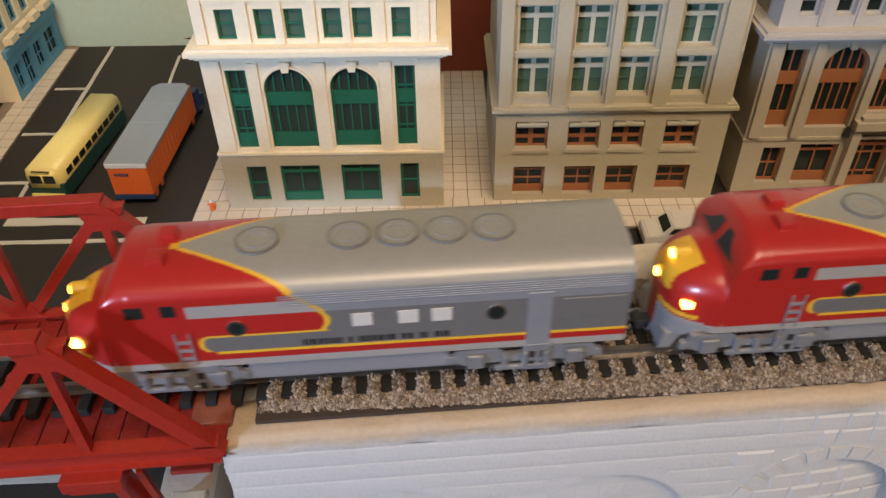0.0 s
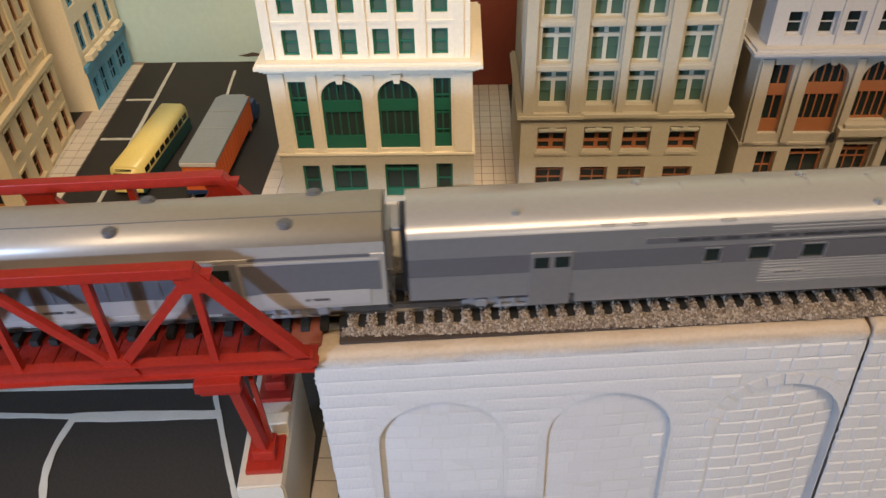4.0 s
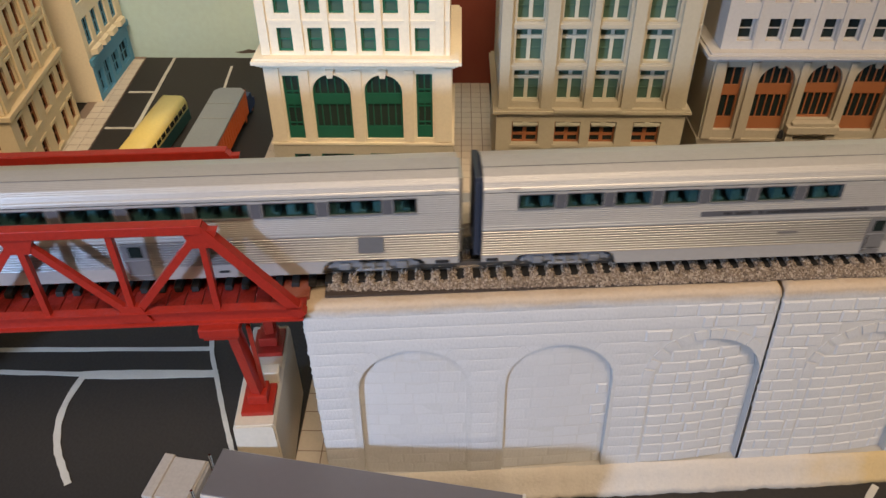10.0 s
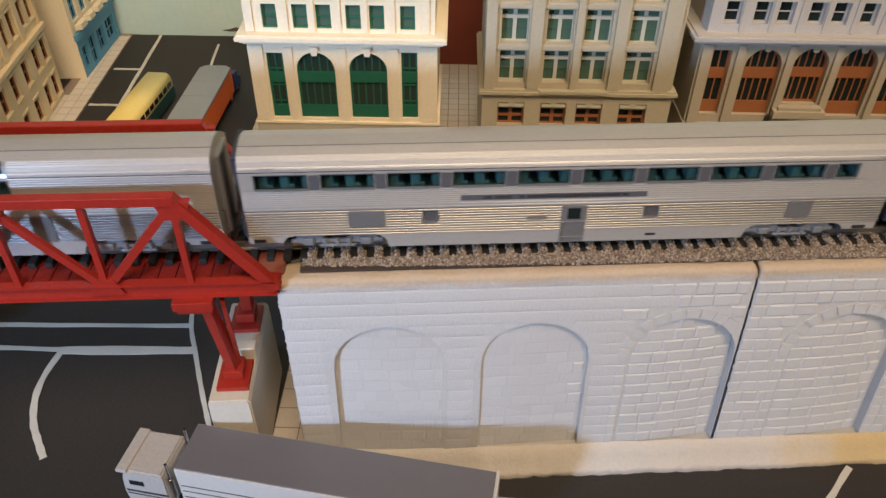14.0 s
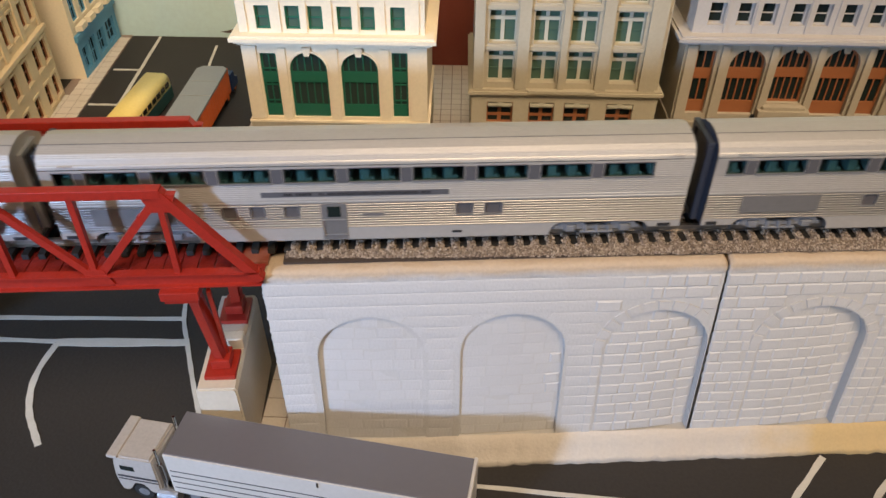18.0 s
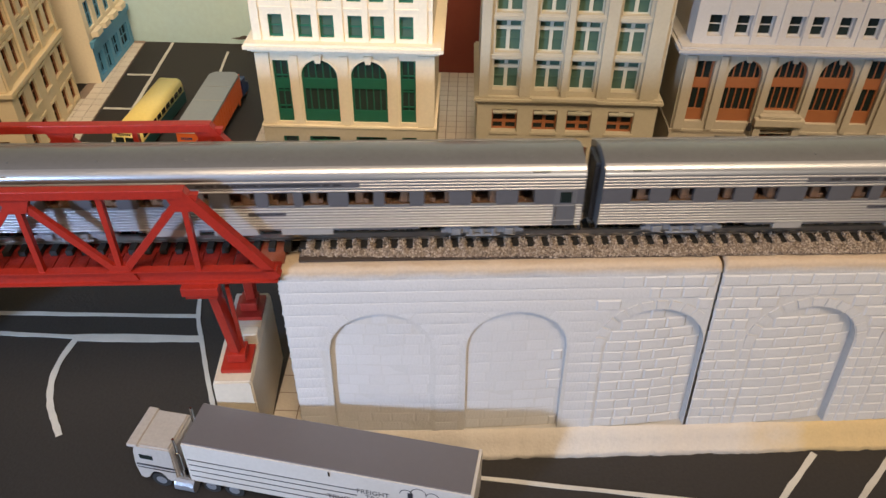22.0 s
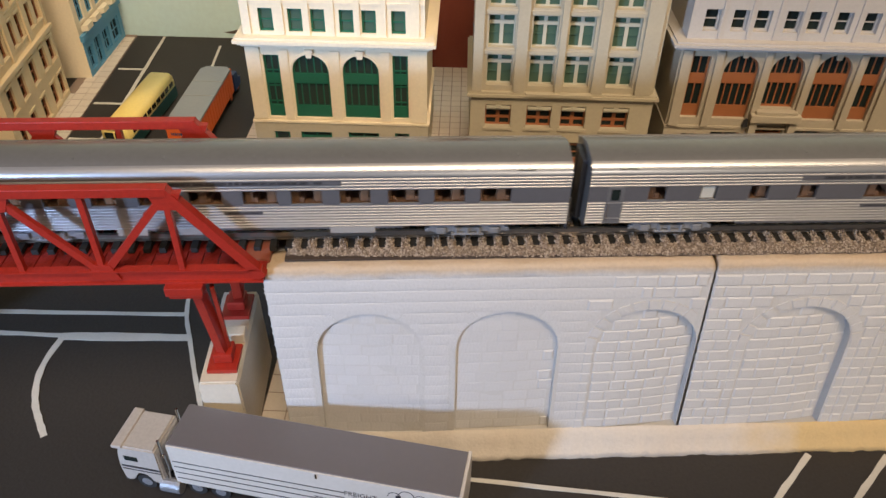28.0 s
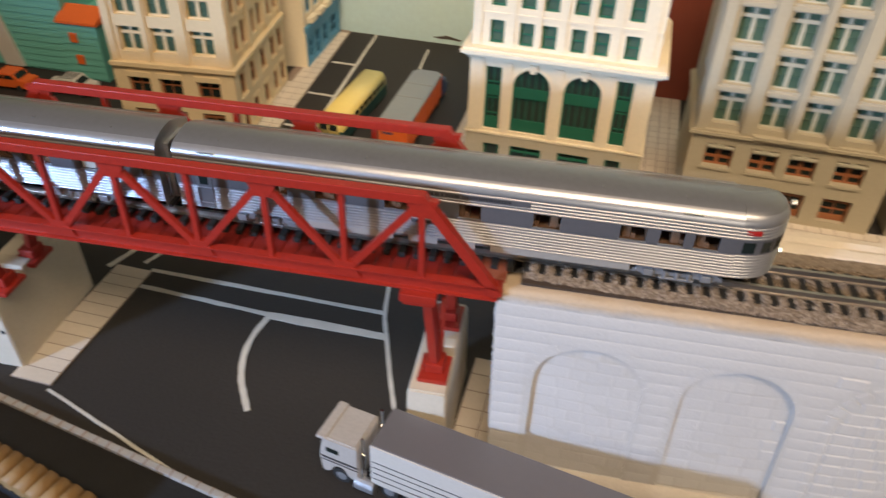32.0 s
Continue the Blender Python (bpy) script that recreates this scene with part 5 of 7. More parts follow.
add_wheels(lorry, [(6.2, s * 6.3, s) for s in (-1, 1)] + [(x, 1.4 + s * 6.7, s) for x in (22.0, 29.5, 92.0, 99.5) for s in (-1, 1)], 3.1, 2.2, TRUCK)

# yellow and green bus
bus = thing("city_bus", "yellow model bus with dark green lower sides, parked on the street", "bus", mm(-119.4, 167.4, 0, 0, 0, 86.5))
bm = bmesh.new()
prism(bm, [(-7.2, 5.2), (7.2, 5.2), (7.2, 11.6), (6.6, 14.2), (4.8, 15.6), (-4.8, 15.6), (-6.6, 14.2), (-7.2, 11.6)], 0.5, 62.5, axis="x")
bmesh.ops.bevel(bm, geom=[e for e in bm.edges if abs(e.verts[0].co.x - e.verts[1].co.x) < 0.1], offset=1.6, segments=3, affect="EDGES")
for f in bm.faces:
    f.smooth = True
part("bus_body", bm, BUS_YEL, bus)
bm = bmesh.new()
box(bm, 1.0, 62.0, -7.35, 7.35, 1.6, 8.2, 0.6)
part("bus_skirt", bm, BUS_GREEN, bus)
for k in range(9):
    for s in (-1, 1):
        bm = bmesh.new()
        box(bm, 6 + k * 6.0, 10.6 + k * 6.0, s * 7.15, s * 7.35, 9.4, 12.0)
        part("side_window", bm, GLASS_DARK, bus)
bm = bmesh.new()
box(bm, 0.3, 0.7, -4.8, -0.4, 9.0, 12.4)
box(bm, 0.3, 0.7, 0.4, 4.8, 9.0, 12.4)
part("windscreen", bm, GLASS_DARK, bus)
bm = bmesh.new()
box(bm, 0.5, 1.1, -3.6, 3.6, 13.2, 14.2)
part("sign_box", bm, DARK, bus)
bm = bmesh.new()
box(bm, 0.0, 1.0, -6.6, 6.6, 2.6, 4.2, 0.4)
part("bumper", bm, BUS_YEL, bus)
add_wheels(bus, [(x, s * 6.6, s) for x in (13, 48) for s in (-1, 1)], 3.2, 2.0, BUS_YEL)

# orange trailer with a grey roof behind a dark tractor
rig = thing("orange_lorry", "orange model box trailer with grey roof and a dark blue tractor", "lorry", mm(-84.2, 165.0, 0, 0, 0, 89.4))
bm = bmesh.new()
box(bm, 0, 64, -7.6, 7.6, 5.2, 18.8, 0.3)
part("trailer_box", bm, ORANGE, rig)
bm = bmesh.new()
prism(bm, [(0.0, -8.1), (61.0, -8.1), (64.2, -5.4), (64.2, 5.4), (61.0, 8.1), (0.0, 8.1)], 18.6, 19.7, axis="z")
part("trailer_roof", bm, RIG_ROOF, rig)
for x in (30, 46):
    bm = bmesh.new()
    box(bm, x, x + 0.4, -8.1, 8.1, 19.65, 19.85)
    part("roof_seam", bm, PALE_ROOF, rig)
bm = bmesh.new()
box(bm, -0.5, 0.1, -7.9, 7.9, 17.6, 19.4, 0.1)
part("roof_edge", bm, WHITE, rig)
bm = bmesh.new()
for k in range(15):
    box(bm, 2 + k * 4, 2.3 + k * 4, -7.75, 7.75, 6, 18.4)
part("side_rib", bm, ORANGE, rig)
bm = bmesh.new()
box(bm, 1, 64, -3, 3, 3.2, 5.4)
box(bm, -0.6, 0.4, -7.8, 7.8, 3.4, 5.4, 0.2)
part("chassis", bm, RIG_BLUE, rig)
bm = bmesh.new()
bars_of_text(bm, -5.5, 0, 13.6, 15, 0, 3)
part("rear_lettering", bm, RIG_BLUE, rig, m=mm(-0.02, 0, 0, 0, 0, -90))
bm = bmesh.new()
prism(bm, [(67, 3.6), (78, 3.6), (78, 8), (74, 9), (73, 13), (67, 13.4)], -7.4, 7.4)
part("cab", bm, RIG_BLUE, rig)
add_wheels(rig, [(x, s * 6.6, s) for x in (5, 12, 60, 74) for s in (-1, 1)], 3.2, 2.2, ORANGE)

# small clutter on the pavements
hydrant = thing("street_furniture", "small red and white hydrant on the pavement corner", "hydrant", mm(-53.6, 160.5, 1.0))
bm = bmesh.new()
rod(bm, (0, 0, 0), (0, 0, 3.6), 1.1, 10, r2=0.8)
rod(bm, (-1.6, 0, 2.4), (1.6, 0, 2.4), 0.5, 8)
part("hydrant_body", bm, ORANGE, hydrant)
bm = bmesh.new()
rod(bm, (0, 0, 3.6), (0, 0, 4.6), 0.9, 10, r2=0.3)
part("hydrant_cap", bm, WHITE, hydrant)

# ---- the next track along the front edge, with a car of timber poles ----
NEXT = EDGE @ mm(0, -22, 0.3, 0, 0, -3.0)
logs = thing("timber_wagon", "dark flat wagon loaded with yellow round timber", "wagon", NEXT @ mm(-40, 0, 0))
bm = bmesh.new()
box(bm, -60, 60, -5, 5, 0.0, 3.2, 0.3)
part("wagon_deck", bm, DARK, logs)
for k in range(23):
    bm = bmesh.new()
    rod(bm, (-56 + k * 5.0, -4.6, 5.2), (-56 + k * 5.0, 4.6, 5.2), 2.4, 14)
    for f in bm.faces:
        f.smooth = len(f.verts) == 4
    part("timber", bm, LOG, logs)
for v in (-14, -9):
    bm = bmesh.new()
    box(bm, -120, 70, v - 0.4, v + 0.4, 0, 1.4, 0.1)
    setting("rail_front", bm, RAIL, NEXT, "shiny rail of the next track")


# ---- the train ----
HALF = 9.6


def side_profile(kind):
    """The near half of a car's section as (v, z, material) from skirt to roof ridge, fluting included; the far half mirrors it."""
    pts = []

    def flat(z0, z1, k):
        pts.append((-HALF, z0, k))
        pts.append((-HALF, z1, k))

    def flutes(z0, z1, pitch, k, deep=0.2):
        n = max(1, round((z1 - z0) / pitch))
        for i in range(n):
            a = z0 + (z1 - z0) * i / n
            h = (z1 - z0) / n
            pts.extend([(-HALF + deep, a, k), (-HALF - 0.02, a + 0.3 * h, k), (-HALF - 0.02, a + 0.7 * h, k), (-HALF + deep, a + h - 0.01, k)])

    return pts, flat, flutes


def loft(bm, ring, u0, u1, close=True, k_end=0):
    """Draws a section ring [(v, z, material)] out from u0 to u1 and closes its ends."""
    lo = [bm.verts.new((u0, v, z)) for v, z, _ in ring]
    hi = [bm.verts.new((u1, v, z)) for v, z, _ in ring]
    n = len(ring)
    for i in range(n - 1):
        f = bm.faces.new((lo[i], hi[i], hi[i + 1], lo[i + 1]))
        f.material_index = ring[i][2]
    if close:
        for end in (lo, hi[::-1]):
            f = bm.faces.new(end)
            f.material_index = k_end


def roof_curve(z0, z1, half, k, n=22, power=2.2, fall=1.45):
    """Points of a car roof from the near eave up to the ridge and down to the far eave, where it falls off sooner."""
    out = []
    for i in range(n + 1):
        a = math.pi * i / n
        c, s = math.cos(a), math.sin(a)
        v = -half * math.copysign(abs(c) ** (2 / power), c)
        z = z0 + (z1 - z0) * (abs(s) ** (2 / power) if v <= 0 else 1 - (v / half) ** fall)
        out.append((v, z, k))
    return out


def truck_mesh(kind):
    bm = bmesh.new()
    for s in (-1, 1):
        y = s * 8.0
        prism(bm, [(-10.6, 2.8), (-10.0, 4.4), (-4, 4.6), (-2.6, 3.4), (2.6, 3.4), (4, 4.6), (10, 4.4), (10.6, 2.8), (7.6, 1.6), (5.0, 2.4), (-5.0, 2.4), (-7.6, 1.6)], y - 0.5, y + 0.5)
        for x in (-7.2, 7.2):
            box(bm, x - 1.3, x + 1.3, y + s * 0.5, y + s * 1.3, 2.0, 4.0, 0.3)
        for x in (-3.0, 0.0, 3.0):
            rod(bm, (x, y + s * 0.9, 2.0), (x, y + s * 0.9, 4.0), 0.55, 8)
        box(bm, -4.4, 4.4, y + s * 0.5, y + s * 1.2, 1.5, 2.1, 0.15)
        box(bm, -11.4, -10.2, y - 0.4, y + 0.6, 2.2, 3.4, 0.2)
        box(bm, 10.2, 11.4, y - 0.4, y + 0.6, 2.2, 3.4, 0.2)
    box(bm, -3, 3, -6.2, 6.2, 2.6, 4.4)
    frame_me = mesh_of("truck_frame", bm, TRUCK)
    bm = bmesh.new()
    for s in (-1, 1):
        rod(bm, (0, s * 4.0, 0), (0, s * 4.9, 0), 2.65, 18)
        rod(bm, (0, s * 3.6, 0), (0, s * 4.0, 0), 3.0, 18)
    rod(bm, (0, -5, 0), (0, 5, 0), 0.5, 8)
    wheel_me = mesh_of("wheelset", bm, material("wheel_steel", (0.3, 0.28, 0.26), 0.35, 0.8, size=90, grain=900))
    return frame_me, wheel_me


TRUCK_ME, WHEEL_ME = truck_mesh("car")
bm = bmesh.new()
for y0, y1, z0, z1 in ((-4.4, -3.0, 4.0, 20.4), (3.0, 4.4, 4.0, 20.4), (-4.4, 4.4, 20.4, 21.8), (-4.4, 4.4, 3.2, 4.0)):
    box(bm, -1.3, 0.2, y0, y1, z0, z1, 0.2)
box(bm, -1.0, 0.0, -3.0, 3.0, 4.0, 20.4)
DIAPHRAGM_LOW = mesh_of("diaphragm", bm, RUBBER)
bm = bmesh.new()
for y0, y1, z0, z1 in ((-6.6, -4.6, 4.0, 25.5), (4.6, 6.6, 4.0, 25.5), (-6.6, 6.6, 25.5, 26.8), (-6.6, 6.6, 3.2, 4.0)):
    box(bm, -1.5, 0.2, y0, y1, z0, z1, 0.3)
box(bm, -0.8, 0.0, -4.6, 4.6, 4.0, 25.5)
DIAPHRAGM_HIGH = mesh_of("diaphragm", bm, RUBBER)
bm = bmesh.new()
box(bm, -2.4, 2.0, -1.0, 1.0, 1.4, 3.0, 0.2)
box(bm, -2.6, -1.2, -1.6, 1.6, 1.2, 3.2, 0.3)
COUPLER = mesh_of("coupler", bm, DARK)


def running_gear(car, length, at, tall, inset=2.2):
    for u in (at, length - at):
        t = place("truck", TRUCK_ME, car, mm(u, 0, 0))
        for x in (-7.2, 7.2):
            place("wheelset", WHEEL_ME, t, mm(x, 0, 2.65))
    for u, turn in ((inset, 0), (length - inset, 180)):
        if not turn:
            place("diaphragm", DIAPHRAGM_HIGH if tall else DIAPHRAGM_LOW, car, mm(u, 0, 0, 0, 0, turn))
        else:
            rear_end(car, u, tall)
        place("coupler", COUPLER, car, mm(u, 0, 0, 0, 0, turn))


def rear_end(car, u, tall):
    """The plain silver rear end of a car: a gangway door in a proud frame, with grab irons and a sill."""
    top, low = (24.5, 3.6) if tall else (19.6, 3.6)
    bm = bmesh.new()
    for y0, y1, z0, z1 in ((-4.6, -3.2, low, top), (3.2, 4.6, low, top), (-4.6, 4.6, top, top + 1.2)):
        box(bm, u - 0.2, u + 0.9, y0, y1, z0, z1, 0.15)
    frame_part = part("gangway_frame", bm, STEEL, car)
    bm = bmesh.new()
    box(bm, u - 0.2, u + 0.25, -3.2, 3.2, low, top)
    part("gangway_door", bm, RUBBER, frame_part)
    bm = bmesh.new()
    box(bm, u - 0.3, u + 0.7, -8.6, 8.6, 2.6, 3.8, 0.2)
    part("end_sill", bm, DARK, car)
    bm = bmesh.new()
    for y in (-7.6, 7.6):
        rod(bm, (u + 0.7, y, 5.5), (u + 0.7, y, 12.5), 0.25, 8)
        for z in (5.5, 12.5):
            rod(bm, (u - 0.2, y, z), (u + 0.7, y, z), 0.25, 6)
    part("end_grab_iron", bm, CHROME, car)


def panes(car, name, holes, mat, y, rim=None, r=0.28):
    cache = {}
    for xa, xb, za, zb, *_ in holes:
        key = (round(xb - xa, 1), round(zb - za, 1))
        if key not in cache:
            bm = bmesh.new()
            w, h = key
            box(bm, 0, w, 0, 0.25, 0, h)
            glass_me = mesh_of("pane", bm, mat)
            bm = bmesh.new()
            box(bm, -r, w + r, -0.5, -0.3, -r, 0)
            box(bm, -r, w + r, -0.5, -0.3, h, h + r)
            box(bm, -r, 0, -0.5, -0.3, 0, h)
            box(bm, w, w + r, -0.5, -0.3, 0, h)
            sill = bmesh.new()
            box(sill, -0.2, w + 0.2, -0.62, -0.3, -0.12, 0.3)
            cache[key] = (glass_me, mesh_of("window_frame", bm, rim or STEEL), mesh_of("window_sill", sill, STEEL))
        fr = place("window", cache[key][1], car, mm(xa, y + 0.38, za))
        place("pane", cache[key][0], fr)
        if rim:
            place("window_sill", cache[key][2], fr)


def interior(car, u0, u1, z, mat, pitch=5.2, walls=INSIDE):
    bm = bmesh.new()
    box(bm, u0, u1, -8.6, 8.6, z - 1.2, z - 0.7, k=1)
    box(bm, u0, u1, 7.6, 8.2, z - 0.7, z + 4.2, k=1)
    x = u0 + 2
    while x < u1 - 4:
        for y in (-5.6, 4.0):
            box(bm, x, x + 2.3, y - 2.2, y + 2.2, z - 0.7, z + 3.1, 0.5, k=0)
            box(bm, x + 2.3, x + 3.4, y - 2.2, y + 2.2, z - 0.7, z + 0.9, 0.2, k=0)
        x += pitch
    part("seating", bm, [mat, walls], car)


def name_board(car, u0, u1, z0, z1, seed, mat=None):
    bm = bmesh.new()
    box(bm, u0, u1, -HALF - 0.12, -HALF + 0.1, z0, z1)
    board = part("name_board", bm, mat or BAND, car)
    bm = bmesh.new()
    bars_of_text(bm, u0 + (u1 - u0) * 0.12, u1 - (u1 - u0) * 0.1, z0 + 0.35, z1 - 0.35, -HALF - 0.12, seed)
    part("lettering", bm, DARK, board)


def door_part(car, u0, u1, z0, z1, mat, win=True):
    bm = bmesh.new()
    box(bm, u0, u1, -HALF - 0.15, -HALF + 0.1, z0, z1, 0.08)
    d = part("door", bm, mat, car)
    if win:
        bm = bmesh.new()
        h = z1 - z0
        box(bm, u0 + (u1 - u0) * 0.24, u1 - (u1 - u0) * 0.24, -HALF - 0.24, -HALF - 0.15, z0 + h * 0.64, z0 + h * 0.93)
        part("door_window", bm, GLASS_DARK, d)
        bm = bmesh.new()
        box(bm, u0 + 0.3, u1 - 0.3, -HALF - 0.3, -HALF - 0.15, z0 + h * 0.55, z0 + h * 0.575)
        box(bm, u0 + 0.3, u1 - 0.3, -HALF - 0.3, -HALF - 0.15, z0 + h * 0.13, z0 + h * 0.15)
        part("door_moulding", bm, STEEL, d)
    bm = bmesh.new()
    rod(bm, (u0 + 0.5, -HALF - 0.45, z0 + 1.2), (u0 + 0.5, -HALF - 0.45, z0 + (z1 - z0) * 0.55), 0.12, 6)
    part("grab_rail", bm, CHROME, d)


RIB = ((0.2, 0.0), (-0.08, 0.05), (-0.1, 0.2), (-0.02, 0.34), (0.2, 0.5))


def rib_section(z0, z1, pitch, scale=1.0, out=0.0):
    """The section of half-round ribs with plain valleys between them."""
    n = round((z1 - z0) / pitch)
    h = (z1 - z0) / n
    pts = [(v * scale - HALF - out, z0 + (i + f) * h, 0) for i in range(n) for v, f in RIB]
    return pts + [(RIB[0][0] * scale - HALF - out, z1, 0)]


def ribs(bm, z0, z1, u0, u1, pitch=0.95):
    loft(bm, rib_section(z0, z1, pitch), u0, u1, False)


def plates(car, rows, mat, name="panel"):
    for u0, u1, z0, z1 in rows:
        bm = bmesh.new()
        if u1 - u0 > 7 and z1 - z0 > 2 and name == "panel":
            loft(bm, rib_section(z0, z1, 0.76, 0.6, 0.12), u0, u1, False)
        box(bm, u0, u1, -HALF - 0.16, -HALF + 0.1, z0, z1, 0.06)
        part(name, bm, mat, car)


def hi_level(name, label, length, up, low, doors, boards, flats, sky=(), seats=SEAT):
    """A two-level stainless car. up, low, sky: window spans (u0, u1) of the upper level, the lower level and the curved glazing."""
    car = thing(name, label, "railway carriage", group="passenger cars")
    e0, e1 = 3.0, length - 3.0
    # lower side, in three stretches so that the truck cut-outs stay open
    bm = bmesh.new()
    for a, b, z in ((e0, 11.5, 3.4), (11.5, 37.5, 5.4), (37.5, length - 37.5, 1.5), (length - 37.5, length - 11.5, 5.4), (length - 11.5, e1, 3.4)):
        pts, flat, flutes = side_profile("hi")
        if z < 5.3:
            flat(z, 5.4, 1)
            loft(bm, pts, a, b, False)
        for z0, z1 in ((5.4, 8.44), (12.24, 13.0)) if low and z < 2 else ((5.4, 13.0),):
            loft(bm, rib_section(z0, z1, 0.76, 0.8), a, b, False)
        quad(bm, (a, -HALF, z), (a, HALF, z), (b, HALF, z), (b, -HALF, z), 0)
        quad(bm, (a, HALF, z), (a, HALF, 13), (b, HALF, 13), (b, HALF, z), 0)
    for u in (11.5, 37.5, length - 37.5, length - 11.5):
        quad(bm, (u, -HALF + 0.1, 1.5), (u, HALF, 1.5), (u, HALF, 5.4), (u, -HALF + 0.1, 5.4), 0)
    if low:
        facade(bm, 37.5, length - 37.5, 8.0, 12.6, [(a, b, 8.7, 12.2, 0) for a, b in low], 0.6, -HALF + 0.22)
        ends = [37.5] + [u for a, b in low for u in (a - 0.35, b + 0.35)] + [length - 37.5]
        for a, b in zip(ends[::2], ends[1::2]):
            if b - a > 0.4:
                loft(bm, rib_section(8.44, 12.24, 0.76, 0.8), a, b, False)
    part("lower_side", bm, [BRIGHT_STEEL, SKIRT], car, "fluted silver lower side")
    # the skirt curves down round each truck, before a dark well
    for u, s in ((11.5, 1), (37.5, -1), (length - 37.5, 1), (length - 11.5, -1)):
        bm = bmesh.new()
        low_end = 3.4 if u < 20 or u > length - 20 else 1.5
        curve = [(u + s * 3.4 * (1 - math.sin(k * math.pi / 12)), 5.4 - (5.4 - low_end) * (1 - math.cos(k * math.pi / 12))) for k in range(7)]
        prism(bm, [(u, 5.4)] + curve, -HALF, -HALF + 0.5)
        part("skirt_corner", bm, SKIRT, car)
    for u in (12.5, length - 36.5):
        bm = bmesh.new()
        box(bm, u, u + 24, -6.2, 6.2, 3.2, 5.5)
        part("truck_well", bm, DARK, car)
    # plain belt, window band, upper flutes and roof
    bm = bmesh.new()
    pts, flat, flutes = side_profile("hi")
    flutes(13.0, 14.6, 0.8, 0, 0.06)
    flutes(14.6, 17.6, 0.6, 0, 0.08)
    flutes(17.6, 18.8, 0.6, 0, 0.06)
    loft(bm, pts, e0, e1, False)
    zb, zt = 19.2, 23.3
    top = [(-HALF + 0.1, 24.2), (-HALF + 0.12, 25.0), (-HALF + 0.5, 25.4), (-8.6, 26.6), (-7.6, 27.6), (-5.2, 28.5), (-4.8, 28.5), (-2.4, 28.8), (0, 28.8)]
    fine = []
    for (v0, z0), (v1, z1) in zip(top, top[1:]):
        n = max(1, round(math.hypot(v1 - v0, z1 - z0) / 0.5))
        nv, nz = -(z1 - z0), (v1 - v0)
        s = 0.045 / max(0.01, math.hypot(nv, nz))
        for i in range(n):
            f = i / n
            fine += [(v0 + (v1 - v0) * f, z0 + (z1 - z0) * f), (v0 + (v1 - v0) * (f + 0.5 / n) + nv * s, z0 + (z1 - z0) * (f + 0.5 / n) + nz * s)]
    top = fine + [top[-1]]
    ring = [(v, z, 0) for v, z in top] + [(3.0, 28.1, 0), (6.0, 26.6, 0), (8.0, 25.2, 0), (HALF - 0.1, 24.2, 0)]
    if sky:
        loft(bm, [p for p in ring if p[0] >= -7.6], e0, e1, False)
        s0, s1 = sky[0][0] - 1.0, sky[-1][1] + 1.0
        for a, b in ((e0, s0), (s1, e1)):
            loft(bm, [p for p in ring if p[0] <= -7.55], a, b, False)
    else:
        loft(bm, ring, e0, e1, False)
    quad(bm, (e0, HALF, 13), (e0, HALF, 24.2), (e1, HALF, 24.2), (e1, HALF, 13), 0)
    for u in (e0, e1):
        f = bm.faces.new([bm.verts.new((u, v, z)) for v, z, _ in ring] + [bm.verts.new((u, HALF, 3.4)), bm.verts.new((u, -HALF, 3.4))])
        f.material_index = 1 if u == e0 else 0
    part("body_shell", bm, [SILVER, RUBBER], car, "silver painted body shell and roof")
    bm = bmesh.new()
    box(bm, e0, e1, -4.95, -4.75, 28.5, 28.66)
    part("roof_seam", bm, PLATE, car)
    bm = bmesh.new()
    facade(bm, e0, e1, 18.8, 24.1, [(a, b, zb, zt, 0) for a, b in up], 0.8, -HALF)
    # fluting where the strip has no windows
    pts, flat, flutes = side_profile("hi")
    flutes(18.9, 24.0, 0.63, 0, 0.05)
    ends = [e0] + [u for a, b in up for u in (a - 0.5, b + 0.5)] + [e1]
    for a, b in zip(ends[::2], ends[1::2]):
        if b - a > 6:
            loft(bm, [(v - 0.07, z, k) for v, z, k in pts], a, b, False)
    part("window_strip", bm, SILVER, car)
    if up:
        runs, start = [], up[0][0]
        for (a, b), (c, d) in zip(up, up[1:] + [(9999, 9999)]):
            if c - b > 6:
                runs.append((start, b))
                start = c
        for k, (a, b) in enumerate(runs):
            gaps = [(p, q) for (_, p), (q, _) in zip(up, up[1:]) if p >= a and q <= b]
            for p, q in gaps:
                bm = bmesh.new()
                box(bm, p + 0.4, q - 0.4, -HALF - 0.1, -HALF - 0.01, zb, zt)
                part("window_pier", bm, BAND, car)
    panes(car, "window", [(a, b, zb, zt) for a, b in up], GLASS_TEAL, -HALF, BAND, 0.22)
    if low:
        panes(car, "window", [(a, b, 8.7, 12.2) for a, b in low], GLASS_TEAL if sky else BLIND, -HALF + 0.12)
        if sky:
            interior(car, 38, length - 38, 8.2, seats, 5.2, DIM)
    interior(car, e0 + 2, e1 - 2, 18.6, seats, 5.2, DIM)
    if sky:
        s0, s1 = sky[0][0] - 1.0, sky[-1][1] + 1.0
        bm = bmesh.new()
        slope = [(-HALF + 0.1, 24.1), (-HALF + 0.5, 25.0), (-8.7, 26.6), (-7.6, 27.6)]
        for a, b in zip([s0] + [q for _, q in sky], [p for p, _ in sky] + [s1]):
            loft(bm, [(v, z, 0) for v, z in slope], a, b, False)
        loft(bm, [(v, z, 0) for v, z in slope[:2]], s0, s1, False)
        part("glazing_frame", bm, STEEL, car)
        for a, b in sky:
            bm = bmesh.new()
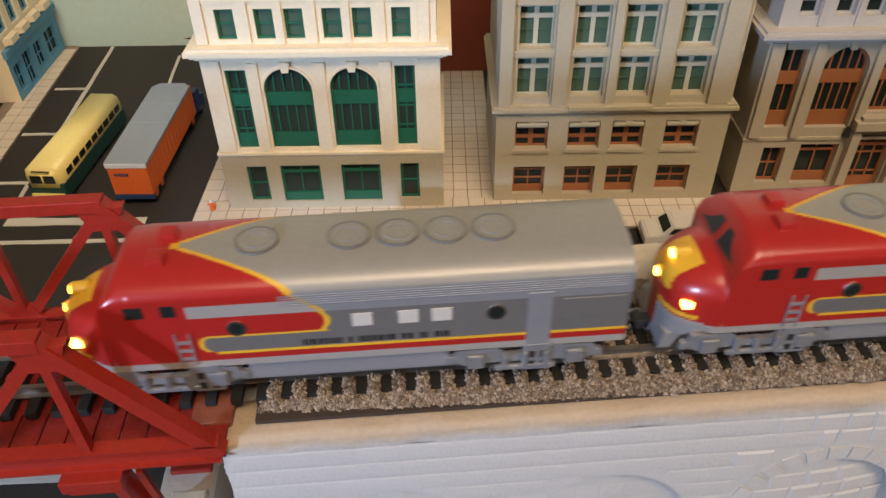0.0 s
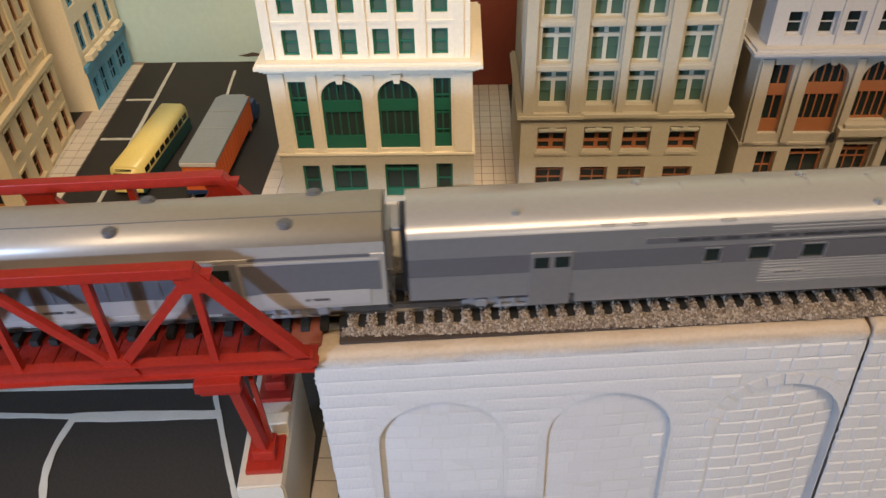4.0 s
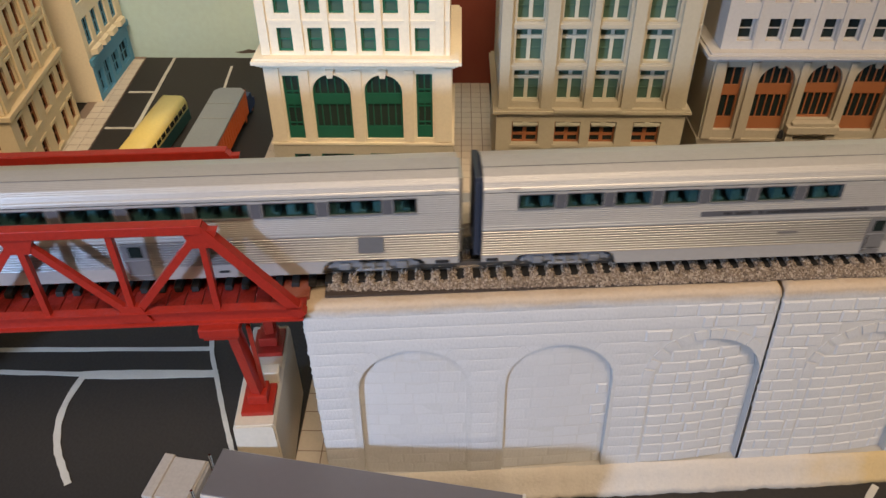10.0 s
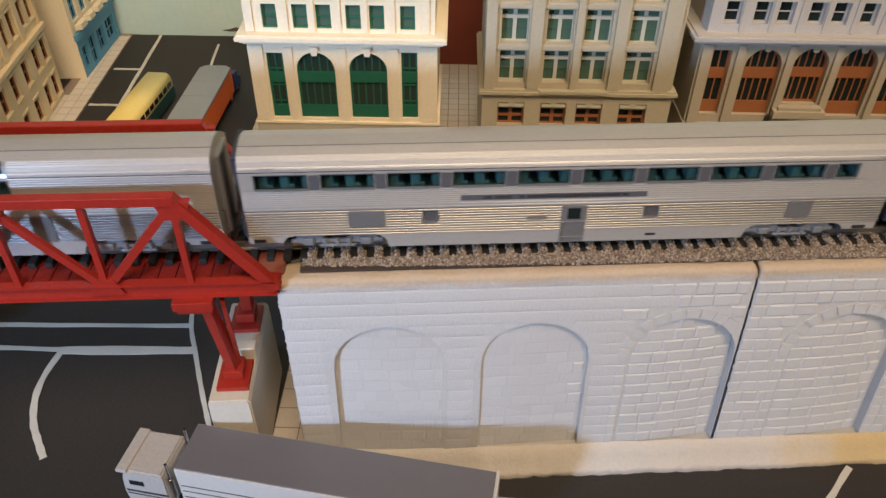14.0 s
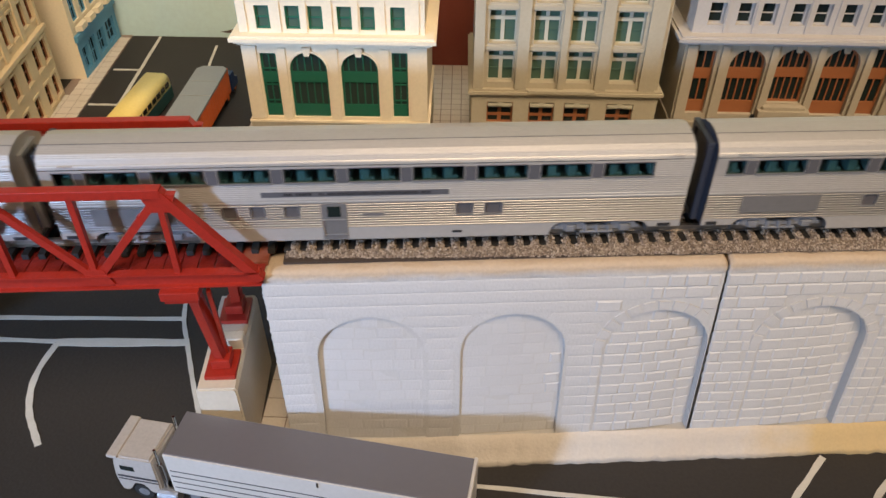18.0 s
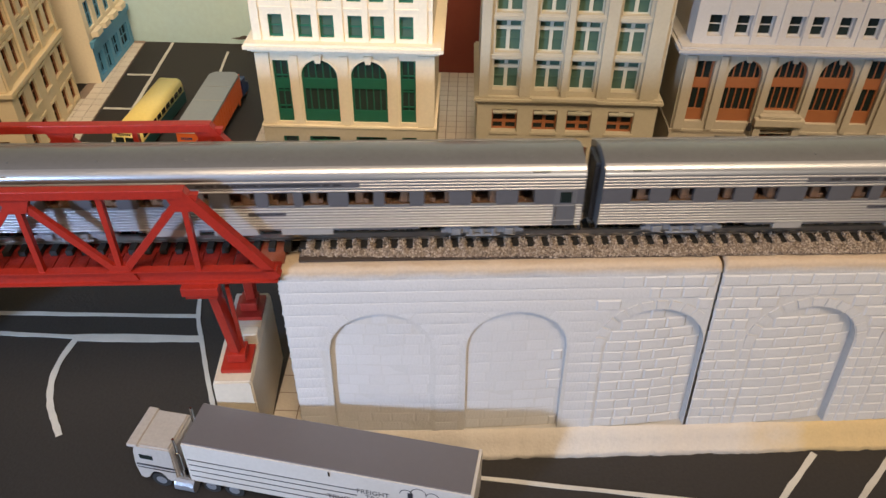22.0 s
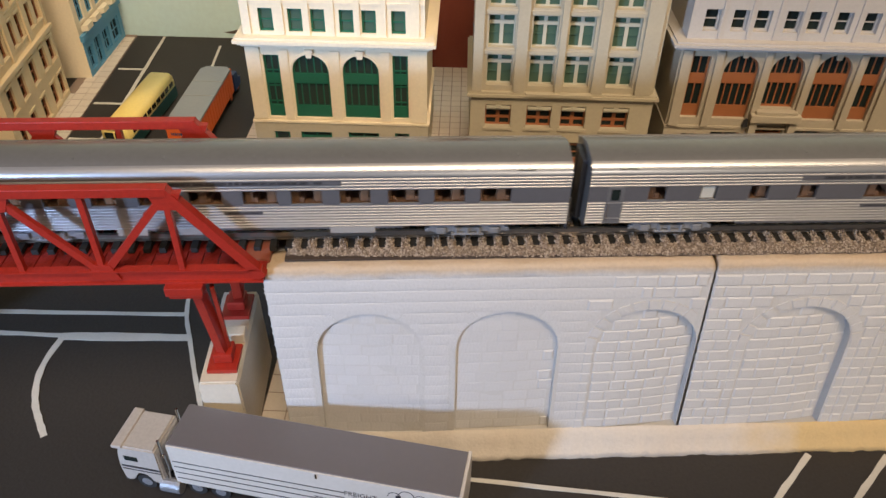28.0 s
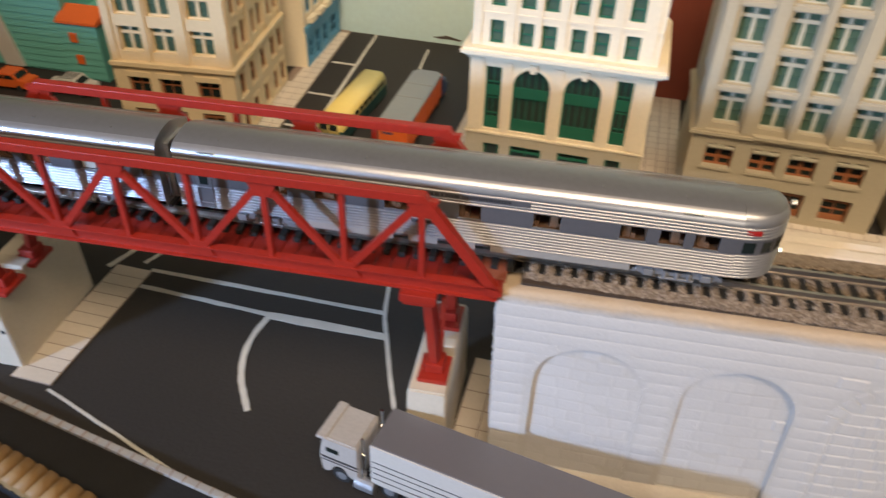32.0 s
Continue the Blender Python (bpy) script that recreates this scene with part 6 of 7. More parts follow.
            loft(bm, [(v + 0.12, z, 0) for v, z in slope[1:]], a, b, False)
            part("roof_pane", bm, GLASS_DARK, car, "curved rooftop window")
    for d in doors:
        door_part(car, *d, PLATE)
    for k, (a, b) in enumerate(boards):
        name_board(car, a, b, 15.2, 16.7, k + round(length))
    plates(car, flats, PLATE)
    plates(car, [(e0 + 1.2, e0 + 4.2, 3.6, 4.6), (e1 - 6, e1 - 2.5, 3.6, 4.6), (length * 0.62, length * 0.62 + 2.6, 3.0, 3.7)], DARK, "step")
    for u in (8, length - 9):
        bm = bmesh.new()
        box(bm, u, u + 3.2, -HALF - 0.1, -HALF + 0.6, 24.8, 25.3)
        part("roof_step", bm, SILVER, car)
    running_gear(car, length, 24.6, True, 2.8)
    return car


def streamliner(name, label, length, wins, doors, board, small, dome=None, tail=False, blind=()):
    """A single-level fluted stainless car with a dark roof; dome: span of a glazed dome; tail: a rounded end."""
    car = thing(name, label, "railway carriage", group="passenger cars")
    e0, e1 = 2.4, length - (0 if tail else 2.4)
    s1 = e1 - (12 if tail else 0)
    zb, zt = 12.55, 16.9
    bm = bmesh.new()
    ribs(bm, 5.2, 12.4, e0, s1)
    ribs(bm, 17.0, 20.8, e0, s1)
    quad(bm, (e0, HALF, 5.2), (e0, HALF, 21.4), (s1, HALF, 21.4), (s1, HALF, 5.2), 0)
    quad(bm, (e0, -HALF, 5.2), (e0, HALF, 5.2), (s1, HALF, 5.2), (s1, -HALF, 5.2), 0)
    part("fluted_side", bm, STEEL, car, "fluted stainless side")
    bm = bmesh.new()
    facade(bm, e0, s1, 12.4, 17.0, [(a - 0.2, b + 0.2, zb, zt, 0) for a, b in wins], 0.8, -HALF - 0.06)
    part("window_strip", bm, BAND, car)
    panes(car, "window", [(a - 0.2, b + 0.2, zb, zt) for a, b in wins], GLASS_CLEAR, -HALF + 0.1, BAND, 0.1)
    for a, b in blind:
        bm = bmesh.new()
        box(bm, a + 0.2, b - 0.2, -HALF + 0.55, -HALF + 0.62, zb + 0.3, zt - 0.3)
        part("window_blind", bm, WHITE, car)
    interior(car, e0 + 2, s1 - 2, 12.6, SEAT_BROWN, 6.0, WOOD)
    # roof: bright shoulder below, grey above
    ring = roof_curve(20.9, 24.9, HALF, 1, 22, 2.3)
    ring = [(v, z, 0 if z < 23.3 else 1) for v, z, _ in ring]
    bm = bmesh.new()
    spans = [(e0, s1)]
    if dome:
        spans = [(e0, dome[0]), (dome[1], s1)]
    for a, b in spans:
        loft(bm, ring, a, b, False)
    if dome:
        loft(bm, [p for p in ring if p[1] < 21.6 and p[0] < 0], dome[0], dome[1], False)
        loft(bm, [p for p in ring if p[1] < 21.6 and p[0] > 0], dome[0], dome[1], False)
        for u in dome:
            bm.faces.new([bm.verts.new((u, v, z)) for v, z, _ in ring]).material_index = 1
    for u in (e0,) if tail else (e0, s1):
        bm.faces.new([bm.verts.new((u, v, z)) for v, z, _ in ring] + [bm.verts.new((u, HALF, 3.6)), bm.verts.new((u, -HALF, 3.6))]).material_index = 1 if u == e0 else 0
    for f in bm.faces:
        f.smooth = len(f.verts) == 4
    part("roof", bm, [STEEL, ROOF], car, "grey roof with a bright shoulder")
    if not dome:
        for k in range(7):
            bm = bmesh.new()
            u = 14 + k * (s1 - 28) / 6
            box(bm, u, u + 0.3, -5.6, 2.0, 24.2, 24.6)
            part("roof_joint", bm, ROOF, car)
    for u in (12.0, s1 - 12.0):
        bm = bmesh.new()
        for x in (-2.2, 2.2):
            rod(bm, (u + x, -8.8, 22.2), (u + x, -9.6, 22.5), 0.2, 6)
        rod(bm, (u - 2.2, -9.6, 22.5), (u + 2.2, -9.6, 22.5), 0.2, 6)
        part("grab_iron", bm, CHROME, car)
    bm = bmesh.new()
    box(bm, 40, s1 - 40, -2.0, 2.0, 4.2, 5.2, 0.2)
    part("underframe", bm, DARK, car)
    bm = bmesh.new()
    box(bm, 44, s1 - 44, -HALF + 0.25, -HALF + 0.7, 4.3, 5.2, 0.1)
    part("sill_strip", bm, BAG_PLATE, car)
    for u0, u1 in small:
        bm = bmesh.new()
        box(bm, u0, u1, -HALF + 0.1, -HALF + 3, 3.0, 5.15, 0.15)
        part("skirt_box", bm, SILVER, car)
    for d in doors:
        door_part(car, *d, BAG_PLATE)
    name_board(car, board[0], board[1], 18.5, 20.0, round(length + board[0]))
    name_board(car, (board[0] + board[1]) / 2 - 6, (board[0] + board[1]) / 2 + 4, 9.6, 10.7, 7 + round(board[0]))
    if dome:
        d0, d1 = dome
        bm = bmesh.new()
        for z, v, r in ((21.2, 9.1, 0.55), (24.4, 8.2, 0.42), (27.3, 5.0, 0.42)):
            for s in (-1, 1):
                a, b = (d0, d1) if z < 24 else (d0 + (z - 21.2) * 1.0, d1 - (z - 21.2) * 1.0)
                bar(bm, (a, s * v, z), (b, s * v, z), r * 1.6, r * 1.6)
        for k in range(6):
            u = d0 + 7 + k * (d1 - d0 - 14) / 5
            for s in (-1, 1):
                bar(bm, (u, s * 9.1, 21.2), (u, s * 8.2, 24.4), 0.55, 0.6)
                bar(bm, (u, s * 8.2, 24.4), (u, s * 5.0, 27.3), 0.5, 0.55)
        for s in (-1, 1):
            for u, w in ((d0, d0 + 6.8), (d1, d1 - 6.8)):
                bar(bm, (u, s * 9.1, 21.2), (w, s * 5.0, 27.3), 0.8, 0.8)
        part("dome_frame", bm, SILVER, car)
        for s in (-1, 1):
            bm = bmesh.new()
            quad(bm, (d0 + 0.4, s * 9.05, 21.3), (d1 - 0.4, s * 9.05, 21.3), (d1 - 3.3, s * 8.15, 24.3), (d0 + 3.3, s * 8.15, 24.3))
            quad(bm, (d0 + 3.3, s * 8.15, 24.5), (d1 - 3.3, s * 8.15, 24.5), (d1 - 6.8, s * 4.95, 27.2), (d0 + 6.8, s * 4.95, 27.2))
            part("dome_pane", bm, GLASS_CLEAR, car)
        for u, w in ((d0 + 0.3, d0 + 6.7), (d1 - 0.3, d1 - 6.7)):
            bm = bmesh.new()
            quad(bm, (u, -8.9, 21.3), (u, 8.9, 21.3), (w, 4.8, 27.2), (w, -4.8, 27.2))
            part("dome_pane", bm, GLASS_CLEAR, car)
        bm = bmesh.new()
        box(bm, d0 + 6.6, d1 - 6.6, -4.8, 3.0, 27.2, 27.5, 0.1)
        dome_roof = part("dome_roof", bm, ROOF, car)
        bm = bmesh.new()
        box(bm, 0, 0.5, -4.0, 2.6, 27.49, 27.66)
        slat = mesh_of("roof_slat", bm, BAND)
        for k in range(26):
            place("roof_slat", slat, dome_roof, mm(d0 + 8 + k * 1.3, 0, 0))
        interior(car, d0 + 3, d1 - 3, 21.6, SEAT_BROWN, 4.4, WOOD)
        for a, b in ((4, 41), (101, 160)):
            bm = bmesh.new()
            n = 4 if a < 10 else 5
            for k in range(n + 1):
                u = a + (b - a) * k / n
                rod(bm, (u, 2.4, 24.0), (u, 2.4, 26.6), 0.34, 6)
            rod(bm, (a, 2.4, 26.4), (b, 2.4, 26.4), 0.2, 6)
            part("roof_conduit", bm, CHROME, car)
        bm = bmesh.new()
        top = lambda v: 20.9 + 4.0 * max(0.0, 1 - (abs(v) / HALF) ** 2.3) ** (1 / 2.3)
        for k in range(6):
            v = -7.6 + k * 0.95
            box(bm, 12.0, 16.4, v, v + 0.45, top(v) - 0.3, top(v + 0.45) + 0.12)
        for v in (-2.6, -0.6):
            for k in range(26):
                box(bm, 10 + k * 1.2, 10.75 + k * 1.2, v, v + 1.5, top(v) - 0.3, top(v) + 0.16)
        part("roof_grille", bm, DARK, car)
    if tail:
        # the rounded observation end
        n = 16
        fl = []
        z = 5.2
        while z < 12.3:
            fl += [(d, z + 0.95 * f) for d, f in RIB]
            z += 0.95
        fl += [(0.05, 12.41), (0.05, 16.99)]
        z = 17.0
        while z < 20.7:
            fl += [(d, z + 0.95 * f) for d, f in RIB]
            z += 0.95
        fl += [(0.0, 21.2), (0.35, 22.2), (1.2, 23.4), (2.6, 24.2), (5.0, 24.7), (HALF, 24.9)]
        bm = bmesh.new()
        cols = []
        for i in range(n + 1):
            a = math.pi * i / n
            line = []
            for d, z in fl:
                v = -math.cos(a) * (HALF - d)
                if v > 0 and z > 21:
                    z = min(z, 20.9 + 4.0 * (1 - (v / HALF) ** 1.45))
                line.append(bm.verts.new((s1 + 12.0 * max(0, math.sin(a)) ** 0.9 * max(0.0, (HALF - d) / HALF) ** 0.8, v, z)))
            cols.append(line)
        for i in range(n):
            for j in range(len(fl) - 1):
                f = bm.faces.new((cols[i][j], cols[i + 1][j], cols[i + 1][j + 1], cols[i][j + 1]))
                f.material_index = 2 if 12.3 < fl[j][1] < 16.9 else (1 if fl[j][1] > 23.0 else 0)
                f.smooth = fl[j][1] > 21
        bm.faces.new([c[0] for c in cols])
        part("rounded_end", bm, [STEEL, ROOF, BAND], car, "rounded observation end")
        for i in range(1, n, 2):
            a0, a1 = math.pi * (i - 0.62) / n, math.pi * (i + 0.62) / n
            bm = bmesh.new()
            p = [(s1 + 12.0 * max(0, math.sin(a)) ** 0.9 + 0.06 * math.sin(a), -math.cos(a) * (HALF + 0.04)) for a in (a0, a1)]
            quad(bm, (*p[0], 13.0), (*p[1], 13.0), (*p[1], 16.3), (*p[0], 16.3))
            part("end_window", bm, GLASS_DARK, car)
        bm = bmesh.new()
        rod(bm, (e1 - 0.4, 0, 23.4), (e1 + 0.9, 0, 23.4), 0.7, 10)
        rod(bm, (e1 - 0.2, -2, 10.2), (e1 + 0.8, -2, 10.2), 0.8, 10)
        part("tail_lamp", bm, CHROME, car)
        bm = bmesh.new()
        box(bm, s1 + 1.2, s1 + 4.6, -HALF + 0.1, -HALF + 0.5, 18.6, 19.8)
        part("tail_marker", bm, WAR_RED, car)
    for u in (26.6, s1 - (12 if tail else 26.6)):
        t = place("truck", TRUCK_ME, car, mm(u, 0, 0))
        for x in (-7.2, 7.2):
            place("wheelset", WHEEL_ME, t, mm(x, 0, 2.65))
    for u, turn in ((2.2, 0),) if tail else ((2.2, 0), (length - 2.2, 180)):
        if not turn:
            place("diaphragm", DIAPHRAGM_LOW, car, mm(u, 0, 0, 0, 0, turn))
        else:
            rear_end(car, u, False)
        place("coupler", COUPLER, car, mm(u, 0, 0, 0, 0, turn))
    return car


def baggage(length):
    car = thing("baggage_car", "silver baggage car with grey side panels and round roof vents", "railway carriage", group="baggage cars")
    e0, e1 = 2.4, length - 2.4
    bm = bmesh.new()
    pts, flat, flutes = side_profile("b")
    flat(4.4, 17.8, 0)
    pts += [(-HALF - 0.12, 17.9, 0), (-HALF - 0.12, 18.6, 0), (-HALF, 18.7, 0)]
    ring = pts + roof_curve(21.6, 26.2, HALF, 1, 22, 2.3) + [(HALF, 4.4, 0)]
    loft(bm, ring, e0, e1, True, 2)
    for f in bm.faces:
        f.smooth = f.material_index == 1
    part("body_shell", bm, [BAG_SILVER, BAG_SILVER, RUBBER], car)
    bm = bmesh.new()
    box(bm, e0, e1, -5.0, -4.8, 25.6, 25.85)
    part("roof_seam", bm, BAG_PLATE, car)
    plates(car, [(4, 30, 9.0, 17.2), (43, 98, 9.0, 17.2), (111.6, e1 - 1, 9.0, 17.2)], BAG_PLATE, "side_panel")
    for a, b in ((4, 30), (43, 98), (111.6, e1 - 1)):
        bm = bmesh.new()
        box(bm, a, b, -HALF - 0.4, -HALF - 0.1, 17.0, 17.6, 0.05)
        part("panel_rail", bm, SKIRT, car)
        bm = bmesh.new()
        box(bm, a + 2, b - 2, -HALF - 0.2, -HALF, 18.0, 18.75)
        part("vent_strip", bm, BAND, car)
    bm = bmesh.new()
    box(bm, 38, length - 38, -HALF - 0.18, -HALF + 0.4, 3.5, 5.0, 0.1)
    part("side_sill", bm, SKIRT, car)
    for a, b in ((6, 28), (47.6, 92.5), (115, 138)):
        bm = bmesh.new()
        box(bm, a, b, -HALF - 0.26, -HALF - 0.15, 5.4, 9.2, 0.05)
        p = part("light_panel", bm, SKIRT, car)
        bm = bmesh.new()
        bars_of_text(bm, a + (b - a) * 0.4, a + (b - a) * 0.62, 6.6, 7.3, -HALF - 0.26, round(a))
        part("lettering", bm, DARK, p)
    bm = bmesh.new()
    box(bm, 0, 0.35, -HALF - 0.34, -HALF - 0.15, 9.4, 17.0)
    rib = mesh_of("panel_rib", bm, PLATE)
    for k in range(14):
        place("panel_rib", rib, car, mm(46 + k * 3.7, 0, 0))
    for a, b in ((30.6, 42.6), (98.8, 111.0)):
        bm = bmesh.new()
        box(bm, a, b, -HALF - 0.2, -HALF + 0.1, 4.2, 17.6, 0.1)
        d = part("sliding_door", bm, PLATE, car)
        for x in (a + 1.2, (a + b) / 2 + 0.4):
            bm = bmesh.new()
            box(bm, x, x + 4.2, -HALF - 0.28, -HALF - 0.19, 13.2, 16.2, 0.1)
            part("door_window", bm, GLASS_DARK, d)
        bm = bmesh.new()
        box(bm, a + 0.4, a + 2.4, -HALF - 0.5, -HALF - 0.1, 3.2, 4.3)
        part("door_step", bm, DARK, d)
    for u, v, z in [(17 + 35 * k, -6.7, 24.6) for k in range(4)] + [(22 + 35 * k, 3.4, 24.9) for k in range(4)]:
        bm = bmesh.new()
        rod(bm, (u, v, z), (u, v, z + 0.9), 1.6, 14)
        rod(bm, (u, v, z + 0.8), (u, v, z + 1.2), 1.1, 14)
        part("roof_vent", bm, BAG_PLATE, car)
    running_gear(car, length, 24.0, False)
    return car


def dormitory(length):
    """Single-level baggage-dormitory whose roof steps up at one end to meet the two-level cars."""
    car = thing("step_down_car", "shiny silver dormitory car with a raised roof fairing at one end", "railway carriage", group="passenger cars")
    e0, e1 = 2.4, length - 2.4
    wins = [(65, 68.3), (74.5, 79.2), (86, 90.7), (109.3, 114.3), (120.9, 126.3), (129.9, 133.8), (140.9, 145.9), (150, 153.7)]
    zb, zt = 11.9, 15.4
    bm = bmesh.new()
    pts, flat, flutes = side_profile("d")
    flat(2.4, 5.0, 0)
    flutes(5.0, 11.4, 0.85, 0, 0.14)
    loft(bm, pts, 78, length - 36, False)
    pts, flat, flutes = side_profile("d")
    flat(2.4, 11.4, 0)
    loft(bm, pts, 38, 78, False)
    pts, flat, flutes = side_profile("d")
    flat(5.0, 11.4, 0)
    loft(bm, pts, e0, 38, False)
    pts, flat, flutes = side_profile("d")
    flutes(5.0, 11.4, 0.85, 0, 0.14)
    loft(bm, pts, length - 36, e1, False)
    pts, flat, flutes = side_profile("d")
    flat(16.2, 21.4, 0)
    loft(bm, pts, e0, 78, False)
    pts, flat, flutes = side_profile("d")
    flutes(16.2, 21.4, 0.85, 0, 0.1)
    loft(bm, pts, 78, e1, False)
    quad(bm, (e0, HALF, 5.0), (e0, HALF, 21.4), (e1, HALF, 21.4), (e1, HALF, 5.0))
    quad(bm, (e0, -HALF, 5.0), (e0, HALF, 5.0), (e1, HALF, 5.0), (e1, -HALF, 5.0))
    part("fluted_side", bm, STEEL, car)
    bm = bmesh.new()
    facade(bm, e0, e1, 11.4, 16.2, [(a, b, zb, zt, 0) for a, b in wins], 0.8, -HALF + 0.04)
    part("window_strip", bm, BAND, car)
    panes(car, "window", [(a, b, zb, zt) for a, b in wins], GLASS_DARK, -HALF)
    interior(car, e0 + 2, e1 - 2, 12, SEAT)
    ring = roof_curve(21.2, 25.0, HALF, 0, 22, 2.3)
    bm = bmesh.new()
    loft(bm, ring, e0, 142, False)
    bm.faces.new([bm.verts.new((e0, v, z)) for v, z, _ in ring] + [bm.verts.new((e0, HALF, 3.6)), bm.verts.new((e0, -HALF, 3.6))])
    for f in bm.faces:
        f.smooth = len(f.verts) == 4
    part("roof", bm, SILVER, car)
    hood = [(-HALF, 21.2), (-HALF + 0.3, 24.2), (-HALF + 0.9, 26.4), (-7.6, 27.5), (-5.4, 28.4), (-3.0, 28.7), (0, 28.7), (4, 27.9), (6, 26.8), (7.4, 25.9), (8.6, 24.8), (9.2, 23.6), (HALF, 21.2)]
    bm = bmesh.new()
    lo = [bm.verts.new((138 + 9 * max(0, (z - 21.2) / 9.4) ** 0.9, v * (1.0 - 0.02), z)) for v, z in hood]
    mid = [bm.verts.new((147.5 + 0.5 * (z - 21.2) / 9.4, v, z)) for v, z in hood]
    hi = [bm.verts.new((e1, v, z)) for v, z in hood]
    low = [bm.verts.new((138, v, min(z, 21.2 + 3.8 * abs(math.sin(math.pi * i / (len(hood) - 1))) ** 0.8))) for i, (v, z) in enumerate(hood)]
    for a, b in ((low, mid), (mid, hi)):
        for i in range(len(hood) - 1):
            bm.faces.new((a[i], b[i], b[i + 1], a[i + 1]))
    bm.faces.new(hi[::-1] + [bm.verts.new((e1, -HALF, 3.6)), bm.verts.new((e1, HALF, 3.6))])
    for v in lo:
        bm.verts.remove(v)
    part("roof_fairing", bm, SILVER, car, "raised roof fairing with a sloped front")
    for u, v, z in ((25, -6, 24.3), (52, 3, 24.4), (88, 3, 24.4), (100, -7.4, 23.8), (128, 3, 24.4)):
        bm = bmesh.new()
        rod(bm, (u, v, z - 0.4), (u, v, z + 0.8), 0.8, 10)
        part("roof_vent", bm, STEEL, car)
    bm = bmesh.new()
    box(bm, 28.0, 37.0, -HALF - 0.2, -HALF + 0.1, 2.2, 16.6, 0.1)
    d = part("sliding_door", bm, PLATE, car)
    for x in (28.9, 33.2):
        bm = bmesh.new()
        box(bm, x, x + 3.1, -HALF - 0.28, -HALF - 0.19, 12.6, 15.4, 0.1)
        part("door_window", bm, GLASS_DARK, d)
    for u in (42.0, 48.5, 67.0, 112.0):
        bm = bmesh.new()
        box(bm, u, u + 3.0, -HALF - 0.1, -HALF + 0.9, 22.4, 22.8, 0.1)
        part("roof_step", bm, SILVER, car)
    for k in range(8):
        bm = bmesh.new()
        box(bm, 34 + k * 13.5, 34.4 + k * 13.5, -1.6, 1.8, 24.4, 25.15)
        part("roof_joint", bm, SILVER, car)
    door_part(car, length - 7.6, length - 3.0, 3.4, 17.0, PLATE)
    name_board(car, 52, 108, 17.5, 18.9, 3)
    name_board(car, 80, 88, 7.6, 8.6, 9, SILVER)
    running_gear(car, length, 25.0, False)
    return car


# ---- streamlined locomotive, lofted along its length ----
SIDE_Z = [0.25 * i for i in range(69)]


NOSE = 4.6


def loco_section(u, n=76):
    """The body's outline at u from the nose, from the near sill over the roof to the far sill."""
    s = max(u - NOSE, 0.01)
    half = 9.3 * min(1.0, s / 7.6) ** 0.28
    if u < 12.8:
        top = 11.0 + 8.1 * (s / (12.8 - NOSE)) ** 0.24
    elif u < 16.6:
        top = 19.1 + 5.8 * math.sin((u - 12.8) / 3.8 * math.pi / 2) ** 0.9
    else:
        top = 24.9
    eave = min(top - 0.4, 21.2) if u > 12.8 else top * 0.58 + 2.0
    power = 2.5 if u > 18 else 2.3
    z0 = 7.1 if u > 10 else 7.1 - 4.6 * (1 - s / (10 - NOSE))
    side = [z0 + (eave - z0) * d / SIDE_Z[-1] for d in SIDE_Z]
    pts = [(-half, z) for z in side]
    for i in range(1, n):
        a = math.pi * i / n
        c, s = math.cos(a), math.sin(a)
        pts.append((-half * math.copysign(abs(c) ** (2 / power), c), eave + (top - eave) * abs(s) ** (2 / power)))
    return pts + [(half, z) for z in side[::-1]]


def livery(u, v, z):
    """The paint at a spot of the body: 0 red, 1 yellow, 2 grey side, 3 roof silver, 4 dark grey, 5 pale fluting."""
    w = abs(v)
    if u < 9.8 and w < 3.6 and z > 12.4:
        return 1
    if u < 9.6 and 9.0 < z < 9.9:
        return 1
    if z < 8.0:
        return 2 if u < 11 else 5
    if z < 8.6:
        return 5
    if z < 10.4:
        return 1 if z > 9.85 and u > 29 else 0
    if z < 13.95:
        edge = 26.8 + 1.75 - math.sqrt(max(0.0, 1.75 ** 2 - (z - 12.15) ** 2))
        if u > edge + 0.6 and z < 13.5:
            return 4
        return 1 if u > edge - 0.2 and u < 47 else (0 if u < 47 else 4)
    if z < 17.8:
        edge = 47.5 - ((z - 15.9) / 1.9) ** 2
        paint = 4
    elif z < 21.8:
        edge, paint = 42.0 + (21.8 - z) * 1.3, 2
    else:
        edge, paint = 24.0 + w * 2.0, 3
    if u > edge:
        return paint
    if u > edge - 0.9 - (0.5 if z > 21.8 else 0):
        return 1
    return 5 if 17.9 < z < 20.4 and u > 26 else 0


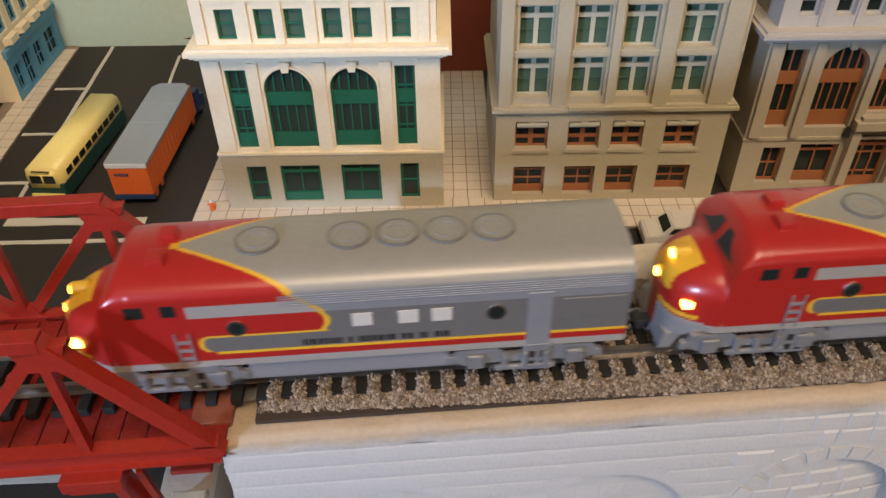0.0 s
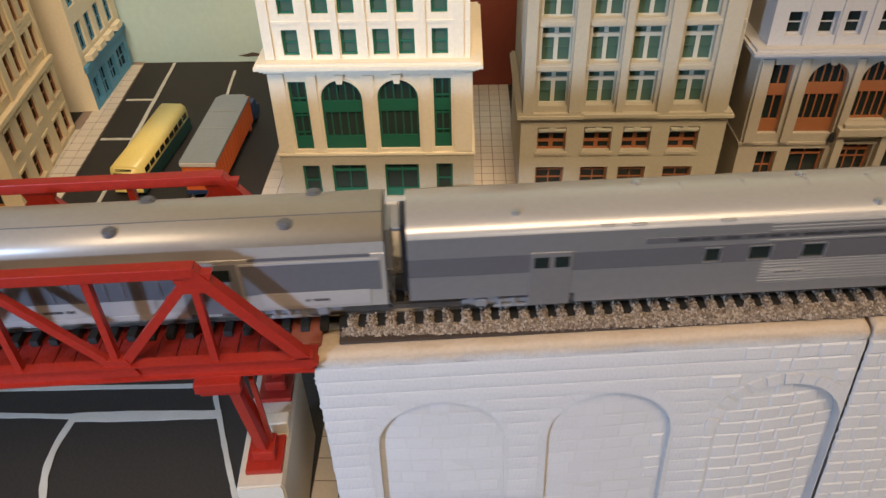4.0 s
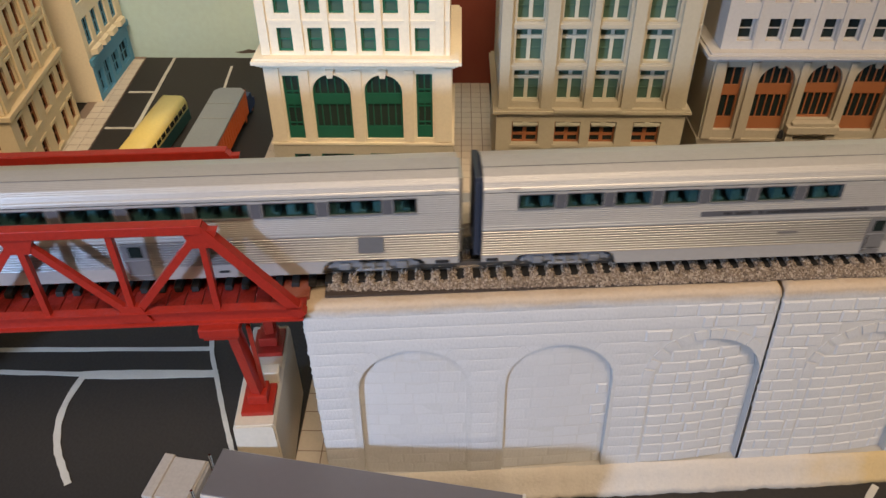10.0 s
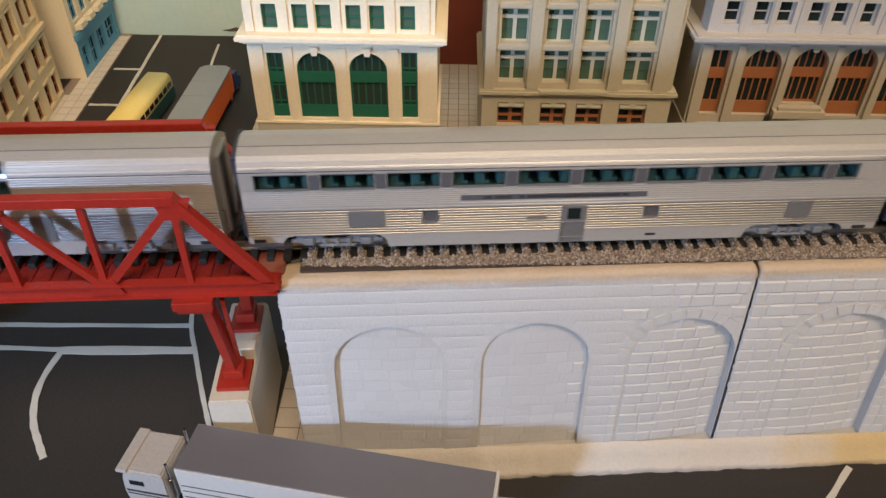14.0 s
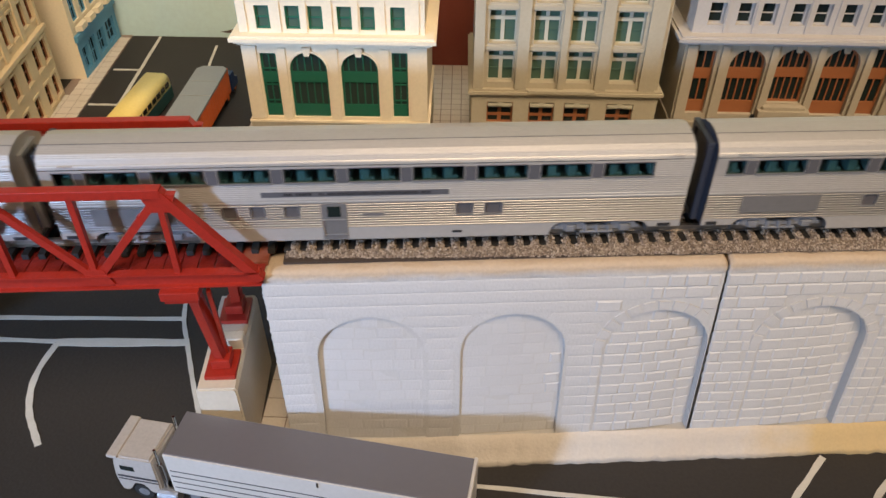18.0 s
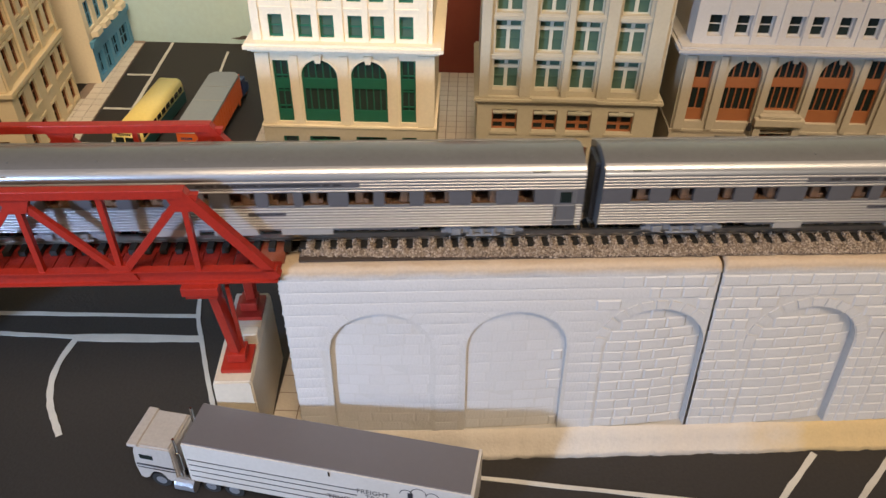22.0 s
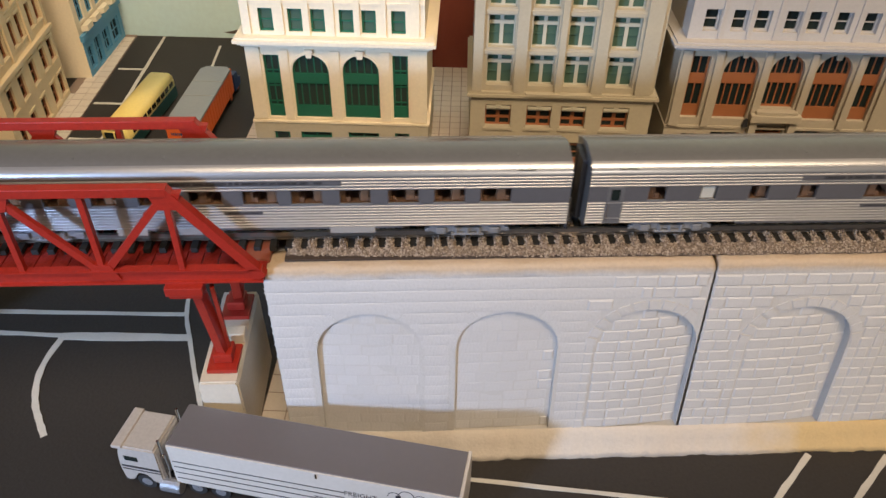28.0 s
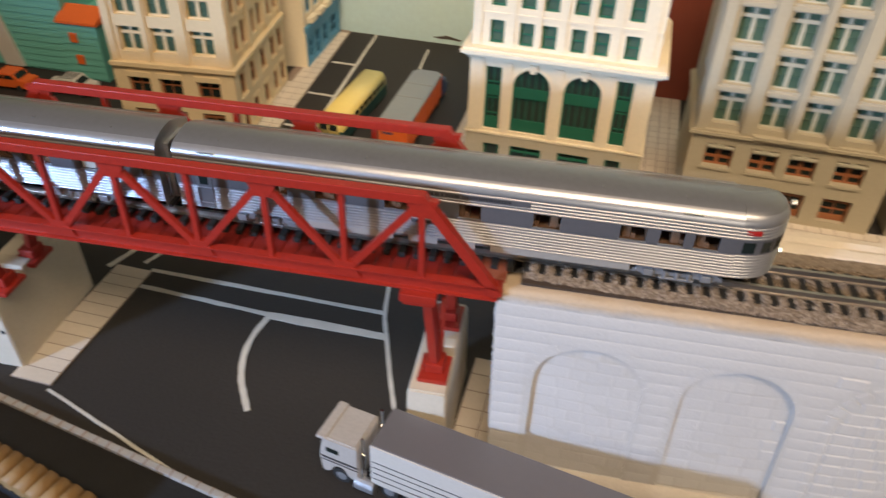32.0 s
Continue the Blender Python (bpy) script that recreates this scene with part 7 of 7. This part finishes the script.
def locomotive(length=98.0):
    loco = thing("diesel_locomotive", "red and silver streamlined diesel locomotive with yellow stripes", "locomotive", group="locomotives")
    steps = [NOSE + d for d in (0.02, 0.06, 0.15, 0.35, 0.7, 1.1, 1.6, 2.2, 2.9, 3.7, 4.6, 5.6, 6.6, 7.6)] + [12.6 + 0.16 * i for i in range(1, 540)]
    steps = [u for u in steps if u < length - 3.4] + [length - 3.2]
    rings = [loco_section(u) for u in steps]
    verts = [(u * MM, v * MM, z * MM) for u, ring in zip(steps, rings) for v, z in ring]
    m = len(rings[0])
    faces, kinds = [], []
    for i in range(len(steps) - 1):
        for j in range(m - 1):
            faces.append((i * m + j, (i + 1) * m + j, (i + 1) * m + j + 1, i * m + j + 1))
            v = (rings[i][j][0] + rings[i][j + 1][0]) / 2
            z = (rings[i][j][1] + rings[i][j + 1][1]) / 2
            kinds.append(livery((steps[i] + steps[i + 1]) / 2, v, z))
    faces.append(tuple(range(m - 1, -1, -1)))
    kinds.append(0)
    faces.append(tuple((len(steps) - 1) * m + j for j in range(m)))
    kinds.append(2)
    me = bpy.data.meshes.new("body")
    me.from_pydata(verts, [], faces)
    for mat in (WAR_RED, WAR_YEL, LOCO_SIDE, LOCO_ROOF, PLATE, SKIRT):
        me.materials.append(mat)
    me.polygons.foreach_set("material_index", kinds)
    me.polygons.foreach_set("use_smooth", [len(f) == 4 for f in faces])
    place("body", me, loco, mm(0, 0, 0), "red nose and silver body shell")
    for y, s in ((-1, -1), (1, 1)):
        bm = bmesh.new()
        quad(bm, (12.75, s * 0.9, 20.1), (13.1, s * 7.0, 19.9), (14.6, s * 6.2, 22.8), (14.4, s * 0.9, 23.0))
        part("windscreen", bm, DARK, loco)
        for a, b in ((17.0, 19.8), (22.4, 24.6)):
            bm = bmesh.new()
            box(bm, a, b, s * 9.35 - 0.1, s * 9.35 + 0.1, 18.6, 20.8, 0.08)
            part("cab_window", bm, GLASS_DARK, loco)
        for u in (33, 73.4):
            bm = bmesh.new()
            rod(bm, (u, s * 9.2, 15.4), (u, s * 9.5, 15.4), 1.55, 16)
            p = part("porthole", bm, CHROME, loco)
            bm = bmesh.new()
            rod(bm, (u, s * 9.48, 15.4), (u, s * 9.56, 15.4), 1.1, 16)
            part("porthole_glass", bm, GLASS_DARK, p)
        for a, b in ((50.8, 54), (58.0, 61.2), (63.2, 66.4)):
            bm = bmesh.new()
            box(bm, a, b, s * 9.35 - 0.1, s * 9.35 + 0.1, 14.3, 17.0, 0.1)
            part("number_panel", bm, WHITE, loco)
        bm = bmesh.new()
        box(bm, 78.4, 82.3, s * 9.35 - 0.12, s * 9.35 + 0.12, 4.8, 19.0, 0.1)
        part("side_door", bm, LOCO_SIDE, loco)
        bm = bmesh.new()
        rod(bm, (23.4, s * 9.6, 8.0), (23.4, s * 9.6, 15.0), 0.16, 6)
        rod(bm, (25.6, s * 9.6, 8.0), (25.6, s * 9.6, 15.0), 0.16, 6)
        for z in (9.2, 11.0, 12.8):
            box(bm, 23.4, 25.6, s * 9.5 - 0.15, s * 9.5 + 0.15, z, z + 0.5)
        part("cab_ladder", bm, LOCO_SIDE, loco)
        bm = bmesh.new()
        bars_of_text(bm, 42, 66, 10.8, 12.0, -9.36, 8)
        part("lettering", bm, INK, loco, m=mm(0, 0, 0) if s < 0 else mm(108, 0, 0, 0, 0, 180))
        bm = bmesh.new()
        for k in range(5):
            box(bm, 40, 94, s * 9.32 - 0.06, s * 9.32 + 0.06, 19.4 + k * 0.45, 19.6 + k * 0.45)
        part("side_grille", bm, LOCO_SIDE, loco)
        bm = bmesh.new()
        box(bm, 84, 94, s * 9.35 - 0.1, s * 9.35 + 0.1, 13.0, 17.4, 0.1)
        part("louvre", bm, PLATE, loco)
        for a, b in ((24, 29), (78, 83)):
            bm = bmesh.new()
            box(bm, a, b, s * 9.2 - 0.4, s * 9.2 + 0.4, 1.6, 7.6, 0.2)
            st = part("step_box", bm, TRUCK, loco)
            bm = bmesh.new()
            for k in range(2):
                for x in (a + 1.0, a + 3.0):
                    box(bm, x, x + 1.1, s * 9.65 - 0.05, s * 9.65 + 0.05, 2.4 + k * 2.3, 3.8 + k * 2.3)
            part("foothold", bm, DARK, st)
    for z, r in ((17.4, 1.2), (13.6, 1.1)):
        u = NOSE + (2.3 if z > 14 else 0.3)
        bm = bmesh.new()
        rod(bm, (u - 0.6, 0, z), (u + 2.2, 0, z + 0.2), r, 16)
        h = part("headlight", bm, WAR_YEL, loco)
        bm = bmesh.new()
        rod(bm, (u - 0.9, 0, z), (u - 0.55, 0, z), r * 0.75, 14)
        part("headlight_lens", bm, LAMP_ON, h, "glowing amber lens")
    bm = bmesh.new()
    for s in (-1, 1):
        box(bm, 6.6, 8.2, s * 7.0 - 0.8, s * 5.6 + 0.8, 11.6, 12.8, 0.2)
    part("class_light", bm, LAMP_ON, loco)
    for u in (36.6, 51, 58.6, 66.2, 73.8):
        bm = bmesh.new()
        rod(bm, (u, 0, 24.5), (u, 0, 25.2), 3.2, 24)
        fan = part("roof_fan", bm, LOCO_ROOF, loco)
        bm = bmesh.new()
        arc_ring = [(u + 3.25 * math.cos(6.28318 * k / 24), 3.25 * math.sin(6.28318 * k / 24)) for k in range(24)]
        for p, q in zip(arc_ring, arc_ring[1:] + arc_ring[:1]):
            bar(bm, (*p, 25.05), (*q, 25.05), 0.35, 0.5)
        part("fan_rim", bm, PLATE, fan)
        bm = bmesh.new()
        for r in (1.9,):
            for k in range(20):
                a0, a1 = 6.28318 * k / 20, 6.28318 * (k + 1) / 20
                bar(bm, (u + r * math.cos(a0), r * math.sin(a0), 25.25), (u + r * math.cos(a1), r * math.sin(a1), 25.25), 0.2, 0.2)
        part("fan_grille", bm, LOCO_SIDE, fan)
    bm = bmesh.new()
    box(bm, 20.6, 23.2, -4.6, -1.4, 24.4, 25.8, 0.3)
    box(bm, 21.2, 24.0, 1.4, 4.4, 24.4, 25.8, 0.3)
    part("roof_horn", bm, WAR_RED, loco)
    bm = bmesh.new()
    prism(bm, [(NOSE - 0.2, 1.4), (NOSE + 2.0, 1.4), (NOSE + 3.5, 4.8), (NOSE + 0.4, 4.8)], -6.4, 6.4)
    part("pilot", bm, LOCO_SIDE, loco)
    bm = bmesh.new()
    box(bm, 33, 66, -8.6, 8.6, 2.6, 7.2, 0.6)
    part("fuel_tank", bm, LOCO_SIDE, loco)
    for u in (20.0, 78.5):
        t = place("truck", TRUCK_ME, loco, mm(u, 0, 0))
        t.scale = (1.15, 1.08, 1.5)
        for x in (-7.2, 7.2):
            place("wheelset", WHEEL_ME, t, mm(x, 0, 1.8) @ Matrix.Diagonal((0.9, 1, 0.68, 1)))
    for u, turn in ((4.4, 0), (length - 2.6, 180)):
        place("coupler", COUPLER, loco, mm(u, 0, 0, 0, 0, turn))
    return loco


OFF = [-28.7, 69.3, 168.1, 309.8, 453.7, 615.7, 781.5, 947.3, 1112.8, 1278.6, 1444.4, 1610.2, 1776.1, 1941.7, 2107.4, 2273.3, 2439.0, 2604.8, 2770.7, 2936.5]
L = 165.8
train = []
loco = locomotive()
train += [loco, copy_thing(loco, mm(0, 0, 0))]
bag = baggage(144.0)
train += [bag, copy_thing(bag, mm(0, 0, 0))]
train.append(dormitory(162.0))
UP_A = [(6.6 + 15.65 * k, 18.9 + 15.65 * k) for k in range(9)] + [(147.2, 152.4)]
UP_B = [(6.1, 10.6)] + [(13.8 + 15.85 * k, 26.2 + 15.85 * k) for k in range(9)]
coach = hi_level("hi_level_coach", "silver fluted two-level coach with teal-tinted windows", L, UP_A, [(46.4, 49.7), (101.4, 104.9)],
                 [(80.6, 86.9, 1.7, 12.9)], [(55.4, 101.2)], [(72, 77, 9.0, 9.8), (137.8, 144.2, 7.6, 12.6), (28, 37, 7.8, 12.6)])
sleeper = hi_level("hi_level_sleeper", "silver fluted two-level sleeping car with several lower windows", L, UP_B,
                   [(44.6, 48.2), (51.8, 55.2), (60.2, 63.8), (103.9, 107.9), (111.3, 115.4)], [(69.4, 75.9, 1.7, 12.9)], [(55, 101.9)],
                   [(12.4, 32.9, 7.4, 12.6), (79.9, 85.4, 9.0, 9.8)])
diner = hi_level("hi_level_diner", "silver fluted two-level dining car with a gap in its window row", L,
                 [(11.6 + 11.75 * k, 20.2 + 11.75 * k) for k in range(7)] + [(105.1 + 12.33 * k, 114.6 + 12.33 * k) for k in range(4)],
                 [], [(101.2, 106.4, 1.7, 12.9)], [(57, 103.8)], [(78, 83, 9.0, 9.8), (130.4, 158, 6.6, 12.6), (112, 116, 3.2, 4.2)])
lounge = hi_level("hi_level_lounge", "silver two-level lounge car with curved rooftop windows", L,
                  [(12.2 + 10.58 * k, 21.0 + 10.58 * k) for k in range(10)], [(64.8, 73.6), (75.2, 84.4), (86.3, 95.2), (97, 106)],
                  [(56.9, 62.9, 1.7, 12.9)], [(55.5, 101.8)], [(36, 40.5, 5.6, 12.8), (118, 123, 5.6, 12.8), (48, 53, 9.6, 10.4)],
                  sky=[(12.6 + 10.58 * k, 20.6 + 10.58 * k) for k in range(10)])
train += [coach, copy_thing(coach, mm(0, 0, 0)), copy_thing(coach, mm(0, 0, 0)), diner, lounge,
          copy_thing(coach, mm(0, 0, 0)), copy_thing(coach, mm(0, 0, 0)), sleeper, copy_thing(sleeper, mm(0, 0, 0))]
train.append(streamliner("lounge_car", "fluted stainless single-level car with a grey roof and wide windows", L,
                         [(x, x + 6.2) for x in (22, 34, 46, 58, 70, 80, 89, 101, 110.5, 121, 133.5)] + [(146, 150)], [(155.6, 161.6, 5.4, 17.0)], (56, 104), [(46, 60), (64, 76), (82, 96)]))
train.append(streamliner("sleeping_car", "fluted stainless sleeping car with small irregular windows", L,
                         [(10.5, 15), (21, 27), (34, 38), (44, 50), (58, 64), (71, 75.3), (79, 83.6), (89.6, 94), (98, 102.7), (111, 115), (121.5, 127.6), (133.7, 138.3), (144.6, 148.8)],
                         [(153, 160, 5.4, 17.0)], (57, 108), [(52, 60), (84, 94)]))
train.append(streamliner("dome_car", "fluted stainless dome car with a glazed roof dome", L,
                         [(27.8, 36.9), (54.2, 62.9), (64.9, 74), (76.7, 86), (94.1, 103), (108.5, 117.4), (120.6, 129.2), (131.7, 140.7), (143.8, 150.8), (153.6, 159.9)],
                         [(17.8, 22.6, 5.4, 11.0)], (45.4, 94.2), [(40, 96), (100, 124)], dome=(43.4, 99.0)))
train.append(streamliner("chair_car", "fluted stainless chair car with wide windows", L,
                         [(16, 22), (28, 34), (40, 46), (52, 60), (65, 73), (78.6, 87), (91, 98.5), (103.5, 111), (116, 123.5), (128, 135.6), (140, 147.7)],
                         [(5, 10, 5.4, 17.0)], (54, 104), [(44, 52), (60, 70), (100, 112)]))
train.append(streamliner("sleeper_lounge_car", "fluted stainless car with small and wide windows", L,
                         [(18.5, 22.7), (32.3, 36.2), (45.5, 50.1), (58.8, 63.2), (76.8, 84.2), (88.3, 95.7), (99.8, 107.9), (111.3, 119.7), (123.1, 131), (140.3, 144.7), (158.5, 161)],
                         [(7.3, 11.8, 5.4, 17.0)], (58.2, 107.3), [(98, 106)], blind=[(32.3, 36.2), (140.3, 144.7)]))
train.append(streamliner("observation_car", "fluted stainless observation car with a rounded tail", 160.0,
                         [(26.9, 33.3), (41.3, 47.3), (60, 66.1), (79.5, 84.8), (98.5, 104.9), (120, 126.1), (129.7, 135.2), (138, 143.6)],
                         [(8, 12.5, 5.4, 17.0)], (48.6, 97.3), [(38, 62), (66, 74), (78, 84), (88, 124)], tail=True))


# ---- pieces: wall blocks, sleepers, deck planks and paving tiles ----
def block_mesh(w, h, t, r, mat, name):
    bm = bmesh.new()
    a = [bm.verts.new((x, 0.0, z)) for x, z in ((0, 0), (w, 0), (w, h), (0, h))]
    b = [bm.verts.new((x, -t, z)) for x, z in ((r, r), (w - r, r), (w - r, h - r), (r, h - r))]
    bm.faces.new(b)
    for i in range(4):
        bm.faces.new((a[i], a[(i + 1) % 4], b[(i + 1) % 4], b[i]))
    bmesh.ops.recalc_face_normals(bm, faces=bm.faces)
    return mesh_of(name, bm, mat)


SIZES = [2.4, 3.4, 4.6, 6.2, 7.4, 8.8]
COURSE = 3.96
BLOCKS = [[block_mesh(w - 0.14, COURSE - 0.14, t, r, STONE, "block") for t, r in ((0.05, 0.42), (0.08, 0.46), (0.27, 0.42), (0.38, 0.46))] for w in SIZES]


def strip_mesh(w):
    """A stretch of one course, rounded at its bed joints and butted end to end."""
    bm = bmesh.new()
    rows = [(0.0, 0.0), (-0.07, 0.25), (-0.105, 0.6), (-0.1, 3.4), (-0.06, 3.7), (0.0, COURSE - 0.1)]
    n = max(2, round(w / 1.4))
    grid = [[bm.verts.new((w * i / n, y * (1 + 0.25 * noise.noise((i * 0.9, z, w))), z + (0.16 * noise.noise((i * 0.7, z, w + 4)) if 0 < i < n else 0))) for y, z in rows] for i in range(n + 1)]
    for a, b in zip(grid, grid[1:]):
        for j in range(len(rows) - 1):
            bm.faces.new((a[j], b[j], b[j + 1], a[j + 1])).smooth = True
    return mesh_of("course_strip", bm, STONE)


LENGTHS = [2.4, 4.6, 8.8, 15.0, 22.0]
STRIPS = [strip_mesh(w) for w in LENGTHS]


def inside_arch(x, z, a, b, grow=0.0):
    mid, half, spring, rise = (a + b) / 2, (b - a) / 2 + grow, 42.8, 13.2 + grow
    if abs(x - mid) >= half or z < 8.4:
        return False
    return z <= spring or ((x - mid) / half) ** 2 + ((z - spring) / rise) ** 2 < 1


rnd = random.Random(5)
for wall, (a, b) in zip(walls, CASTS):
    arches = [(p, q) for p, q in ARCHES if p >= a and q <= b]
    for row in range(15):
        z = 8.6 + row * COURSE
        x = a + 0.1
        if a == 0:
            x = END_LEAN(z + 2) + 0.15
        first = 1.8 if row % 2 else 0.0
        while x < b - 1:
            if x < 86:
                # the older casting shows its bed joints alone outside the arches
                for k in (rnd.choice((3, 4)), 2, 1, 0):
                    w = LENGTHS[k]
                    if not any(inside_arch(x + w * f, z + dz, *ar, 0.3 if dz < 3 else 0.9) for ar in arches for f in (0, 0.125, 0.25, 0.375, 0.5, 0.625, 0.75, 0.875, 1) for dz in (0.3, COURSE - 0.4)):
                        place("course_strip", STRIPS[k], wall, mm(x, -0.01, z))
                        x += w
                        break
                else:
                    k = None
                if k is not None:
                    continue
            pick = rnd.choice((2, 2, 3, 3, 3, 4, 4) if x > 76 else (2, 3, 3, 4, 4, 4, 5))
            if first:
                pick, first = 1, 0.0
            for k in range(pick, -1, -1):
                w = SIZES[k]
                corners = [(x + 0.1, z + 0.3), (x + w - 0.3, z + 0.3), (x + 0.1, z + COURSE - 0.4), (x + w - 0.3, z + COURSE - 0.4)]
                if x + w > b:
                    continue
                spot = None
                if not any(inside_arch(px, pz, *ar, 3.2) for ar in arches for px, pz in corners):
                    spot = mm(x, 0, z)
                elif any(all(inside_arch(px, pz, *ar, -0.1) for px, pz in corners) for ar in arches):
                    p, q, (left, right) = recess(x)
                    d0, d1 = (sunk((u - p) / (q - p), left, right) for u in (x, x + w))
                    spot = mm(x, d0, z, 0, 0, math.degrees(math.atan2(d1 - d0, w)))
                if spot is not None:
                    proud = rnd.randrange(2) + (2 if x > 76 else 0)
                    place("block", BLOCKS[k][proud], wall, spot @ mm(0, -0.03, 0, rnd.uniform(-1.4, 1.4), rnd.uniform(-0.7, 0.7), rnd.uniform(-0.7, 0.7)))
                    x += w
                    break
            else:
                x += 0.5
    for p, q in arches:
        mid, half = (p + q) / 2, (q - p) / 2
        n = 13
        for i in range(n):
            gap = 0.05 if mid < 80 else 0.13
            a0, a1 = math.pi * (i + gap) / n, math.pi * (i + 1 - gap) / n
            if mid - (half + 3.3) * math.cos(a1) > b - 0.2:
                continue
            pts = [(mid - r * math.cos(t), 42.8 + rz * math.sin(t)) for r, rz, t in ((half + 0.3, 13.5, a0), (half + 0.3, 13.5, a1), (half + 3.3, 16.5, a1), (half + 3.3, 16.5, a0))]
            bm = bmesh.new()
            prism(bm, pts, -0.07 if mid < 80 else -0.32 - 0.12 * rnd.random(), 0.0)
            place("voussoir", mesh_of("voussoir", bm, STONE), wall)
        for z in [8.6 + COURSE * r for r in range(9)]:
            for x in (p - 3.3, q + 0.3) if p > 80 else ():
                if a <= x and x + 3.0 <= b:
                    place("jamb_block", BLOCKS[1][2], wall, mm(x, 0, z) @ Matrix.Diagonal((0.88, 1, 1, 1)))

# sleepers: on the wall they lie in the ballast, on the bridge on stringers
bm = bmesh.new()
box(bm, 0, 1.9, -8.9, 8.6, 72.3, 73.95, 0.15)
sleeper_me = mesh_of("sleeper", bm, TIE)
bed = tagged(new("track_panel"), "black plastic sleepers under the rails", "track", kind="structure")
bed.matrix_basis = TRACK @ mm(0, V_MID, 0)
for i in range(-58, 61):
    place("sleeper", sleeper_me, bed, mm(4.2 + 4.25 * i, 0, 0 if i >= 0 else 0.2))
bm = bmesh.new()
box(bm, 0, 4.15, -15.2, 15.2, 71.4, 72.2, 0.25)
plank = mesh_of("deck_plank", bm, RED_DECK)
for i in range(36):
    place("deck_plank", plank, bridge, mm(-4.4 - 4.4 * i, 15.5, 0.02 * (i % 3)))

# paving tiles
TILE = {}
for name, x0, x1, y0, y1, z0, z1 in PAVED:
    ground = bpy.data.objects[name]
    step = 6.2 if name in ("pavement_alley", "pavement_back") else 7.4
    nx, ny = max(1, round((x1 - x0) / step)), max(1, round((y1 - y0) / step))
    if name == "pavement_left":
        nx, ny = 1, 11
    sx, sy = (x1 - x0) / nx, (y1 - y0) / ny
    key = (round(sx, 2), round(sy, 2))
    if key not in TILE:
        bm = bmesh.new()
        box(bm, 0.2, sx - 0.2, 0.2, sy - 0.2, 0, 0.14)
        TILE[key] = mesh_of("tile", bm, PAVING)
    for i in range(nx):
        for j in range(ny):
            place("tile", TILE[key], ground, mm(x0 + i * sx, y0 + j * sy, z1 - 0.14))

ground = bpy.data.objects["pavement_street"]
bm = bmesh.new()
box(bm, 0.2, 6.0, 0.2, 6.8, 0, 0.14)
me = mesh_of("tile", bm, PAVING)
for j in range(22):
    f = j / 22
    x0, x1 = -171.0 - 4.0 * f, -149.7 - 11.0 * f
    n = max(1, int((x1 - x0) / 6.0))
    for i in range(n):
        place("tile", me, ground, mm(x1 - (i + 1) * 6.1, 151.0 + j * 7.1, 0.88 - 0.02))

# ---- motion: the whole train runs along the track, towards the bridge ----
RUN = [(0, -0.0), (0.5, 54.1), (1, 108.5), (1.5, 163.2), (2, 218.0), (2.5, 272.5), (3, 326.9), (3.5, 381.3), (4, 435.7), (4.5, 489.9), (5, 544.2), (5.5, 598.3), (6, 652.3), (6.5, 706.0), (7, 759.4), (7.5, 812.0), (8, 863.9), (8.5, 915.2), (9, 966.6), (9.5, 1018.9), (10, 1071.5), (10.5, 1123.0), (11, 1173.3), (11.5, 1222.0), (12, 1269.7), (12.5, 1316.8), (13, 1363.4), (13.5, 1409.5), (14, 1454.9), (14.5, 1499.9), (15, 1544.8), (15.5, 1589.8), (16, 1635.4), (16.5, 1682.8), (17, 1731.4), (17.5, 1780.7), (18, 1830.2), (18.5, 1879.1), (19, 1927.1), (19.5, 1973.8), (20, 2019.2), (20.5, 2062.9), (21, 2105.6), (21.5, 2147.6), (22, 2189.2), (22.5, 2230.4), (23, 2271.7), (23.5, 2313.5), (24, 2355.1), (24.5, 2396.3), (25, 2437.2), (25.5, 2478.2), (26, 2519.6), (26.5, 2561.5), (27, 2603.6), (27.5, 2645.7), (28, 2687.8), (28.5, 2729.9), (29, 2772.3), (29.5, 2815.0), (30, 2858.0), (30.5, 2901.0), (31, 2943.8), (31.5, 2986.6), (32, 3029.3)]


def motions():
    for car, start in zip(train, OFF):
        walk(car, [(t, TRACK @ mm(start - way, V_MID, Z_RAIL)) for t, way in RUN])


motions()
